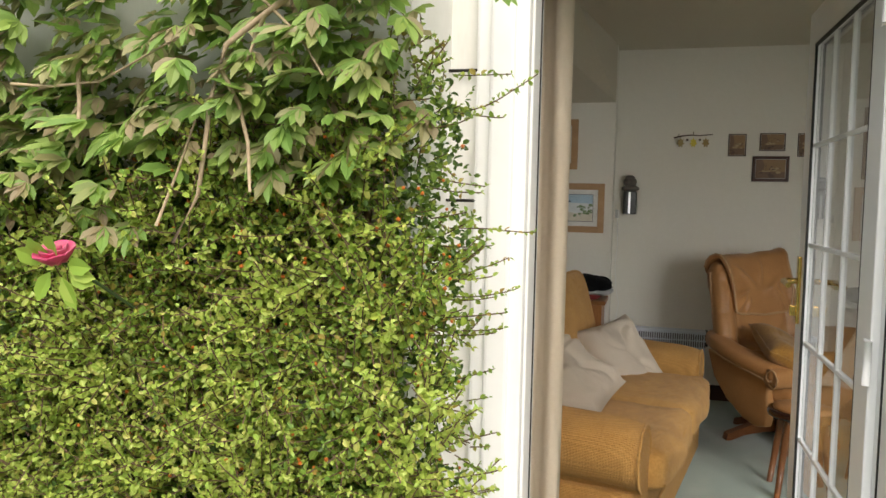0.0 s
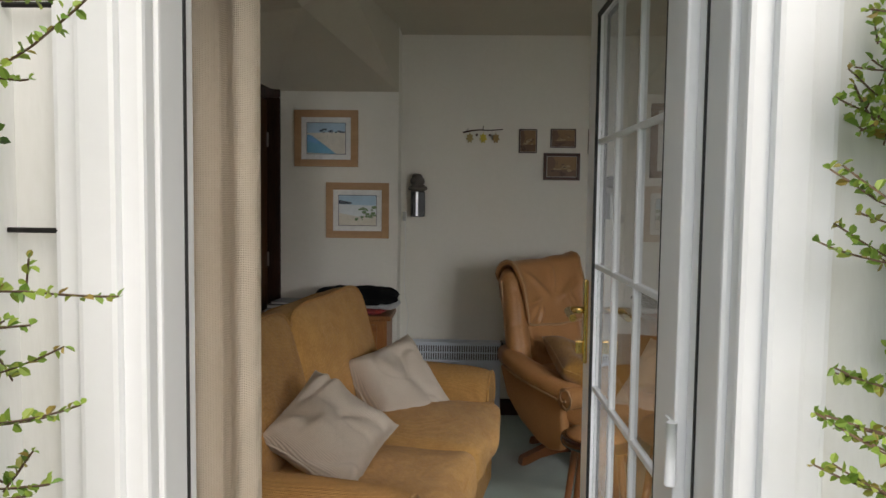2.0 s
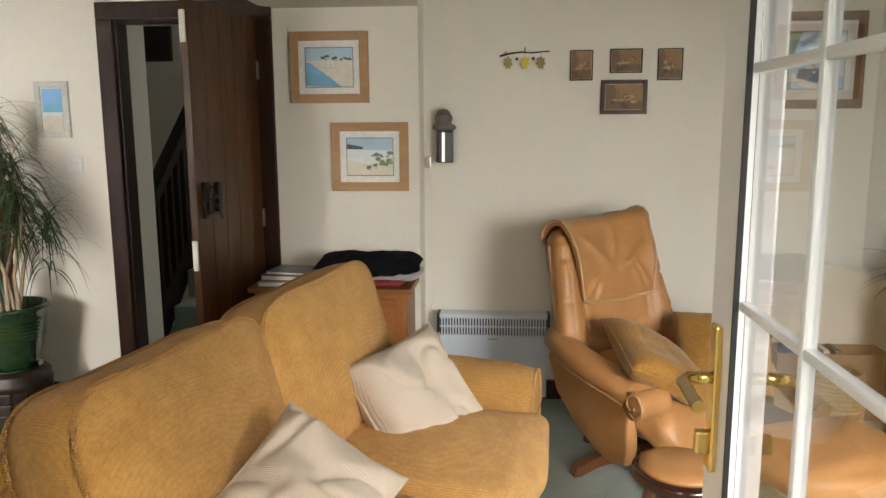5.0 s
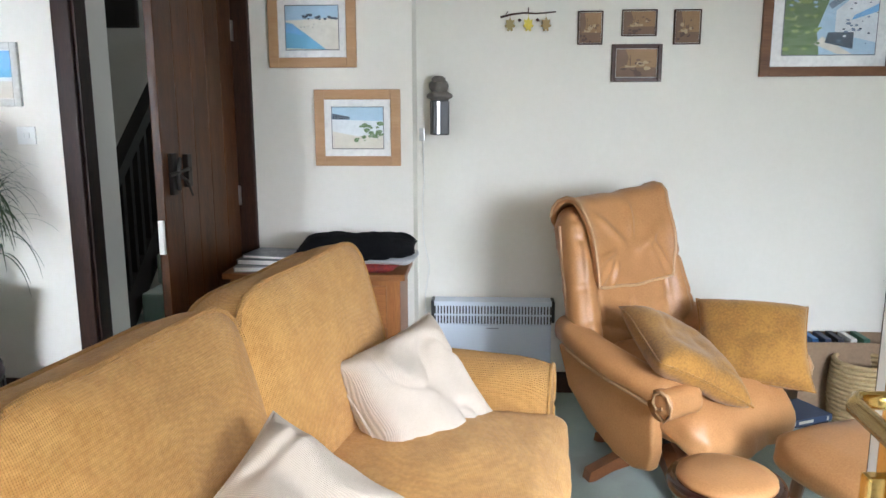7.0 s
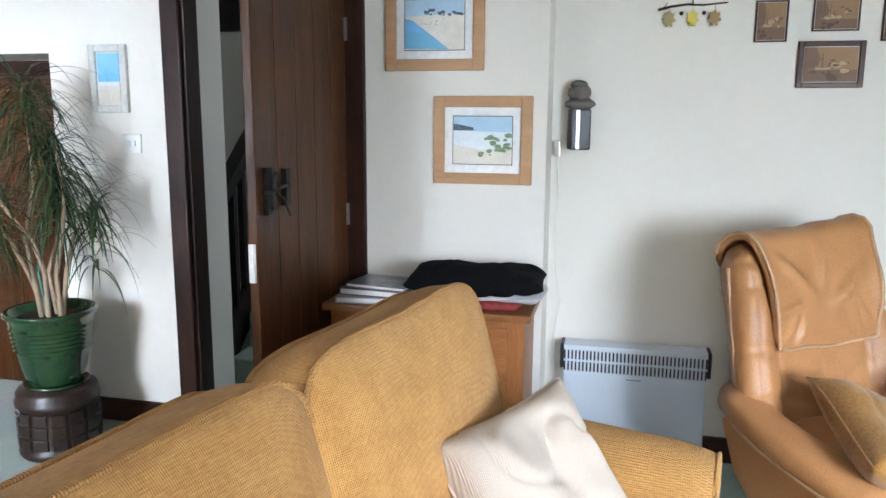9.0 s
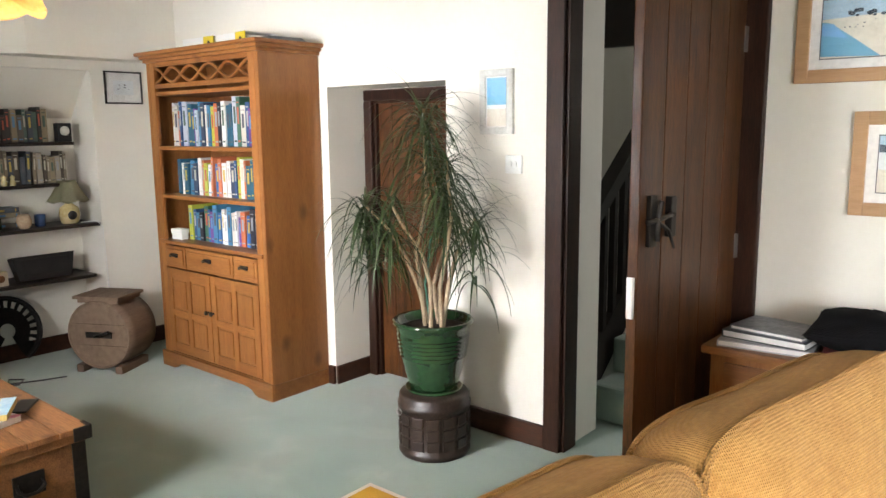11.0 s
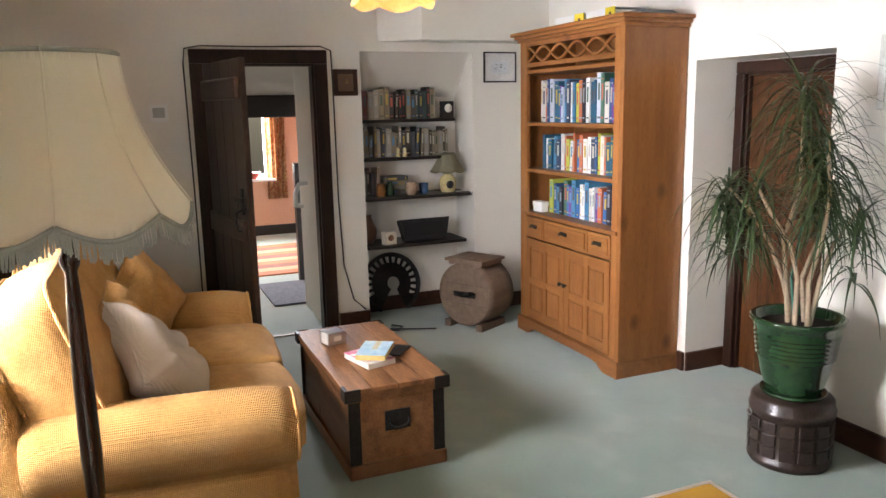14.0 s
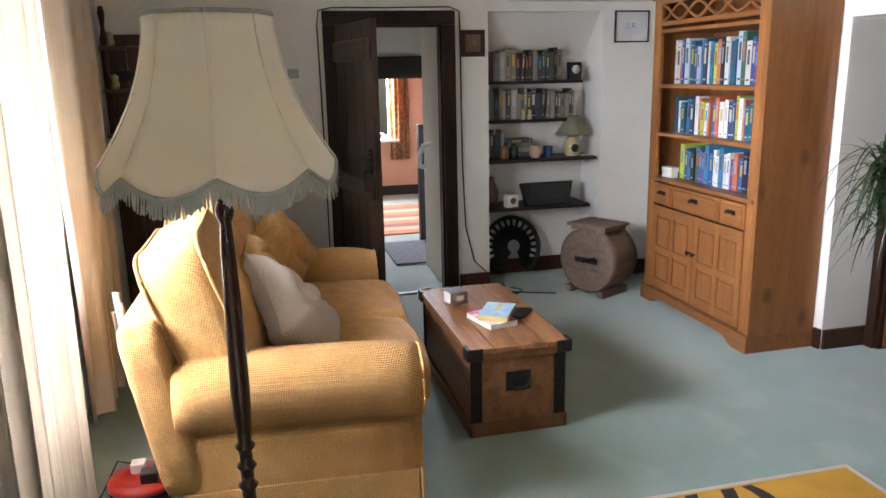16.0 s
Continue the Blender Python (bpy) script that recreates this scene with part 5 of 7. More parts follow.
# ---- pictures ----
C = {k: mat("print_" + k, v, tuple(0.75 * c for c in v), 0.6, scale=18, fine=120, bump=0.03, mix=0.2) for k, v in dict(sky=(0.42, 0.58, 0.70), sea=(0.16, 0.42, 0.60), sand=(0.72, 0.66, 0.55), dark=(0.05, 0.07, 0.10), green=(0.16, 0.24, 0.10),
     foam=(0.74, 0.76, 0.76), sepia=(0.20, 0.115, 0.065), sepial=(0.34, 0.20, 0.09), sepiad=(0.10, 0.055, 0.035), sepiah=(0.52, 0.38, 0.22), ink=(0.12, 0.12, 0.13), lime=(0.32, 0.40, 0.14), blue=(0.20, 0.45, 0.75), roof=(0.20, 0.26, 0.34)).items()}


def picture(label, m, w, h, edge, frame_mat, mount, patches, deep=0.02, glazed=True):
    """Own x to the right, z up, facing -y; the back lies at y = 0. patches: outline in 0..1 of the print, and its paint."""
    p = thing("picture", label, "picture", m)
    bm = bmesh.new()
    for r in ((0, edge, -deep, 0, 0, h), (w - edge, w, -deep, 0, 0, h), (edge, w - edge, -deep, 0, 0, edge), (edge, w - edge, -deep, 0, h - edge, h)):
        box(bm, *r, bev=0.003)
    part("frame", bm, frame_mat, p)
    bm = boxes((edge, w - edge, -deep * 0.45, -0.001, edge, h - edge))
    part("mount", bm, M_MOUNT, p)
    i = edge + mount
    pw, ph = w - 2 * i, h - 2 * i
    bm = bmesh.new()
    mats = []
    for k, (outline, paint) in enumerate(patches):
        y = -deep * 0.45 - 0.0012 - 0.0004 * k
        f = bm.faces.new([bm.verts.new((i + u * pw, y, i + v * ph)) for u, v in outline])
        if paint not in mats:
            mats.append(paint)
        f.material_index = mats.index(paint)
    part("print", bm, mats, p)
    if glazed:
        bm = boxes((edge, w - edge, -deep * 0.45 - 0.012, -deep * 0.45 - 0.0105, edge, h - edge))
        part("pane", bm, M_GLASS, p).visible_shadow = False
    return p


def full(paint, v0=0.0, v1=1.0):
    return ([(0, v0), (1, v0), (1, v1), (0, v1)], paint)


rng = random.Random(9)


def blots(paint, n, u0, u1, v0, v1, s):
    out = []
    for _ in range(n):
        u, v, k = rng.uniform(u0, u1), rng.uniform(v0, v1), s * rng.uniform(0.5, 1.2)
        out.append(([(u + k * math.cos(a) * rng.uniform(0.6, 1), v + k * 0.8 * math.sin(a) * rng.uniform(0.6, 1)) for a in (0, 0.9, 1.8, 2.7, 3.6, 4.5, 5.4)], paint))
    return out


beach = [full(C["ink"]), ([(0.015, 0.02), (0.985, 0.02), (0.985, 0.98), (0.015, 0.98)], C["sky"]), ([(0.015, 0.02), (0.985, 0.02), (0.985, 0.72), (0.015, 0.66)], C["sand"]),
         ([(0.015, 0.05), (0.75, 0.02), (0.40, 0.35), (0.12, 0.60), (0.015, 0.62)], C["sea"]), ([(0.015, 0.40), (0.35, 0.33), (0.16, 0.58), (0.015, 0.6)], C["blue"])] + blots(C["dark"], 14, 0.3, 0.95, 0.68, 0.78, 0.05) + blots(C["dark"], 7, 0.3, 0.7, 0.5, 0.62, 0.015)
dunes = [full(C["ink"]), ([(0.015, 0.02), (0.985, 0.02), (0.985, 0.98), (0.015, 0.98)], C["sky"]), ([(0.015, 0.02), (0.985, 0.02), (0.985, 0.66), (0.015, 0.70)], C["foam"]), ([(0.015, 0.02), (0.985, 0.02), (0.985, 0.38), (0.5, 0.30), (0.015, 0.42)], C["sand"]),
         ([(0.02, 0.70), (0.35, 0.70), (0.35, 0.76), (0.02, 0.84)], C["dark"])] + blots(C["green"], 16, 0.55, 0.95, 0.28, 0.62, 0.07) + blots(C["green"], 6, 0.42, 0.66, 0.18, 0.32, 0.05)


def sepia_print():
    """A brown etching: dusk sky, dark foreground, a pale small boat with its mast."""
    return [full(C["sepial"]), full(C["sepia"], 0, 0.34), ([(0, 0.30), (0.26, 0.42), (0.30, 0.70), (0.22, 1), (0, 1)], C["sepia"])] + blots(C["sepiad"], 5, 0.05, 0.6, 0.02, 0.3, 0.10) + blots(C["sepiah"], 4, 0.25, 0.8, 0.3, 0.6, 0.10) + blots(C["sepia"], 8, 0.2, 0.85, 0.25, 0.75, 0.07) + blots(C["sepiad"], 4, 0.4, 0.8, 0.4, 0.6, 0.035) + [([(0.22, 0.34), (0.45, 0.34), (0.52, 0.42), (0.34, 0.39), (0.2, 0.43)], C["sepiah"]), ([(0.33, 0.4), (0.345, 0.4), (0.35, 0.8), (0.338, 0.8)], C["sepiad"])]


picture("beach watercolour in a pale oak frame", pose(-0.477, W, 1.630), 0.402, 0.353, 0.045, M_OAKPALE, 0.032, beach)
picture("sand dune watercolour in a pale oak frame", pose(-0.276, W, 1.183), 0.398, 0.349, 0.045, M_OAKPALE, 0.032, dunes)
for x, z, w, h in ((0.946, 1.742, 0.118, 0.155), (1.151, 1.779, 0.165, 0.122), (1.394, 1.740, 0.127, 0.160)):
    picture("small sepia picture in a thin wooden frame", pose(x, HW, z), w, h, 0.006, M_DARKH, 0.002, sepia_print(), 0.012, False)
picture("sepia landscape in a dark wooden frame", pose(1.109, HW, 1.568), 0.237, 0.175, 0.020, M_DARKH, 0.003, sepia_print(), 0.016, False)
house = [full(C["foam"]), ([(0, 0), (1, 0), (1, 1), (0, 1)], C["ink"]), ([(0.01, 0.015), (0.99, 0.015), (0.99, 0.985), (0.01, 0.985)], C["sky"]), ([(0.01, 0.015), (0.4, 0.015), (0.36, 0.4), (0.5, 0.985), (0.01, 0.985)], C["green"]), ([(0.34, 0.18), (0.6, 0.02), (0.75, 0.02), (0.42, 0.30)], C["sand"]),
         ([(0.55, 0.35), (0.99, 0.2), (0.99, 0.9), (0.78, 0.985), (0.55, 0.7)], C["foam"]), ([(0.72, 0.55), (0.99, 0.68), (0.99, 0.80), (0.74, 0.62)], C["blue"]), ([(0.5, 0.72), (0.68, 0.9), (0.66, 0.985), (0.46, 0.8)], C["roof"]), ([(0.45, 0.20), (0.75, 0.10), (0.75, 0.36), (0.48, 0.36)], C["dark"])]
house += blots(C["lime"], 26, 0.03, 0.38, 0.1, 0.95, 0.045) + blots(C["green"], 22, 0.03, 0.38, 0.1, 0.95, 0.04) + blots(C["sky"], 5, 0.05, 0.4, 0.75, 0.95, 0.03) + blots(C["roof"], 12, 0.55, 0.95, 0.2, 0.6, 0.03) + blots(C["dark"], 10, 0.5, 0.95, 0.15, 0.9, 0.018) + blots(C["foam"], 6, 0.6, 0.95, 0.2, 0.45, 0.025)
picture("house and garden painting in a brown wooden frame", pose(1.80, HW, 1.590), 0.62, 0.48, 0.045, M_TRUNKD, 0.05, house)
picture("beach print in a whitewashed driftwood frame", pose(-1.852, W, 1.459), 0.185, 0.294, 0.032, mat("whitewash", (0.62, 0.62, 0.58), (0.50, 0.49, 0.45), 0.8, scale=20), 0.006, [full(C["sand"], 0, 0.4), full(C["sea"], 0.4, 0.62), full(C["blue"], 0.62, 1), full(C["foam"], 0.36, 0.44)])
WEST = pose(0, 0, 0, 0, 0, 90)
picture("ink drawing of a bird in a thin black frame", pose(X0, 5.285, 1.671) @ WEST, 0.26, 0.213, 0.010, M_BLACKOAK, 0.05, [full(C["foam"])] + blots(C["ink"], 6, 0.2, 0.8, 0.35, 0.7, 0.07), 0.015)
picture("small dark picture in a brown frame", pose(X0, 4.183, 1.592) @ WEST, 0.165, 0.171, 0.030, M_DARKH, 0.0, [full(C["sepia"])] + blots(C["sepial"], 4, 0.35, 0.65, 0.35, 0.65, 0.1), 0.02)

# branch with felt leaves
br = thing("wall_hanging", "twig wall hanging with three felt oak leaves", "wall hanging", pose(0.58, HW - 0.015, 1.885))
bm = bmesh.new()
tube(bm, [(0.0, 0, -0.015), (0.05, -0.005, -0.003), (0.11, 0, 0.004), (0.17, -0.004, 0.0), (0.26, 0, 0.008)], 0.0055, 7, 0.003)
tube(bm, [(0.13, 0, 0.004), (0.132, 0.005, 0.028)], 0.003, 6), tube(bm, [(0.02, 0, -0.01), (0.035, 0, 0.012)], 0.002, 6)
part("twig", bm, M_DARKH, br)
for x, c in ((0.045, (0.40, 0.32, 0.14)), (0.132, (0.70, 0.58, 0.10)), (0.215, (0.40, 0.28, 0.12))):
    bm = bmesh.new()
    ring = []
    for k in range(22):
        a = 2 * math.pi * k / 22
        r = 0.021 * (1 + 0.28 * math.cos(7 * a))
        ring.append((x + r * math.sin(a), -0.05 + 1.35 * r * math.cos(a)))
    prism(bm, ring, 1, -0.004, 0.0)
    tube(bm, [(x, 0, -0.02), (x, 0, 0.0)], 0.001, 5)
    part("felt_leaf", bm, mat("felt", c, None, 0.95, fine=200), br)
for x in (0.09, 0.175):
    bm = bmesh.new()
    lathe(bm, [(0.0, -0.038), (0.007, -0.034), (0.008, -0.027), (0.0, -0.02)], 10, x, 0)
    part("acorn", bm, M_DARKH, br)

# loudspeaker, soft toy, cable
sp = thing("loudspeaker", "small black and silver wall loudspeaker", "loudspeaker", pose(0.282, HW - 0.002, 1.319, 0, 0, 12))
bm = boxes((-0.042, 0.042, -0.085, 0.0, 0.0, 0.165), bev=0.008)
part("cabinet", bm, M_BLACK, sp)
bm = boxes((-0.020, -0.004, -0.089, -0.084, 0.004, 0.161), bev=0.002)
part("strip", bm, M_STEEL, sp, "silver front strip")
bm = bmesh.new()
soft(bm, (0, -0.04, 0.020), (0.10, 0.07, 0.04), 0.019, 0.01, 8, 0.006, seed=51, freq=20)
soft(bm, (-0.005, -0.045, 0.065), (0.075, 0.065, 0.075), 0.032, 0.008, 8, 0.006, seed=52, freq=20)
soft(bm, (-0.005, -0.045, 0.098), (0.06, 0.055, 0.03), 0.014, 0.004, 6, 0.004, seed=53, freq=20)
single("soft_toy", bm, mat("grey_plush", (0.17, 0.15, 0.13), (0.10, 0.09, 0.08), 0.95, fine=300, bump=0.8), "small grey plush toy sitting on the loudspeaker", "soft toy", pose(0.285, HW - 0.01, 1.484, 0, 0, 10))
bm = boxes((0.19, 0.215, HW - 0.03, HW - 0.002, 1.29, 1.35), bev=0.003)
single("wall_bracket", bm, M_STEEL, "small metal bracket beside the loudspeaker", "bracket")
bm = bmesh.new()
tube(bm, [(0.205, HW - 0.008, 1.29), (0.212, HW - 0.006, 1.1), (0.20, HW - 0.006, 0.95), (0.21, HW - 0.006, 0.78), (0.235, HW - 0.006, 0.66), (0.212, HW - 0.006, 0.5), (0.222, HW - 0.006, 0.3), (0.21, HW - 0.03, 0.12)], 0.0025, 6)
single("cable", bm, M_WHITE, "thin white cable running down the wall", "cable")

# switches
sw = thing("light_switch", "white plastic light switch on the cream wall", "light switch", pose(-1.711, W, 1.281))
bm = boxes((0, 0.09, -0.009, 0, 0, 0.084), bev=0.003)
part("plate", bm, M_WHITE, sw)
for x in (0.032, 0.058):
    bm = boxes((x - 0.006, x + 0.006, -0.014, -0.009, 0.03, 0.055), bev=0.002)
    part("rocker", bm, M_WHITE, sw)
th = thing("thermostat", "white wall thermostat with a grey display", "thermostat", pose(X0, 3.035, 1.454) @ WEST)
bm = boxes((0, 0.106, -0.025, 0, 0, 0.10), bev=0.004)
part("case", bm, M_WHITE, th)
bm = boxes((0.018, 0.088, -0.0275, -0.0255, 0.022, 0.082), bev=0.001)
part("display", bm, mat("grey_display", (0.45, 0.46, 0.45)), th, "grey display")

# ---- plant on its stand ----
PX, PY = -1.885, 5.37
drum = thing("drum_stool", "dark embossed leather drum stool", "stool", pose(PX, PY, 0))
bm = bmesh.new()
lathe(bm, [(r * 0.9, z) for r, z in ((0.178, 0.0), (0.186, 0.012), (0.186, 0.03), (0.178, 0.036), (0.180, 0.12), (0.178, 0.215), (0.188, 0.222), (0.190, 0.245), (0.182, 0.252), (0.182, 0.280), (0.172, 0.292), (0.0, 0.295))], 40)
part("body", bm, M_DRUM, drum)
for k in range(14):
    a = 2 * math.pi * k / 14
    for z in (0.05, 0.105, 0.16):
        bm = boxes((-0.029, 0.029, -0.006, 0.006, 0.0, 0.046), bev=0.004)
        part("embossed_panel", bm, M_DRUM, drum, at=pose(0.161 * math.cos(a), 0.161 * math.sin(a), z, 0, 0, math.degrees(a) + 90))
bm = bmesh.new()
tube(bm, [(-0.07 + 0.014 * math.cos(t), -0.165, 0.215 + 0.014 * math.sin(t)) for t in [k * 0.45 for k in range(15)]], 0.003, 6)
part("ring", bm, M_STEEL, drum, "metal ring")
saucer = bmesh.new()
lathe(saucer, [(0.11, 0.0), (0.125, 0.004), (0.133, 0.018), (0.127, 0.018), (0.115, 0.008), (0.0, 0.006)], 36)
single("saucer", saucer, M_GLAZE, "green glazed saucer under the plant pot", "saucer", pose(PX, PY, 0.2955))
pot = thing("plant_pot", "dark green glazed ribbed plant pot", "plant pot", pose(PX, PY, 0.302))
prof = [(0.115, 0.0), (0.130, 0.02), (0.150, 0.08), (0.168, 0.15)]
for k in range(6):
    z = 0.155 + 0.019 * k
    prof += [(0.171 + 0.003 * k, z), (0.178 + 0.003 * k, z + 0.009), (0.172 + 0.003 * k, z + 0.018)]
prof += [(0.192, 0.275), (0.198, 0.30), (0.212, 0.312), (0.214, 0.326), (0.204, 0.332), (0.195, 0.322), (0.188, 0.285), (0.0, 0.283)]
bm = bmesh.new()
lathe(bm, [(r * 0.87, z) for r, z in prof], 44)
part("body", bm, M_GLAZE, pot)
bm = bmesh.new()
lathe(bm, [(0.162, 0.286), (0.11, 0.292), (0.0, 0.296)], 30)
part("soil", bm, M_SOIL, pot)

rng = random.Random(12)
plant = thing("dragon_tree", "tall dragon tree with drooping strap leaves", "plant", pose(PX, PY, 0.596))
heads = []
for (x0, y0), pts in (((-0.03, -0.02), [(-0.05, -0.02, 0.15), (-0.08, -0.02, 0.34), (-0.03, 0.0, 0.56), (-0.04, 0.0, 0.98)]), ((0.05, 0.0), [(0.04, 0.0, 0.18), (0.10, -0.02, 0.34), (0.13, -0.02, 0.52), (0.11, -0.03, 0.76)]),
                      ((0.0, 0.04), [(-0.03, 0.04, 0.18), (0.03, 0.05, 0.36), (0.06, 0.06, 0.50), (0.04, 0.05, 0.66)]), ((-0.04, 0.02), [(-0.09, 0.0, 0.17), (-0.13, -0.04, 0.32), (-0.20, -0.07, 0.44), (-0.33, -0.09, 0.54)]),
                      ((0.02, -0.04), [(0.03, -0.05, 0.2), (0.0, -0.07, 0.34), (-0.08, -0.10, 0.46), (-0.15, -0.12, 0.58)]), ((0.04, 0.02), [(0.07, 0.03, 0.2), (0.10, 0.05, 0.34), (0.20, 0.06, 0.50)])):
    bm = bmesh.new()
    tube(bm, [(x0, y0, -0.01)] + pts, 0.011, 8, 0.007)
    part("stem", bm, M_STEM, plant)
    heads.append(Vector(pts[-1]))
bm = bmesh.new()
tube(bm, [(0.01, -0.03, -0.01), (-0.01, -0.04, 0.2), (0.02, -0.03, 0.42)], 0.005, 6)
part("cane", bm, mat("green_cane", (0.05, 0.22, 0.16)), plant, "thin green support cane")


def strap_leaf(bm, base, away, length, width, droop):
    """A long narrow leaf that rises, arches and hangs."""
    side = away.cross(Vector((0, 0, 1)))
    side = side.normalized() if side.length > 1e-3 else Vector((1, 0, 0))
    p, d = base.copy(), away.normalized()
    prev = None
    n = 8
    for k in range(n + 1):
        t = k / n
        w = width * (0.55 + 0.45 * math.sin(math.pi * min(1, t * 1.4 + 0.15))) * (1 - t ** 3) + 0.0006
        row = [bm.verts.new(p - side * w), bm.verts.new(p + d.cross(side) * w * 0.35), bm.verts.new(p + side * w)]
        if prev:
            for i in (0, 1):
                f = bm.faces.new((prev[i], prev[i + 1], row[i + 1], row[i]))
                f.smooth = True
        prev = row
        d = (d + Vector((0, 0, -droop / n))).normalized()
        p = p + d * (length / n)


for hd, count, size in zip(heads, (150, 100, 96, 96, 84, 56), (0.36, 0.34, 0.34, 0.34, 0.34, 0.32)):
    bm = bmesh.new()
    for k in range(count):
        a, e = rng.uniform(0, 2 * math.pi), rng.uniform(-0.25, 1.2)
        d = Vector((math.cos(a) * math.cos(e), 0.8 * math.sin(a) * math.cos(e), math.sin(e)))
        strap_leaf(bm, hd + Vector((0, 0, rng.uniform(-0.30, 0.02))), d, size * rng.uniform(0.6, 1.15), rng.uniform(0.0040, 0.0062), rng.uniform(1.3, 3.4))
    part("leaf_head", bm, M_PALM, plant)

# ---- floor lamp ----
lampx = thing("floor_lamp", "turned mahogany floor lamp with a fringed cream shade", "floor lamp", pose(-1.36, 2.745, 0))
bm = bmesh.new()
lathe(bm, [(0.15, 0.0), (0.155, 0.02), (0.13, 0.035), (0.06, 0.05), (0.04, 0.075)], 32)
part("base", bm, M_MAHOG, lampx)
prof = [(0.028, 0.07), (0.030, 0.12), (0.018, 0.13), (0.030, 0.15), (0.018, 0.17), (0.028, 0.30), (0.030, 0.42), (0.022, 0.52)]
for z in (0.55, 0.60, 0.65):
    prof += [(0.022, z), (0.032, z + 0.012), (0.020, z + 0.024)]
prof += [(0.026, 0.70), (0.030, 0.80), (0.028, 0.95), (0.022, 1.12), (0.017, 1.19), (0.026, 1.205), (0.028, 1.22), (0.019, 1.235), (0.023, 1.26), (0.030, 1.275), (0.016, 1.29), (0.012, 1.32)]
bm = bmesh.new()
lathe(bm, [(r * 0.74, z) for r, z in prof], 24)
part("pole", bm, M_MAHOG, lampx)
bm = bmesh.new()
lathe(bm, [(0.012, 1.31), (0.012, 1.36), (0.018, 1.37), (0.018, 1.40), (0.0, 1.41)], 14)
part("lamp_holder", bm, M_WHITE, lampx)


def bell_shade(bm, z0, z1, r0, r1, panels, scallop, power, n=96, rows=14):
    """A panelled bell: narrow at the top, flared and scalloped below."""
    grid = []
    for j in range(rows + 1):
        t = j / rows
        row = []
        for i in range(n):
            a = 2 * math.pi * i / n
            lobe = abs(math.sin(panels * a / 2))
            r = r1 + (r0 - r1) * (1 - t) ** power
            r *= 1 - 0.03 * (1 - lobe) * 0.0 - 0.02 * lobe
            z = z0 + (z1 - z0) * t - scallop * lobe * (1 - t) ** 2
            row.append(bm.verts.new((r * math.cos(a), r * math.sin(a), z)))
        grid.append(row)
    for a, b in zip(grid, grid[1:]):
        for i in range(n):
            f = bm.faces.new((a[i], a[(i + 1) % n], b[(i + 1) % n], b[i]))
            f.smooth = True
    return grid


def rim(grid, k):
    return [v.co.copy() for v in grid[k]] + [grid[k][0].co.copy()]


Z0, Z1 = 1.315, 1.622
bm = bmesh.new()
g = bell_shade(bm, Z0, Z1, 0.245, 0.128, 8, 0.035, 1.9)
low, high = rim(g, 0), rim(g, -1)
ribs = [[row[i].co * 1.004 for row in g] for i in range(0, 96, 12)]
bmesh.ops.solidify(bm, geom=bm.faces[:], thickness=0.0015)
sh = part("shade", bm, M_SHADE, lampx, "cream silk panelled shade")
for pts, r, nm in ((low, 0.005, "braid"), (high, 0.005, "braid")):
    bm = bmesh.new()
    tube(bm, pts, r, 6)
    part(nm, bm, M_FRINGE, sh, "grey-green braid")
for pts in ribs:
    bm = bmesh.new()
    tube(bm, pts, 0.0022, 5)
    part("panel_seam", bm, M_SHADE, sh)
bm = bmesh.new()
rng = random.Random(3)
for k in range(520):
    p = low[int(k / 520 * 96)].lerp(low[int(k / 520 * 96) + 1], (k / 520 * 96) % 1)
    out = Vector((p.x, p.y, 0)).normalized()
    e = p + Vector((rng.uniform(-0.004, 0.004), rng.uniform(-0.004, 0.004), -rng.uniform(0.032, 0.042))) + out * 0.004
    s = Vector((-out.y, out.x, 0)) * 0.0018
    a = [bm.verts.new(q) for q in (p - s, p + s, e + s, e - s)]
    bm.faces.new(a)
part("fringe", bm, M_FRINGE, sh, "grey-green thread fringe")

# ---- ceiling pendant, lit ----
pend = thing("pendant_lamp", "scalloped orange glass pendant lamp, lit", "pendant lamp", pose(-2.30, 3.79, 0))
M_ORANGE = mat("orange_fabric", (0.88, 0.64, 0.30), (0.82, 0.54, 0.21), 0.6, scale=10, trans=0.5)
bm = bmesh.new()
g = bell_shade(bm, 1.875, 2.03, 0.150, 0.06, 6, 0.022, 0.75, 72, 10)
bmesh.ops.solidify(bm, geom=bm.faces[:], thickness=0.002)
part("shade", bm, M_ORANGE, pend)
bm = bmesh.new()
g = bell_shade(bm, 1.915, 2.05, 0.135, 0.05, 6, 0.015, 0.75, 72, 8)
bmesh.ops.solidify(bm, geom=bm.faces[:], thickness=0.002)
part("inner_shade", bm, M_ORANGE, pend)
bm = bmesh.new()
tube(bm, [(0, 0, 2.02), (0, 0, 2.36)], 0.004, 6)
part("flex", bm, M_WHITE, pend)
bm = bmesh.new()
lathe(bm, [(0.045, 2.345), (0.05, 2.37)], 20)
part("ceiling_rose", bm, M_WHITE, pend)
M_BULB = bpy.data.materials.new("lit_bulb")
M_BULB.use_nodes = True
M_BULB.node_tree.nodes["Principled BSDF"].inputs["Emission Color"].default_value = (1.0, 0.68, 0.34, 1)
M_BULB.node_tree.nodes["Principled BSDF"].inputs["Emission Strength"].default_value = 22
bm = bmesh.new()
lathe(bm, [(0.0, 1.93), (0.022, 1.94), (0.03, 1.965), (0.022, 1.99), (0.013, 2.01), (0.013, 2.03)], 18)
part("bulb", bm, M_BULB, pend, "glowing bulb")


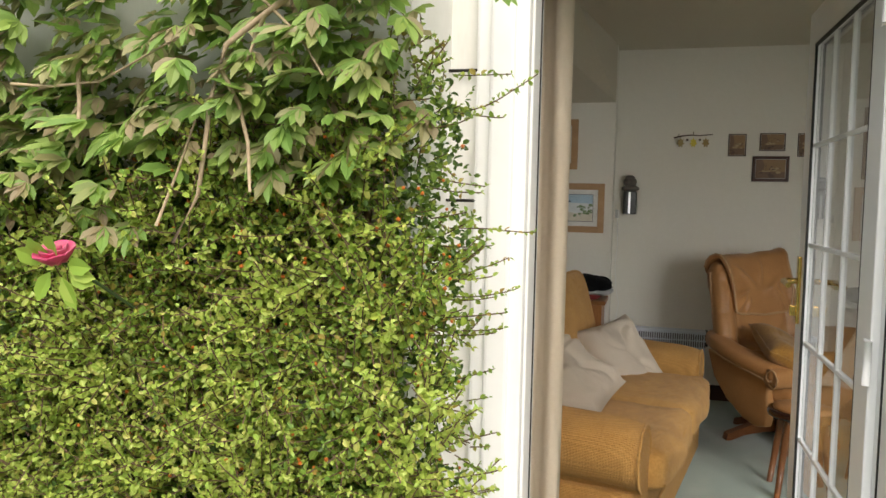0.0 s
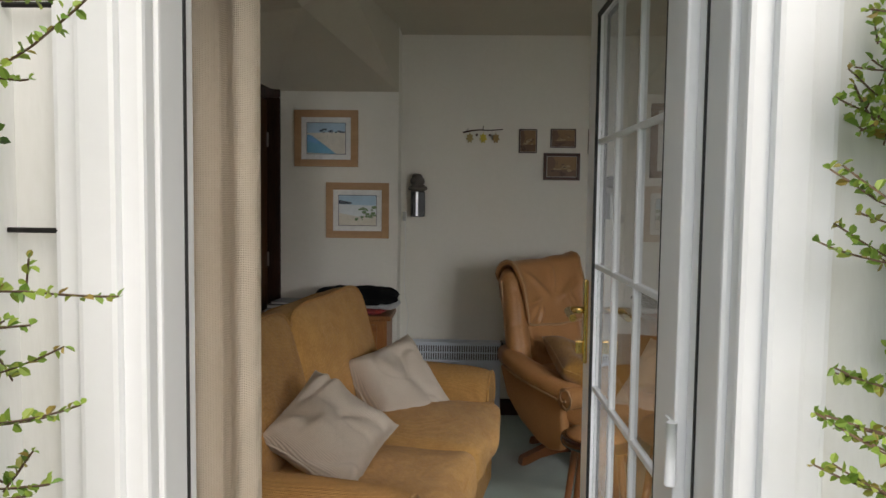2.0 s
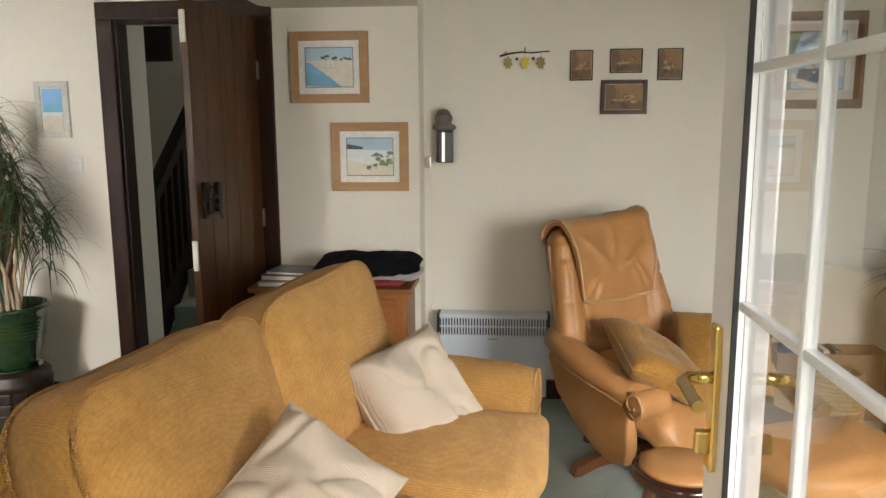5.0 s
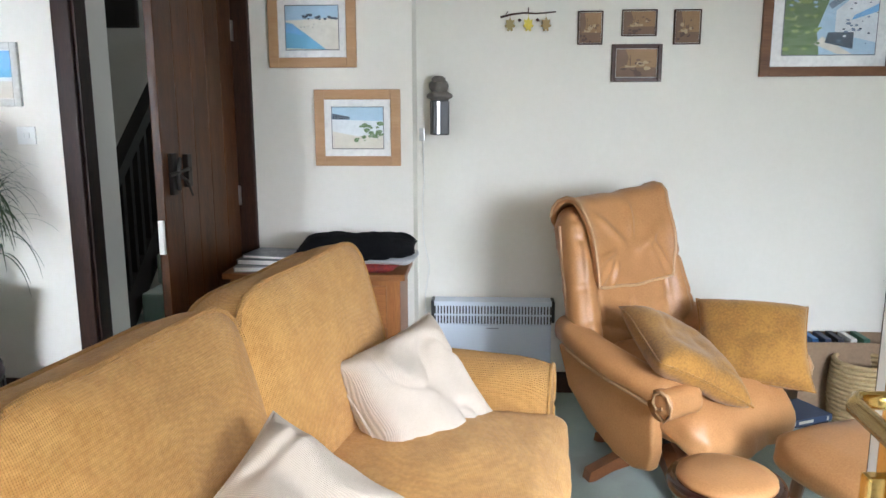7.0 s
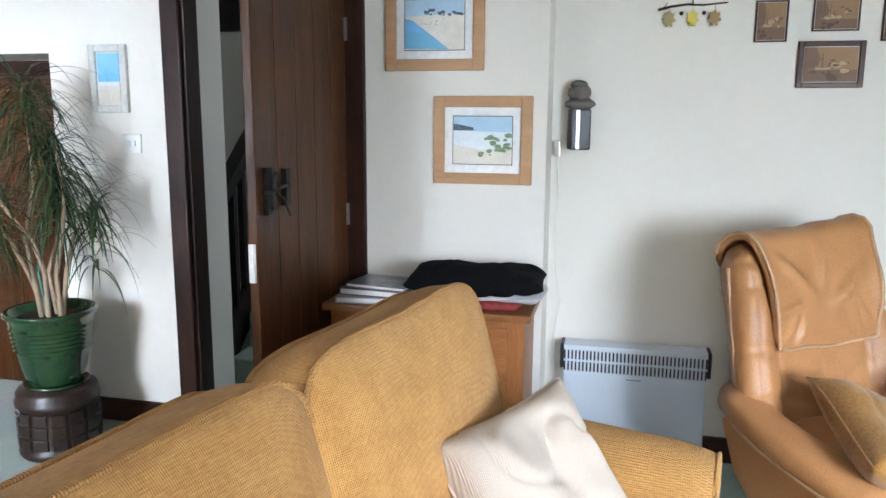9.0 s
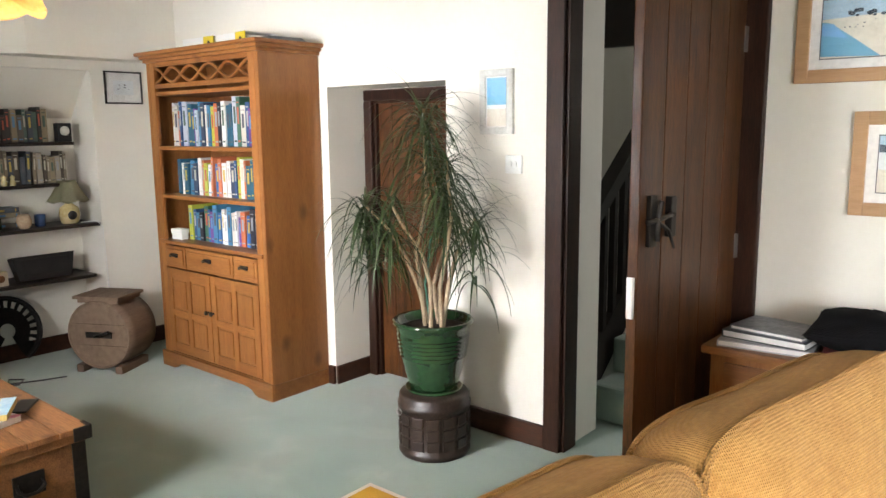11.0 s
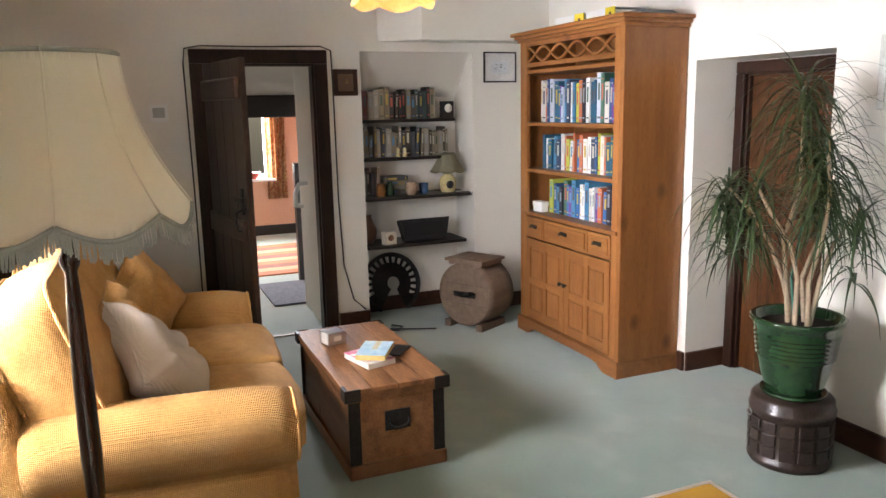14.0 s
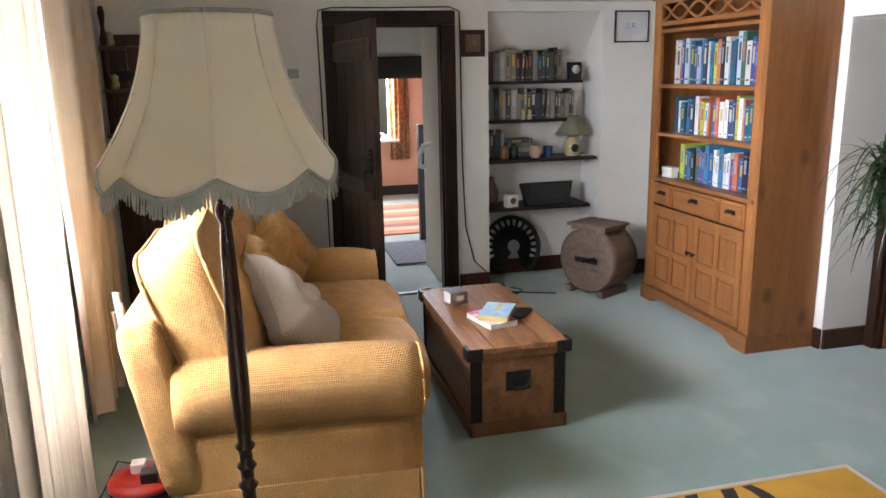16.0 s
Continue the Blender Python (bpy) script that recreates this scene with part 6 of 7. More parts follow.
# ---- books in the bookcase ----
rng = random.Random(21)
for z, x, low, high in ((1.397, BX0 + 0.09, 0.21, 0.285), (1.102, BX0 + 0.13, 0.185, 0.235), (0.822, BX0 + 0.21, 0.17, 0.23)):
    shelf_of_books(BOOK, pose(x, BY0 + 0.19, z), BX1 - 0.04 - x - 0.05, 0.20, low, high, "bright paperback standing on the pine bookcase", "books in the bookcase", rng, 0.018, 0.045)
bm = boxes((0, 0.10, 0, 0.05, 0, 0.035), bev=0.003)
box(bm, -0.004, 0.104, -0.004, 0.054, 0.035, 0.065, 0.003)
ob = single("box", bm, M_WHITE, "small white box on the bookcase shelf", "box", pose(BX0 + 0.10, BY0 + 0.04, 0.822, 0, 0, 4))
M_FILEY = mat("yellow_card", (0.66, 0.52, 0.03), None, 0.6)
for x, y, z, r in ((-3.86, 5.40, 1.957, 3), (-3.55, 5.42, 1.957, -2)):
    fl = thing("lever_arch_file", "white lever arch file with a yellow spine", "file", pose(x, y, z, 0, 0, r))
    bm = boxes((0, 0.29, 0, 0.22, 0, 0.004), (0, 0.29, 0, 0.22, 0.066, 0.07), (0.005, 0.285, 0.21, 0.214, 0.004, 0.066))
    part("cover", bm, M_WHITE, fl)
    bm = boxes((0.005, 0.285, 0.01, 0.205, 0.0045, 0.055))
    part("papers", bm, M_PAPER, fl)
    bm = boxes((0.20, 0.292, -0.003, 0.004, 0.0, 0.071), bev=0.001)
    sp = part("spine", bm, M_FILEY, fl, "yellow spine")
    # no hole is cut: a black disc paints the shade inside it
    bm = bmesh.new()
    lathe(bm, [(0.011, 0), (0.011, 0.002), (0.0, 0.002)], 14)
    bmesh.ops.transform(bm, matrix=pose(0.25, -0.0032, 0.035, 90), verts=bm.verts[:])
    part("finger_hole", bm, M_BLACK, sp, "black disc for the shade in the finger hole")
    bm = boxes((0.0, 0.199, -0.003, 0.003, 0.0, 0.07), bev=0.001)
    part("front", bm, M_WHITE, fl)
bm = bmesh.new()
for k in range(5):
    box(bm, -0.15 + 0.01 * k, 0.13 - 0.012 * k, 0.0, 0.21, 0.006 * k, 0.006 * k + 0.005)
single("papers", bm, mat("grey_folder", (0.18, 0.19, 0.21), None, 0.5), "loose grey folders lying on the bookcase", "papers", pose(-3.13, 5.42, 1.957, 0, 0, -5))
bm = boxes((0, 0.26, 0, 0.18, 0, 0.012), bev=0.002)
single("folder", bm, M_BLACK, "thin black folder lying on the bookcase", "folder", pose(-4.12, 5.34, 1.957, 0, 0, 3))

# ---- alcove shelves ----
for z, y1, x1 in ((1.405, 5.10, -4.735), (1.140, 5.10, -4.735), (0.870, 5.194, -4.655), (0.530, 5.14, -4.655)):
    bm = boxes((-4.968, x1, 4.378, y1, z, z + 0.022), bev=0.003)
    built("shelf", bm, M_BLACKOAK, "dark wooden alcove shelf", "shelf")
rng = random.Random(33)
for z, y0, ln, lo, hi in ((1.427, 4.395, 0.60, 0.17, 0.225), (1.162, 4.40, 0.68, 0.16, 0.22), (0.892, 4.40, 0.15, 0.16, 0.2)):
    shelf_of_books(OLDBOOK, pose(-4.87, y0, z) @ WEST, ln, 0.15, lo, hi, "old hardback book standing in the alcove", "books in the alcove", rng, 0.018, 0.04)
for k in range(4):
    book(OLDBOOK, pose(-4.90, 4.68, 0.8925 + 0.032 * k) @ WEST @ pose(0, 0, 0, 0, -90, rng.uniform(-4, 4)) @ Matrix.Translation((0.016, 0, -0.08)), 0.03, 0.14, 0.19, "hardback lying in a small pile", "books in the alcove")


def ornament(name, label, category, m, prof, material, extra=None):
    bm = bmesh.new()
    lathe(bm, prof, 20)
    if extra:
        extra(bm)
    return single(name, bm, material, label, category, m)


M_CERAMIC = mat("cream_ceramic", (0.62, 0.54, 0.32), (0.48, 0.38, 0.16), 0.2, scale=14, coat=0.4)
tl = thing("table_lamp", "small ceramic table lamp with a pale green shade", "table lamp", pose(-4.76, 5.04, 0.892))
bm = bmesh.new()
lathe(bm, [(0.045, 0), (0.055, 0.01), (0.066, 0.06), (0.058, 0.105), (0.025, 0.13), (0.015, 0.15), (0.012, 0.18)], 24)
part("base", bm, M_CERAMIC, tl)
bm = bmesh.new()
lathe(bm, [(0.028, 0.0), (0.030, 0.004), (0.0, 0.006)], 14)
bmesh.ops.transform(bm, matrix=pose(0.062, -0.01, 0.06, 0, 90), verts=bm.verts[:])
part("motif", bm, M_BLACK, tl, "small dark painted motif")
bm = bmesh.new()
bell_shade(bm, 0.155, 0.285, 0.135, 0.055, 8, 0.012, 1.3, 64, 8)
bmesh.ops.solidify(bm, geom=bm.faces[:], thickness=0.002)
part("shade", bm, mat("pale_green_shade", (0.46, 0.45, 0.31), (0.40, 0.39, 0.26), 0.8, trans=0.3), tl, "pale green scalloped shade")
ornament("jar", "small glass jar with a dark lid", "jar", pose(-4.74, 4.52, 0.892), [(0.03, 0), (0.034, 0.01), (0.034, 0.06), (0.026, 0.07), (0.028, 0.072), (0.028, 0.09), (0.0, 0.092)], mat("amber_glass", (0.22, 0.10, 0.03), None, 0.1, coat=0.5))
ornament("jar", "small green glass jar", "jar", pose(-4.78, 4.60, 0.892), [(0.025, 0), (0.03, 0.01), (0.03, 0.07), (0.015, 0.085), (0.017, 0.1), (0.0, 0.1)], M_GLAZE)
ornament("candle_holder", "round pale candle holder", "candle holder", pose(-4.72, 4.74, 0.892), [(0.025, 0), (0.040, 0.02), (0.045, 0.05), (0.036, 0.085), (0.032, 0.09), (0.03, 0.08), (0.0, 0.07)], mat("pale_onyx", (0.66, 0.52, 0.36), (0.5, 0.36, 0.24), 0.2, scale=20, trans=0.2))
ornament("beaker", "small blue ceramic beaker", "beaker", pose(-4.78, 4.86, 0.892), [(0.028, 0), (0.032, 0.01), (0.034, 0.075), (0.03, 0.075), (0.028, 0.01), (0.0, 0.008)], mat("blue_glaze", (0.04, 0.09, 0.22), None, 0.2))
for y in (4.66, 4.71):
    ornament("figurine", "tiny cream ornament before the books", "ornament", pose(-4.755, y, 1.162), [(0.016, 0), (0.018, 0.02), (0.012, 0.04), (0.016, 0.055), (0.0, 0.07)], M_CERAMIC)
cl = thing("mantel_clock", "small dark clock on the top alcove shelf", "clock", pose(-4.80, 5.06, 1.427))
bm = boxes((-0.03, 0.03, -0.045, 0.045, 0, 0.12), bev=0.006)
part("case", bm, M_BLACK, cl)
bm = bmesh.new()
lathe(bm, [(0.030, 0.0), (0.030, 0.003), (0.0, 0.003)], 20)
bmesh.ops.transform(bm, matrix=pose(0.0305, 0, 0.07, 0, 90), verts=bm.verts[:])
part("dial", bm, M_PAPER, cl, "round pale dial")
ornament("vase", "small brown pottery vase", "vase", pose(-4.82, 4.44, 0.552), [(0.03, 0), (0.055, 0.04), (0.06, 0.10), (0.035, 0.16), (0.022, 0.19), (0.028, 0.205), (0.0, 0.2)], mat("brown_pottery", (0.16, 0.08, 0.04), None, 0.3))
sk = thing("cube_clock", "small pale wooden cube with a round face", "ornament", pose(-4.72, 4.56, 0.552, 0, 0, 10))
bm = boxes((-0.03, 0.03, -0.045, 0.045, 0, 0.09), bev=0.004)
part("block", bm, mat("pale_block", (0.62, 0.56, 0.44)), sk)
bm = bmesh.new()
lathe(bm, [(0.022, 0.0), (0.022, 0.003), (0.0, 0.003)], 18)
bmesh.ops.transform(bm, matrix=pose(0.0305, 0, 0.048, 0, 90), verts=bm.verts[:])
part("face", bm, M_TRUNKD, sk, "round brown face")
rd = thing("radio", "black portable radio leaning back on the shelf", "radio", pose(-4.76, 4.86, 0.552, 0, -14, 0))
bm = bmesh.new()
prism(bm, [(-0.17, 0.0), (0.15, 0.0), (0.19, 0.155), (-0.20, 0.155)], 0, -0.04, 0.03)
part("body", bm, M_BLACK, rd)
bm = boxes((0.031, 0.036, -0.15, 0.14, 0.03, 0.13), bev=0.002)
part("grille", bm, M_SEAL, rd, "matt black grille")

# tractor seat against the alcove wall
bm = bmesh.new()
NA, NR = 40, 8
rows = []
for j in range(NR + 1):
    t = j / NR
    row = []
    for i in range(NA + 1):
        a = radians(-62 + 304 * i / NA)
        r = 0.045 + 0.165 * t
        bow = 0.05 * (1 - t) ** 2 + (0.02 if j == NR else 0)
        row.append(bm.verts.new((bow, r * 1.02 * math.cos(a), 0.225 + r * 1.05 * math.sin(a))))
    rows.append(row)
for j in range(NR):
    for i in range(NA):
        if 5 <= j <= 6 and 4 <= i <= NA - 5 and i % 2 == 0:
            continue
        bm.faces.new((rows[j][i], rows[j][i + 1], rows[j + 1][i + 1], rows[j + 1][i]))
bmesh.ops.solidify(bm, geom=bm.faces[:], thickness=0.008)
tube(bm, [tuple(v.co) for v in rows[-1]], 0.009, 8)
single("tractor_seat", bm, M_IRON, "pierced black cast iron tractor seat leaning in the alcove", "tractor seat", pose(-4.80, 4.61, 0.012, 0, -14, 0))

# wooden butter churn
churn = thing("butter_churn", "round wooden butter churn with an iron crank", "butter churn", pose(-4.26, 4.94, 0, 0, 0, -62))
CR = 0.205
for k in range(3):
    bm = bmesh.new()
    z0, z1 = -CR + 2 * CR * k / 3 + 0.001, -CR + 2 * CR * (k + 1) / 3 - 0.001
    outline = [(math.sqrt(max(0, CR ** 2 - z ** 2)), z) for z in [z0 + (z1 - z0) * i / 8 for i in range(9)]]
    outline += [(-y, z) for y, z in outline[::-1]]
    prism(bm, outline, 0, -0.008, 0.006)
    part("head_board", bm, M_GREYWOOD, churn, at=pose(0, 0, CR + 0.035))
bm = bmesh.new()
lathe(bm, [(CR + 0.012, -0.27), (CR + 0.014, -0.2), (CR + 0.014, -0.06), (CR + 0.012, 0.012), (CR, 0.012), (CR, -0.001), (0.0, -0.009)], 44)
bmesh.ops.transform(bm, matrix=pose(0, 0, CR + 0.035, 0, 90), verts=bm.verts[:])
part("barrel", bm, M_GREYWOOD, churn)
bm = boxes((-0.24, 0.0, -0.14, 0.14, 2 * CR + 0.03, 2 * CR + 0.055), bev=0.004)
box(bm, -0.25, 0.02, -0.16, 0.16, 2 * CR + 0.055, 2 * CR + 0.075, 0.004)
part("hatch", bm, M_GREYWOOD, churn)
for y in (-0.16, 0.11):
    part("runner", boxes((-0.25, 0.03, y, y + 0.05, 0, 0.05), bev=0.006), M_GREYWOOD, churn)
bm = bmesh.new()
tube(bm, [(0.0, 0, 0.24), (0.05, 0, 0.24), (0.055, 0.10, 0.275), (0.085, 0.105, 0.277)], 0.009)
box(bm, 0.006, 0.016, -0.09, 0.09, 0.222, 0.258, 0.003)
part("crank", bm, M_IRON, churn, "dark iron crank")
bm = bmesh.new()
tube(bm, [(-4.6, 4.40, 0.006), (-4.45, 4.42, 0.006), (-4.40, 4.50, 0.006), (-4.48, 4.56, 0.006), (-4.55, 4.50, 0.006), (-4.46, 4.46, 0.006), (-4.38, 4.62, 0.006), (-4.33, 4.75, 0.006)], 0.005, 6)
single("cable", bm, M_BLACK, "black cable lying on the carpet", "cable")
bm = bmesh.new()
pts = [(X0 + 0.035, 3.255, 0.02), (X0 + 0.035, 3.258, 1.0), (X0 + 0.035, 3.25, 1.80), (X0 + 0.04, 3.262, 1.885), (X0 + 0.04, 3.35, 1.902), (X0 + 0.04, 3.7, 1.900), (X0 + 0.04, 4.10, 1.906), (X0 + 0.035, 4.168, 1.88), (X0 + 0.015, 4.178, 1.7), (X0 + 0.012, 4.182, 0.9), (X0 + 0.012, 4.20, 0.45), (X0 + 0.012, 4.26, 0.2), (X0 + 0.03, 4.34, 0.12)]
tube(bm, pts, 0.005, 6)
single("cable", bm, M_BLACK, "black cable looped round the door frame", "cable")
bm = bmesh.new()
tube(bm, [(-4.70, 5.08, 0.90), (-4.655, 5.17, 0.905), (-4.645, 5.20, 0.86), (-4.642, 5.205, 0.6), (-4.64, 5.21, 0.14)], 0.003, 6)
single("cable", bm, M_WHITE, "white lamp cable hanging from the shelf", "cable")

# ---- things on the trunk ----
bk = thing("paperback", "white paperback with a pink picture cover", "book", pose(-2.79, 3.80, 0.3955, 0, 0, 14), "books on the trunk")
bm = boxes((-0.105, 0.105, -0.07, 0.07, 0, 0.024), bev=0.002)
part("page_block", bm, M_PAPER, bk)
bm = boxes((-0.106, 0.106, -0.071, 0.071, 0.0242, 0.0257))
part("cover", bm, mat("pink_white_cover", (0.75, 0.72, 0.72), (0.62, 0.16, 0.30), 0.3, scale=16, fine=30, mix=0.8), bk)
bk = thing("paperback", "yellow paperback with a blue picture cover", "book", pose(-2.80, 3.83, 0.4215, 0, 0, -30), "books on the trunk")
bm = boxes((-0.10, 0.10, -0.066, 0.066, 0, 0.024), bev=0.002)
part("page_block", bm, mat("yellow_edge", (0.62, 0.45, 0.15)), bk)
bm = boxes((-0.101, 0.101, -0.067, 0.067, 0.0242, 0.0262))
cv = part("cover", bm, mat("pale_blue_cover", (0.25, 0.48, 0.66), (0.55, 0.70, 0.76), 0.3, scale=14, fine=40), bk)
bm = boxes((-0.098, 0.02, -0.012, 0.014, 0.0264, 0.027))
part("title_band", bm, mat("sand_cover", (0.66, 0.60, 0.42)), cv, "pale title band")
bm = boxes((-0.036, 0.036, -0.075, 0.075, 0, 0.009), bev=0.004)
single("mobile_phone", bm, M_BLACK, "black mobile phone lying on the trunk", "phone", pose(-2.86, 3.96, 0.3955, 0, 0, 50))
bx = thing("tissue_box", "small silver and white box", "box", pose(-3.12, 3.72, 0.3955, 0, 0, 15))
bm = boxes((-0.045, 0.045, -0.045, 0.045, 0, 0.062), bev=0.003)
part("body", bm, M_STEEL, bx)
bm = boxes((-0.03, 0.03, -0.046, 0.046, 0.004, 0.058), (-0.046, 0.046, -0.02, 0.02, 0.02, 0.045))
part("label", bm, M_PAPER, bx, "white paper label")

# ---- rug ----
rug = thing("rug", "yellow rug with dark wavy stripes and a cream edge", "rug", pose(-1.86, 3.25, 0))
bm = boxes((0.02, 1.05, 0.02, 1.65, 0.0, 0.009), bev=0.002)
part("weave", bm, mat("yellow_wool", (0.60, 0.33, 0.03), (0.46, 0.24, 0.03), 0.95, scale=6, fine=240, bump=0.8), rug)
bm = boxes((0, 0.02, 0, 1.67, 0, 0.010), (1.05, 1.07, 0, 1.67, 0, 0.010), (0.02, 1.05, 0, 0.02, 0, 0.010), (0.02, 1.05, 1.65, 1.67, 0, 0.010), bev=0.002)
part("binding", bm, M_CREAM, rug, "cream edge binding")
for k in range(9):
    bm = bmesh.new()
    a, b = [], []
    for i in range(15):
        x = 0.03 + 0.50 * i / 14
        y = 1.18 - 0.1 * k + 0.03 * math.sin(x * 14 + k * 1.7)
        a.append(bm.verts.new((x, y, 0.0098))), b.append(bm.verts.new((x, y + 0.035 + 0.02 * math.sin(x * 9 + k), 0.0098)))
    for i in range(14):
        bm.faces.new((a[i], a[i + 1], b[i + 1], b[i]))
    part("stripe", bm, mat("dark_wool", (0.03, 0.022, 0.018), None, 0.95, fine=200), rug, "dark brown woven stripe")

# ---- by the window ----
reel = thing("extension_reel", "red and black extension cable reel on the carpet", "cable reel", pose(-2.40, 2.33, 0))
bm = bmesh.new()
lathe(bm, [(0.115, 0.0), (0.12, 0.01), (0.12, 0.045), (0.11, 0.05), (0.0, 0.05)], 32)
part("drum", bm, M_BLACK, reel)
bm = bmesh.new()
lathe(bm, [(0.123, 0.05), (0.125, 0.06), (0.12, 0.072), (0.05, 0.078), (0.045, 0.07), (0.0, 0.07)], 32)
part("cover", bm, mat("red_plastic", (0.55, 0.035, 0.02), None, 0.3), reel, "bright red plastic cover")
for x, y, s, mt in ((-0.05, -0.02, 0.026, M_WHITE), (0.04, 0.03, 0.03, M_BLACK), (-0.03, 0.06, 0.028, mat("grey_plug", (0.15, 0.15, 0.15)))):
    bm = boxes((x - s, x + s, y - s, y + s, 0.07, 0.07 + 1.5 * s), bev=0.006)
    part("plug", bm, mt, reel)
bm = bmesh.new()
tube(bm, [(0.12, 0.0, 0.03), (0.2, 0.03, 0.008), (0.32, 0.05, 0.008), (0.45, 0.12, 0.008)], 0.004, 6)
tube(bm, [(-0.05, -0.03, 0.1), (-0.05, -0.09, 0.12), (-0.02, -0.14, 0.03), (0.05, -0.16, 0.008)], 0.004, 6)
part("lead", bm, M_BLACK, reel)
air = thing("clothes_airer", "folded white wire clothes airer leaning by the wall", "clothes airer", pose(-2.64, 2.29, 0))
for k, (dx, top) in enumerate(((-0.10, 0.62), (-0.05, 0.70), (0.0, 0.70), (0.05, 0.66), (0.09, 0.6), (0.13, 0.55))):
    bm = bmesh.new()
    tube(bm, [(dx * 1.6, 0.05 + 0.012 * k, 0.0), (dx * 0.7, -0.02 + 0.012 * k, top * 0.5), (dx * 0.2 - 0.05, -0.05 + 0.012 * k, top)], 0.008, 8)
    part("leg", bm, M_WHITE, air)
bm = bmesh.new()
tube(bm, [(-0.18, 0.06, 0.03), (0.22, 0.10, 0.03)], 0.006, 6)
part("crossbar", bm, M_WHITE, air)

what = thing("corner_shelf", "dark turned wooden corner shelf with small ornaments", "corner shelf", pose(-4.62, 2.0, 0))
for z, r in ((1.16, 0.19), (1.42, 0.17), (1.66, 0.15)):
    bm = bmesh.new()
    prism(bm, [(0, 0)] + [(r * math.cos(radians(a)), r * math.sin(radians(a))) for a in range(0, 91, 9)], 2, z, z + 0.02)
    part("shelf", bm, M_DARKH, what)
for z0, z1 in ((1.18, 1.42), (1.44, 1.66), (1.68, 1.9)):
    bm = bmesh.new()
    lathe(bm, [(0.012, z0), (0.02, z0 + 0.04), (0.01, (z0 + z1) / 2), (0.02, z1 - 0.04), (0.012, z1)], 12, 0.13, 0.03)
    part("spindle", bm, M_DARK, what)
for y, z in ((0.09, 1.181), (0.05, 1.441), (0.05, 1.681)):
    ornament("ornament", "small pale china ornament", "ornament", pose(-4.56, 2.0 + y, z), [(0.02, 0), (0.03, 0.02), (0.022, 0.05), (0.028, 0.07), (0.0, 0.085)], M_CERAMIC)

# cushions on the sofa below the window
cushion("cream scatter cushion on the sofa below the window", oriented((-2.46, 2.92, 0.625), (0.12, 0.80, 0.58), 40), 0.41, 0.41, 0.19, M_CREAM, 31.0)
cushion("golden scatter cushion behind the cream one", oriented((-2.62, 2.84, 0.66), (0.25, 0.80, 0.55), 15), 0.42, 0.40, 0.14, M_SOFAB, 33.0)
cushion("golden scatter cushion in the sofa's corner", oriented((-3.30, 2.90, 0.66), (0.5, 0.75, 0.40), 30), 0.44, 0.40, 0.14, M_SOFAB, 35.0)

# ---- far side of the armchair ----
bas = thing("basket", "round woven wicker basket", "basket", pose(2.27, 5.62, 0))
M_WICKER = mat("wicker", (0.46, 0.34, 0.18), (0.33, 0.23, 0.11), 0.8, scale=30, fine=160, bump=0.6)
for k in range(14):
    bm = bmesh.new()
    r = 0.125 + 0.012 * math.sin(k / 13 * math.pi)
    tube(bm, [(r * math.cos(a), r * math.sin(a), 0.012 + 0.0215 * k) for a in [i * 2 * math.pi / 28 for i in range(29)]], 0.0115, 6)
    part("weave_ring", bm, M_WICKER, bas)
bm = bmesh.new()
lathe(bm, [(0.12, 0.005), (0.12, 0.012), (0.0, 0.012)], 24)
part("bottom", bm, M_WICKER, bas)
cab = thing("magazine_box", "brown cardboard box with magazines", "box", pose(2.08, 5.72, 0))
bm = boxes((-0.06, 0.5, -0.01, 0.0, 0, 0.35), (-0.06, 0.5, 0.17, 0.18, 0, 0.35), (-0.06, -0.05, 0, 0.17, 0, 0.35), (0.49, 0.5, 0, 0.17, 0, 0.35), (-0.05, 0.49, 0, 0.17, 0, 0.01))
part("sides", bm, mat("cardboard", (0.28, 0.19, 0.12), None, 0.9), cab)
for k in range(5):
    bm = boxes((0.0 + 0.06 * k, 0.03 + 0.06 * k, 0.02, 0.16, 0.011, 0.36), bev=0.002)
    part("magazine", bm, M_COVER, cab)
for k in range(3):
    book(BOOK, pose(1.93, 5.50, 0.001 + 0.034 * k, 0, -90, 12 * k) @ Matrix.Translation((0.016, 0, -0.11)), 0.03, 0.2, 0.24, "magazine in a low pile on the carpet", "magazines by the basket")
fp = thing("house_plant", "dark leafy house plant in a small pot on the box", "plant", pose(2.62, 5.55, 0))
bm = bmesh.new()
lathe(bm, [(0.12, 0), (0.14, 0.3), (0.12, 0.62), (0.15, 0.64), (0.15, 0.66), (0.0, 0.66)], 24)
part("stand", bm, M_DARK, fp)
bm = bmesh.new()
lathe(bm, [(0.07, 0.66), (0.10, 0.80), (0.105, 0.81), (0.09, 0.80), (0.0, 0.79)], 24)
part("pot", bm, mat("brown_pot", (0.15, 0.07, 0.04), None, 0.5), fp)
bm = bmesh.new()
rng = random.Random(8)
for k in range(70):
    a, e = rng.uniform(0, 2 * math.pi), rng.uniform(0.1, 1.3)
    strap_leaf(bm, Vector((0, 0, 0.79)), Vector((math.cos(a) * math.cos(e), math.sin(a) * math.cos(e), math.sin(e))), rng.uniform(0.2, 0.38), rng.uniform(0.010, 0.018), rng.uniform(0.8, 2.4))
part("leaves", bm, M_PALM, fp)

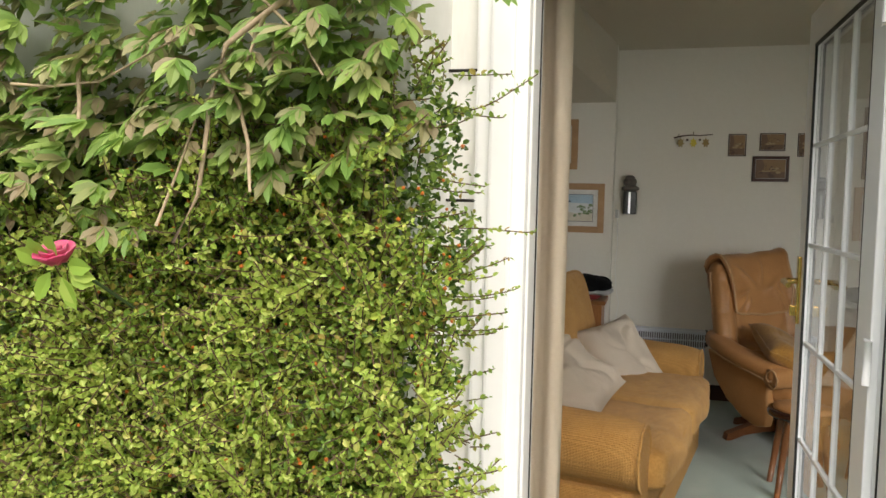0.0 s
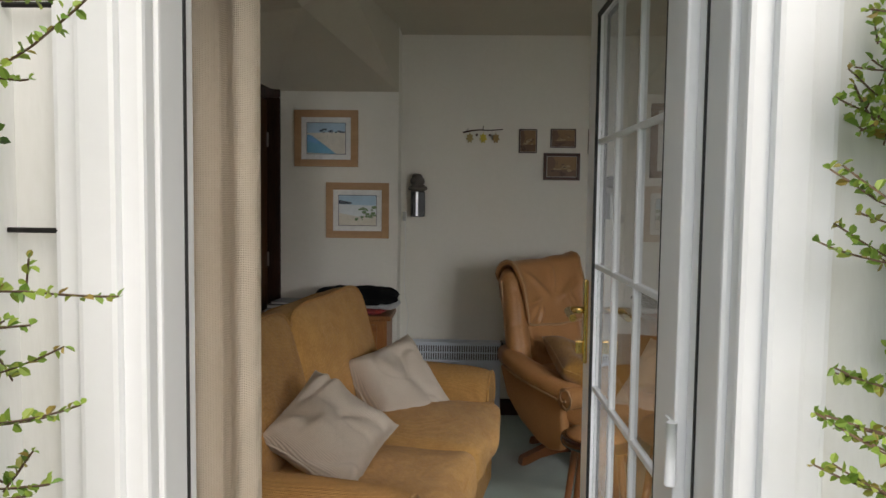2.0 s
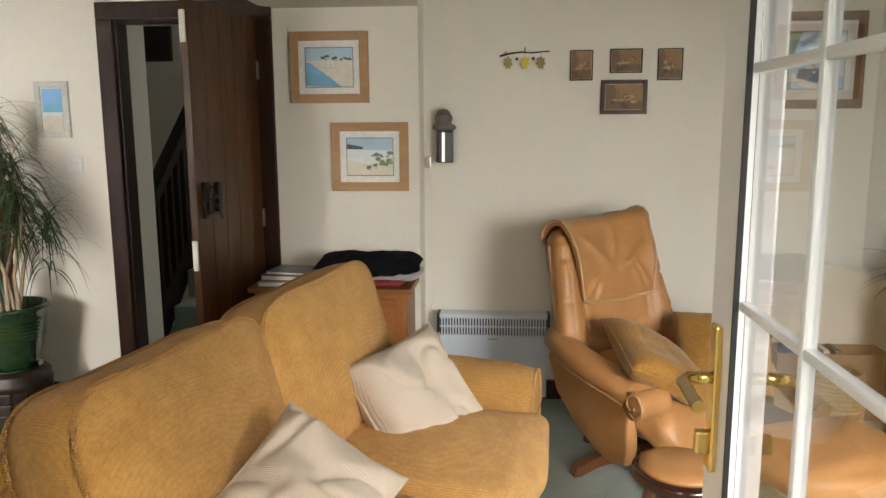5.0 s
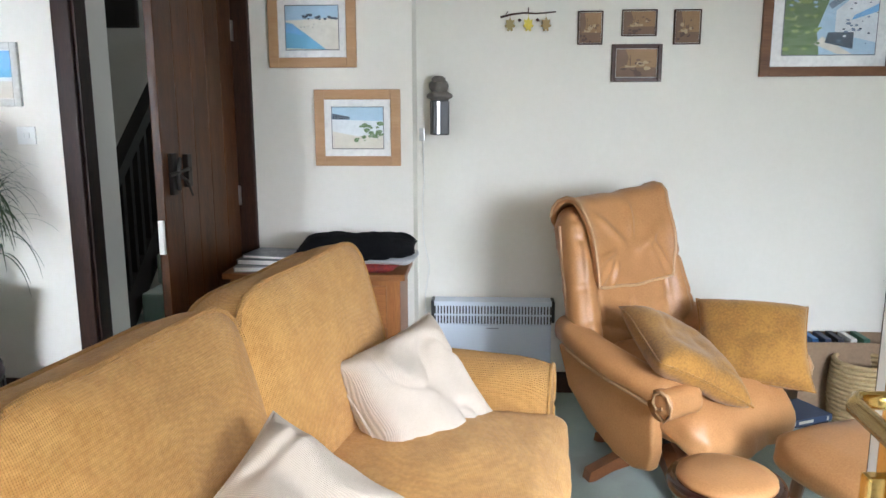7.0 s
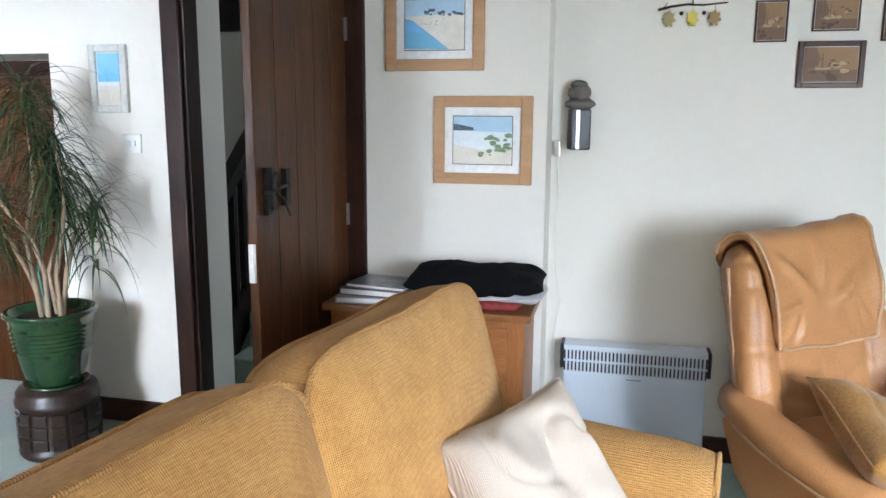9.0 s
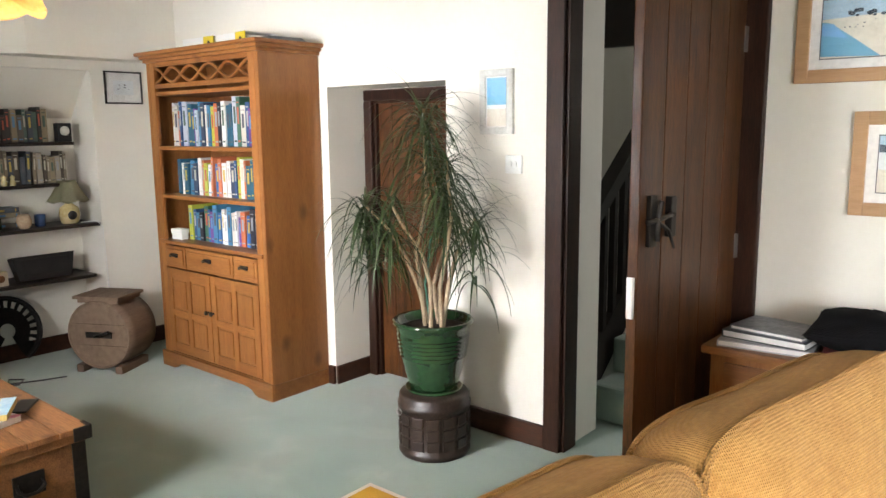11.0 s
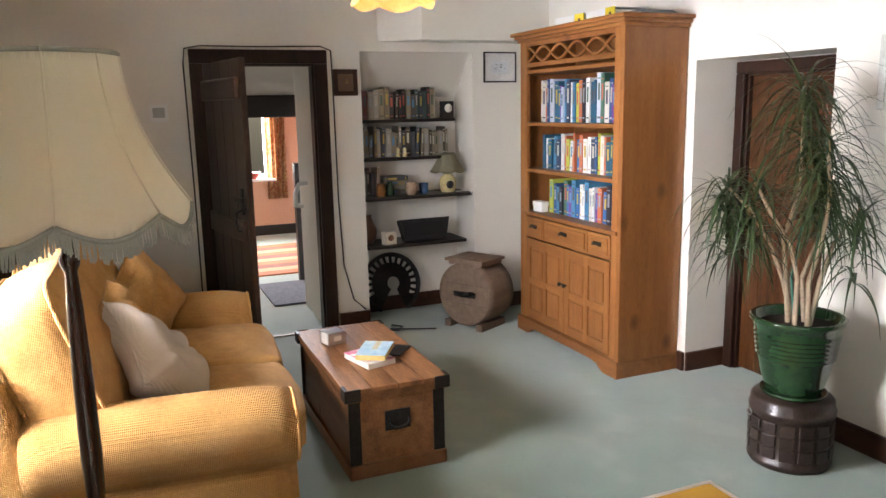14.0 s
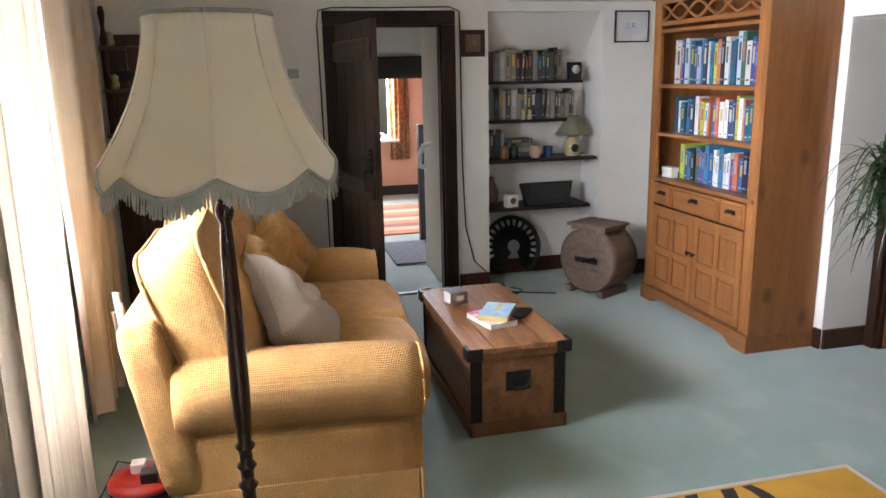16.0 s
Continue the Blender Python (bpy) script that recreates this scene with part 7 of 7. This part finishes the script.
# ---- passage and far room ----
rail = thing("grab_rail", "white grab rail on the passage wall", "grab rail", pose(-5.25, 4.09, 0))
bm = bmesh.new()
tube(bm, [(0.10, 0, 0.98), (0.09, -0.06, 0.97), (0.0, -0.07, 0.90), (-0.07, -0.06, 0.80), (-0.08, 0, 0.79)], 0.019, 10)
part("bar", bm, M_WHITE, rail)
mt_rug = thing("rug", "grey fringed rug in the passage", "rug", pose(-6.2, 3.85, 0))
bm = boxes((-0.05, 0.75, 0.0, 0.45, 0.0, 0.014), bev=0.003)
part("weave", bm, mat("grey_wool", (0.16, 0.17, 0.20), (0.09, 0.10, 0.12), 0.95, scale=30, fine=200, bump=1.0), mt_rug)
strug = thing("rug", "orange and brown striped rug in the far room", "rug", pose(-8.2, 3.7, 0))
for k in range(10):
    bm = boxes((0.16 * k, 0.16 * k + 0.155, 0, 1.3, 0, 0.012))
    part("stripe", bm, mat("rug_stripe", ((0.45, 0.16, 0.06), (0.25, 0.10, 0.06), (0.55, 0.32, 0.16))[k % 3], None, 0.95), strug)
M_FLORAL = cloth("floral_curtain", (0.66, 0.44, 0.22), (0.42, 0.13, 0.04), 500, trans=0.3, patch=26.0, mix=0.8)
fc = curtain("curtain", 0, 0.24, 0, 0.45, 1.62, 4, 0.03, "orange floral curtain beside the far window", M_FLORAL, 9.0)
fc.matrix_basis = pose(-8.93, 4.44, 0, 0, 0, 90)
fw = thing("window_3", "bright window of the far room", "window", pose(0, 0, 0), kind="structure")
bm = boxes((-9.12, -9.08, 4.0, 4.04, 0.70, 1.70), (-9.12, -9.08, 4.46, 4.5, 0.70, 1.70), (-9.12, -9.08, 4.23, 4.26, 0.70, 1.70), (-9.12, -9.08, 4.04, 4.46, 0.70, 0.74), (-9.12, -9.08, 4.04, 4.46, 1.66, 1.70))
part("window_frame", bm, M_WHITE, fw)
bm = boxes((-9.0, -8.88, 3.95, 4.55, 0.67, 0.70), bev=0.004)
part("window_sill", bm, M_WHITE, fw)
ornament("bowl", "red bowl on the far window sill", "bowl", pose(-8.94, 4.3, 0.70), [(0.03, 0), (0.06, 0.04), (0.075, 0.08), (0.07, 0.08), (0.0, 0.02)], mat("red_glaze", (0.35, 0.05, 0.03), None, 0.3))
fcab = thing("cabinet", "tall pale cabinet with a dark post beside it", "cabinet", pose(-7.6, 4.95, 0))
bm = boxes((-0.5, 0.2, -0.10, 0.5, 0, 1.25), bev=0.01)
part("body", bm, M_WHITE, fcab)
bm = boxes((1.26, 1.34, -0.72, -0.66, 0, 1.05), bev=0.004)
part("post", bm, M_BLACK, fcab, "black upright post")


# ---- outdoors: shrubs and climber on the house wall ----
def leaf_paint(name, colours, rough=0.4, trans=0.35):
    m = mat(name, colours[0], None, rough, bump=0.08, trans=trans)
    n, l = m.node_tree.nodes, m.node_tree.links
    geo, ramp = n.new("ShaderNodeNewGeometry"), n.new("ShaderNodeValToRGB")
    e = ramp.color_ramp.elements
    while len(e) < len(colours):
        e.new(0.5)
    for i, c in enumerate(colours):
        e[i].position, e[i].color = i / (len(colours) - 1), (*c, 1)
    l.new(geo.outputs["Random Per Island"], ramp.inputs[0])
    l.new(ramp.outputs[0], n["Principled BSDF"].inputs["Base Color"])
    tr = next(x for x in n if x.type == "BSDF_TRANSLUCENT")
    l.new(ramp.outputs[0], tr.inputs[0])
    return m


M_LEAF = leaf_paint("small_leaf", [(0.25, 0.38, 0.06), (0.14, 0.26, 0.04), (0.33, 0.45, 0.07), (0.18, 0.30, 0.05), (0.42, 0.49, 0.09), (0.22, 0.34, 0.055), (0.36, 0.25, 0.06)])
M_LEAFTIP = leaf_paint("young_leaf", [(0.43, 0.53, 0.10), (0.32, 0.47, 0.08), (0.50, 0.58, 0.14), (0.38, 0.51, 0.09), (0.56, 0.54, 0.16)])
# inner leaves: darker greens carry the shade inside the shrub
M_LEAFSHADED = leaf_paint("shaded_leaf", [(0.08, 0.15, 0.03), (0.05, 0.10, 0.02), (0.13, 0.22, 0.035), (0.20, 0.29, 0.045)])
M_VINE = leaf_paint("vine_leaf", [(0.25, 0.40, 0.09), (0.15, 0.28, 0.055), (0.33, 0.46, 0.11), (0.20, 0.33, 0.07), (0.36, 0.34, 0.17), (0.30, 0.23, 0.14), (0.28, 0.44, 0.08)], 0.5)
M_TWIG = mat("twig_bark", (0.16, 0.10, 0.06), (0.09, 0.055, 0.035), 0.85, scale=20, fine=120, bump=0.6)
M_VINESTEM = mat("vine_bark", (0.44, 0.35, 0.23), (0.30, 0.22, 0.14), 0.8, scale=20, fine=120, bump=0.5)
M_BERRY = mat("orange_berry", (0.55, 0.16, 0.03), None, 0.35)
M_PETAL = mat("rose_petal", (0.70, 0.05, 0.20), (0.62, 0.18, 0.25), 0.6, trans=0.3)


class Leaves:
    """Collects many small leaves in plain lists, for one mesh."""
    def __init__(self):
        self.v, self.f = [], []

    def add(self, p, d, up, length, width, fold=0.25):
        d = d.normalized()
        side = d.cross(up)
        side = side.normalized() if side.length > 1e-3 else Vector((1, 0, 0))
        nrm = side.cross(d)
        k = len(self.v)
        mid = p + d * length * 0.5
        for q in (p, mid * 1.0 - d * length * 0.18 + side * width * 0.42 + nrm * width * fold, mid + d * length * 0.2 + side * width * 0.40 + nrm * width * fold, p + d * length,
                  mid + d * length * 0.2 - side * width * 0.40 + nrm * width * fold, mid - d * length * 0.18 - side * width * 0.42 + nrm * width * fold):
            self.v.append(tuple(q))
        self.f += [(k, k + 1, k + 2, k + 3), (k, k + 3, k + 4, k + 5)]

    def mesh(self, name, material, parent, label=""):
        me = bpy.data.meshes.new(name)
        me.from_pydata(self.v, [], self.f)
        me.materials.append(material)
        ob = new(name, me)
        ob.parent = parent
        return tagged(ob, label, kind="stuff")


def rand_dir(rng):
    return Vector((rng.gauss(0, 1), rng.gauss(0, 1), rng.gauss(0, 1))).normalized()


def sprig(leaves, twigs, rng, start, d, length, leaf, gap, thick=0.0016, curl=0.5):
    """A twig with paired small round leaves along it."""
    p, pts, n = start.copy(), [start.copy()], max(4, int(length / gap))
    for k in range(n):
        d = (d + rand_dir(rng) * 0.10 * curl + Vector((0, 0, 0.02))).normalized()
        p = p + d * gap
        pts.append(p.copy())
        for _ in range(2):
            out = (rand_dir(rng) + d * 0.5).normalized()
            s = leaf * rng.uniform(0.6, 1.15) * (1 - 0.4 * k / n)
            leaves.add(p, out, rand_dir(rng) + Vector((0, -0.6, 0.8)), s, s * 0.72)
    if thick:
        step = pts[::3] + [pts[-1]]
        for a, b in zip(step, step[1:]):
            if (b - a).length > 1e-4:
                twigs.append((a, b, thick))


def twig_mesh(name, twigs, material, parent):
    v, f = [], []
    for a, b, r in twigs:
        d = (b - a).normalized()
        s = d.cross(Vector((0.3, 0.2, 1))).normalized()
        u = s.cross(d)
        k = len(v)
        for p, rr in ((a, r), (b, r * 0.8)):
            for i in range(3):
                v.append(tuple(p + rr * (math.cos(i * 2.094) * s + math.sin(i * 2.094) * u)))
        f += [(k, k + 1, k + 4, k + 3), (k + 1, k + 2, k + 5, k + 4), (k + 2, k, k + 3, k + 5)]
    me = bpy.data.meshes.new(name)
    me.from_pydata(v, [], f)
    me.materials.append(material)
    ob = new(name, me)
    ob.parent = parent
    return tagged(ob, kind="stuff")


rng = random.Random(77)


def front(x, z):
    """How far the left shrub stands out from the wall."""
    swell = 0.07 * noise.noise(Vector((x * 3.2, z * 3.2, 1))) + 0.075 * noise.noise(Vector((x * 8, z * 8, 4))) + 0.03 * noise.noise(Vector((x * 19, z * 19, 6)))
    return 1.47 + swell - 0.05 * max(0, 1.3 - z) + 0.55 * max(0, x + 0.02) ** 1.0 + 0.25 * max(0, z - 1.45)


shrub = thing("wall_shrub", "dense small-leaved evergreen shrub against the white wall", "shrub", pose(0, 0, 0))
lv, tip, dk, tw = Leaves(), Leaves(), Leaves(), []
for k in range(5900):
    x, z = rng.uniform(-1.25, 0.11), rng.uniform(0.45, 1.62)
    if x > 0.02 + 0.09 * max(0.0, min(1.0, (1.34 - z) / 0.12)):
        continue
    edge = max(1.36, 1.60 - 0.45 * max(0, -x - 0.05)) + 0.10 * noise.noise(Vector((x * 4, 0, 2)))
    if z > edge:
        continue
    y = front(x, z) + rng.uniform(0.0, 0.07)
    d = (Vector((rng.gauss(0.05, 0.6), -0.5 + rng.gauss(0, 0.45), rng.gauss(0.25, 0.6)))).normalized()
    if noise.noise(Vector((x * 9, z * 9, 12))) < -0.22 and rng.random() < 0.45:
        continue
    young = noise.noise(Vector((x * 6, z * 6, 20))) + 0.35 * (1.35 - z) + rng.uniform(-0.3, 0.3) > 0.14
    sprig(tip if young else lv, tw, rng, Vector((x, y + (0.0 if young else 0.03), z)), d, rng.uniform(0.06, 0.15) * (1.25 if young else 1.0), 0.0195, 0.0122)
# leaves behind the front, coloured dark as the shrub's inner shade
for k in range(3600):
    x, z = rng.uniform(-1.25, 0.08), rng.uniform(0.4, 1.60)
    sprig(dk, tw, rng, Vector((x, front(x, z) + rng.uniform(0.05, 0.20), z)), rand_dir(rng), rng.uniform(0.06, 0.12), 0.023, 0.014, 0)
# long sprays that reach out past the edge over the wall
for z, y, ln in ((1.64, 1.74, 0.14), (1.60, 1.72, 0.20), (1.57, 1.68, 0.16), (1.50, 1.62, 0.10), (1.45, 1.60, 0.13), (1.42, 1.58, 0.12), (1.36, 1.62, 0.10), (1.33, 1.72, 0.17), (1.31, 1.70, 0.16), (1.29, 1.68, 0.17), (1.26, 1.70, 0.16), (1.24, 1.74, 0.14), (1.20, 1.70, 0.19), (1.18, 1.68, 0.20), (1.14, 1.70, 0.17), (1.10, 1.68, 0.16), (1.05, 1.70, 0.16), (1.0, 1.68, 0.15), (0.92, 1.66, 0.14), (0.84, 1.66, 0.14)):
    for _ in range(1):
        sprig(lv, tw, rng, Vector((0.05 + rng.uniform(-0.03, 0.02), y + rng.uniform(-0.04, 0.04), z + rng.uniform(-0.03, 0.03))), Vector((1, rng.uniform(-0.25, 0.2), rng.uniform(-0.25, 0.35))), ln * rng.uniform(0.7, 1.15), 0.019, 0.0125, curl=0.8)
for k in range(260):
    z = rng.uniform(0.5, 1.72)
    x = rng.uniform(-0.05, 0.03 if z > 1.33 else 0.11)
    sprig(lv, tw, rng, Vector((x, rng.uniform(1.62, 1.84), z)), Vector((rng.gauss(0.2, 0.5), -0.4, rng.gauss(0.3, 0.5))), rng.uniform(0.04, 0.09), 0.018, 0.0115)
lv.mesh("foliage", M_LEAF, shrub), tip.mesh("young_foliage", M_LEAFTIP, shrub, "bright yellow-green young shoots"), dk.mesh("inner_foliage", M_LEAFSHADED, shrub, "inner leaves coloured darker for the shade inside the shrub"), twig_mesh("twigs", tw, M_TWIG, shrub)
for x in (-0.9, -0.5, -0.1):
    bm = bmesh.new()
    tube(bm, [(x, 1.62, -0.16), (x + 0.03, 1.60, 0.4), (x - 0.02, 1.61, 0.9), (x + 0.05, 1.60, 1.5)], 0.02, 8, 0.008)
    part("stem", bm, M_TWIG, shrub)
bm = bmesh.new()
for k in range(260):
    x, z = rng.uniform(-0.6, 0.14), rng.uniform(0.8, 1.5)
    bmesh.ops.create_icosphere(bm, subdivisions=1, radius=rng.uniform(0.003, 0.0045), matrix=Matrix.Translation((x, front(x, z) - 0.01 + rng.uniform(0, 0.05), z)))
tagged(part("berries", bm, M_BERRY, shrub, "small orange berries"), kind="stuff")

shrub2 = thing("wall_shrub", "loose small-leaved shrub beside the garden door", "shrub", pose(0, 0, 0))
lv, tw = Leaves(), []
for k in range(1500):
    z = rng.uniform(0.3, 1.95)
    x = 1.155 + 0.05 * math.sin(z * 7) + abs(rng.gauss(0.09, 0.16))
    if 0.14 < (z * 2.2) % 0.75 < 0.28 and x < 1.3:
        continue
    sprig(lv, tw, rng, Vector((x, rng.uniform(1.74, 1.93), z)), Vector((rng.gauss(-0.2, 0.6), -0.4 + rng.gauss(0, 0.4), rng.gauss(0.25, 0.5))), rng.uniform(0.05, 0.11), 0.019, 0.0115)
for z, ln, x in ((1.70, 0.10, 1.17), (1.60, 0.14, 1.16), (1.42, 0.15, 1.13), (1.37, 0.16, 1.14), (1.40, 0.13, 1.18), (1.22, 0.12, 1.14), (1.17, 0.18, 1.14), (1.14, 0.17, 1.15), (1.10, 0.16, 1.14), (1.0, 0.14, 1.16), (1.55, 0.10, 1.18)):
    for _ in range(2):
        sprig(lv, tw, rng, Vector((x, rng.uniform(1.78, 1.86), z)), Vector((-1, rng.uniform(-0.3, 0.1), rng.uniform(-0.1, 0.35))), ln * rng.uniform(0.7, 1.0), 0.020, 0.0125, curl=0.8)
lv.mesh("foliage", M_LEAF, shrub2), twig_mesh("twigs", tw, M_TWIG, shrub2)
for x in (1.28, 1.45):
    bm = bmesh.new()
    tube(bm, [(x, 1.88, -0.16), (x - 0.04, 1.87, 0.5), (x + 0.03, 1.88, 1.1), (x, 1.88, 1.9)], 0.012, 8, 0.005)
    part("stem", bm, M_TWIG, shrub2)

vine = thing("wall_climber", "climber with five-fingered leaves and pale bare stems", "climbing plant", pose(0, 0, 0))
lv = Leaves()


def hand_leaf(lv, rng, p, size):
    out = Vector((rng.gauss(0, 0.45), -0.75, rng.gauss(-0.25, 0.4))).normalized()
    up = Vector((rng.gauss(0, 0.4), -0.5, 0.8)).normalized()
    side = out.cross(up).normalized()
    for a in (-1.15, -0.6, 0.0, 0.6, 1.15):
        d = out * math.cos(a) + side * math.sin(a) + Vector((0, 0, -0.45))
        lv.add(p, d, up + rand_dir(rng) * 0.3, size * (1.0 - 0.25 * abs(a)) * rng.uniform(0.85, 1.1), size * 0.34, 0.18)


for k in range(1150):
    x = rng.uniform(-1.3, 0.05)
    z = rng.uniform(1.36 + 0.12 * noise.noise(Vector((x * 5, 3, 0))) + 0.42 * max(0, x + 0.30), 2.05)
    hand_leaf(lv, rng, Vector((x, 1.44 + 0.05 * noise.noise(Vector((x * 6, z * 6, 8))) + rng.uniform(-0.05, 0.16) + 0.35 * max(0, x), z)), rng.uniform(0.05, 0.085))
for x, z in ((0.10, 1.90), (0.14, 1.86), (0.20, 1.93), (0.16, 1.80), (0.24, 1.88)):
    hand_leaf(lv, rng, Vector((x, 1.72, z)), 0.06)
for k in range(40):
    hand_leaf(lv, rng, Vector((rng.uniform(1.16, 1.5), rng.uniform(1.76, 1.86), rng.uniform(1.55, 2.1))), rng.uniform(0.035, 0.055))
lv.mesh("foliage", M_VINE, vine)
for pts, r in (([(-0.103, 1.385, 1.736), (-0.183, 1.385, 1.686), (-0.24, 1.385, 1.648), (-0.269, 1.385, 1.56), (-0.281, 1.385, 1.476), (-0.294, 1.385, 1.395), (-0.344, 1.385, 1.312)], 0.0058),
               ([(-0.248, 1.385, 1.606), (-0.216, 1.385, 1.55), (-0.198, 1.385, 1.485), (-0.194, 1.385, 1.402)], 0.0045),
               ([(-0.539, 1.385, 1.643), (-0.537, 1.385, 1.555), (-0.543, 1.385, 1.476)], 0.005),
               ([(-0.688, 1.385, 1.593), (-0.6, 1.385, 1.586), (-0.492, 1.385, 1.593), (-0.332, 1.385, 1.665)], 0.003),
               ([(-0.168, 1.385, 1.695), (-0.204, 1.385, 1.614)], 0.004),
               ([(-0.183, 1.385, 1.731), (-0.102, 1.385, 1.656), (-0.062, 1.385, 1.593)], 0.003),
               ([(-0.378, 1.385, 1.34), (-0.333, 1.385, 1.438), (-0.299, 1.385, 1.523)], 0.003)):
    bm = bmesh.new()
    tube(bm, pts, r, 8, r * 0.6)
    part("stem", bm, M_VINESTEM, vine, "pale bare stem")

for i, z in enumerate((1.395, 1.69)):
    bm = bmesh.new()
    tube(bm, [(-1.2, 1.93, z), (0.10, 1.93, z)], 0.004, 6)
    single("trellis_wire", bm, M_IRON, "black wire stretched along the wall for the climber", "wire")

rose = thing("rose", "pink rose with pale green leaves", "rose", pose(-0.52, 1.31, 1.28, 25, 0, 0) @ Matrix.Scale(1.1, 4))
bm = bmesh.new()
for ring, (n, r, s) in enumerate(((4, 0.006, 0.016), (6, 0.012, 0.022), (7, 0.018, 0.027))):
    for k in range(n):
        a = 2 * math.pi * k / n + ring * 0.5
        soft(bm, (0, 0, 0), (s, 0.004, s * 1.2), 0.0019, 0.002, 4, m=pose(r * math.cos(a), r * math.sin(a), 0.012 - 0.003 * ring, 20 + 14 * ring, 0, math.degrees(a) + 90))
part("petals", bm, M_PETAL, rose)
lv = Leaves()
for k in range(9):
    a = rng.uniform(0, 2 * math.pi)
    lv.add(Vector((0.02 * math.cos(a), -0.005, -0.01 + 0.02 * math.sin(a))), Vector((math.cos(a) + 0.5, -0.3, math.sin(a) - 0.1)), Vector((0, -1, 0.4)), rng.uniform(0.045, 0.065), rng.uniform(0.03, 0.042), 0.12)
lv.mesh("leaves", leaf_paint("rose_leaf", [(0.42, 0.60, 0.10), (0.32, 0.52, 0.08), (0.50, 0.64, 0.14)], 0.5, 0.4), rose)
bm = bmesh.new()
tube(bm, [(0.0, 0, 0), (0.03, 0.03, -0.06), (0.08, 0.1, -0.2), (0.09, 0.16, -0.45)], 0.003, 6)
part("stem", bm, M_PALM, rose)
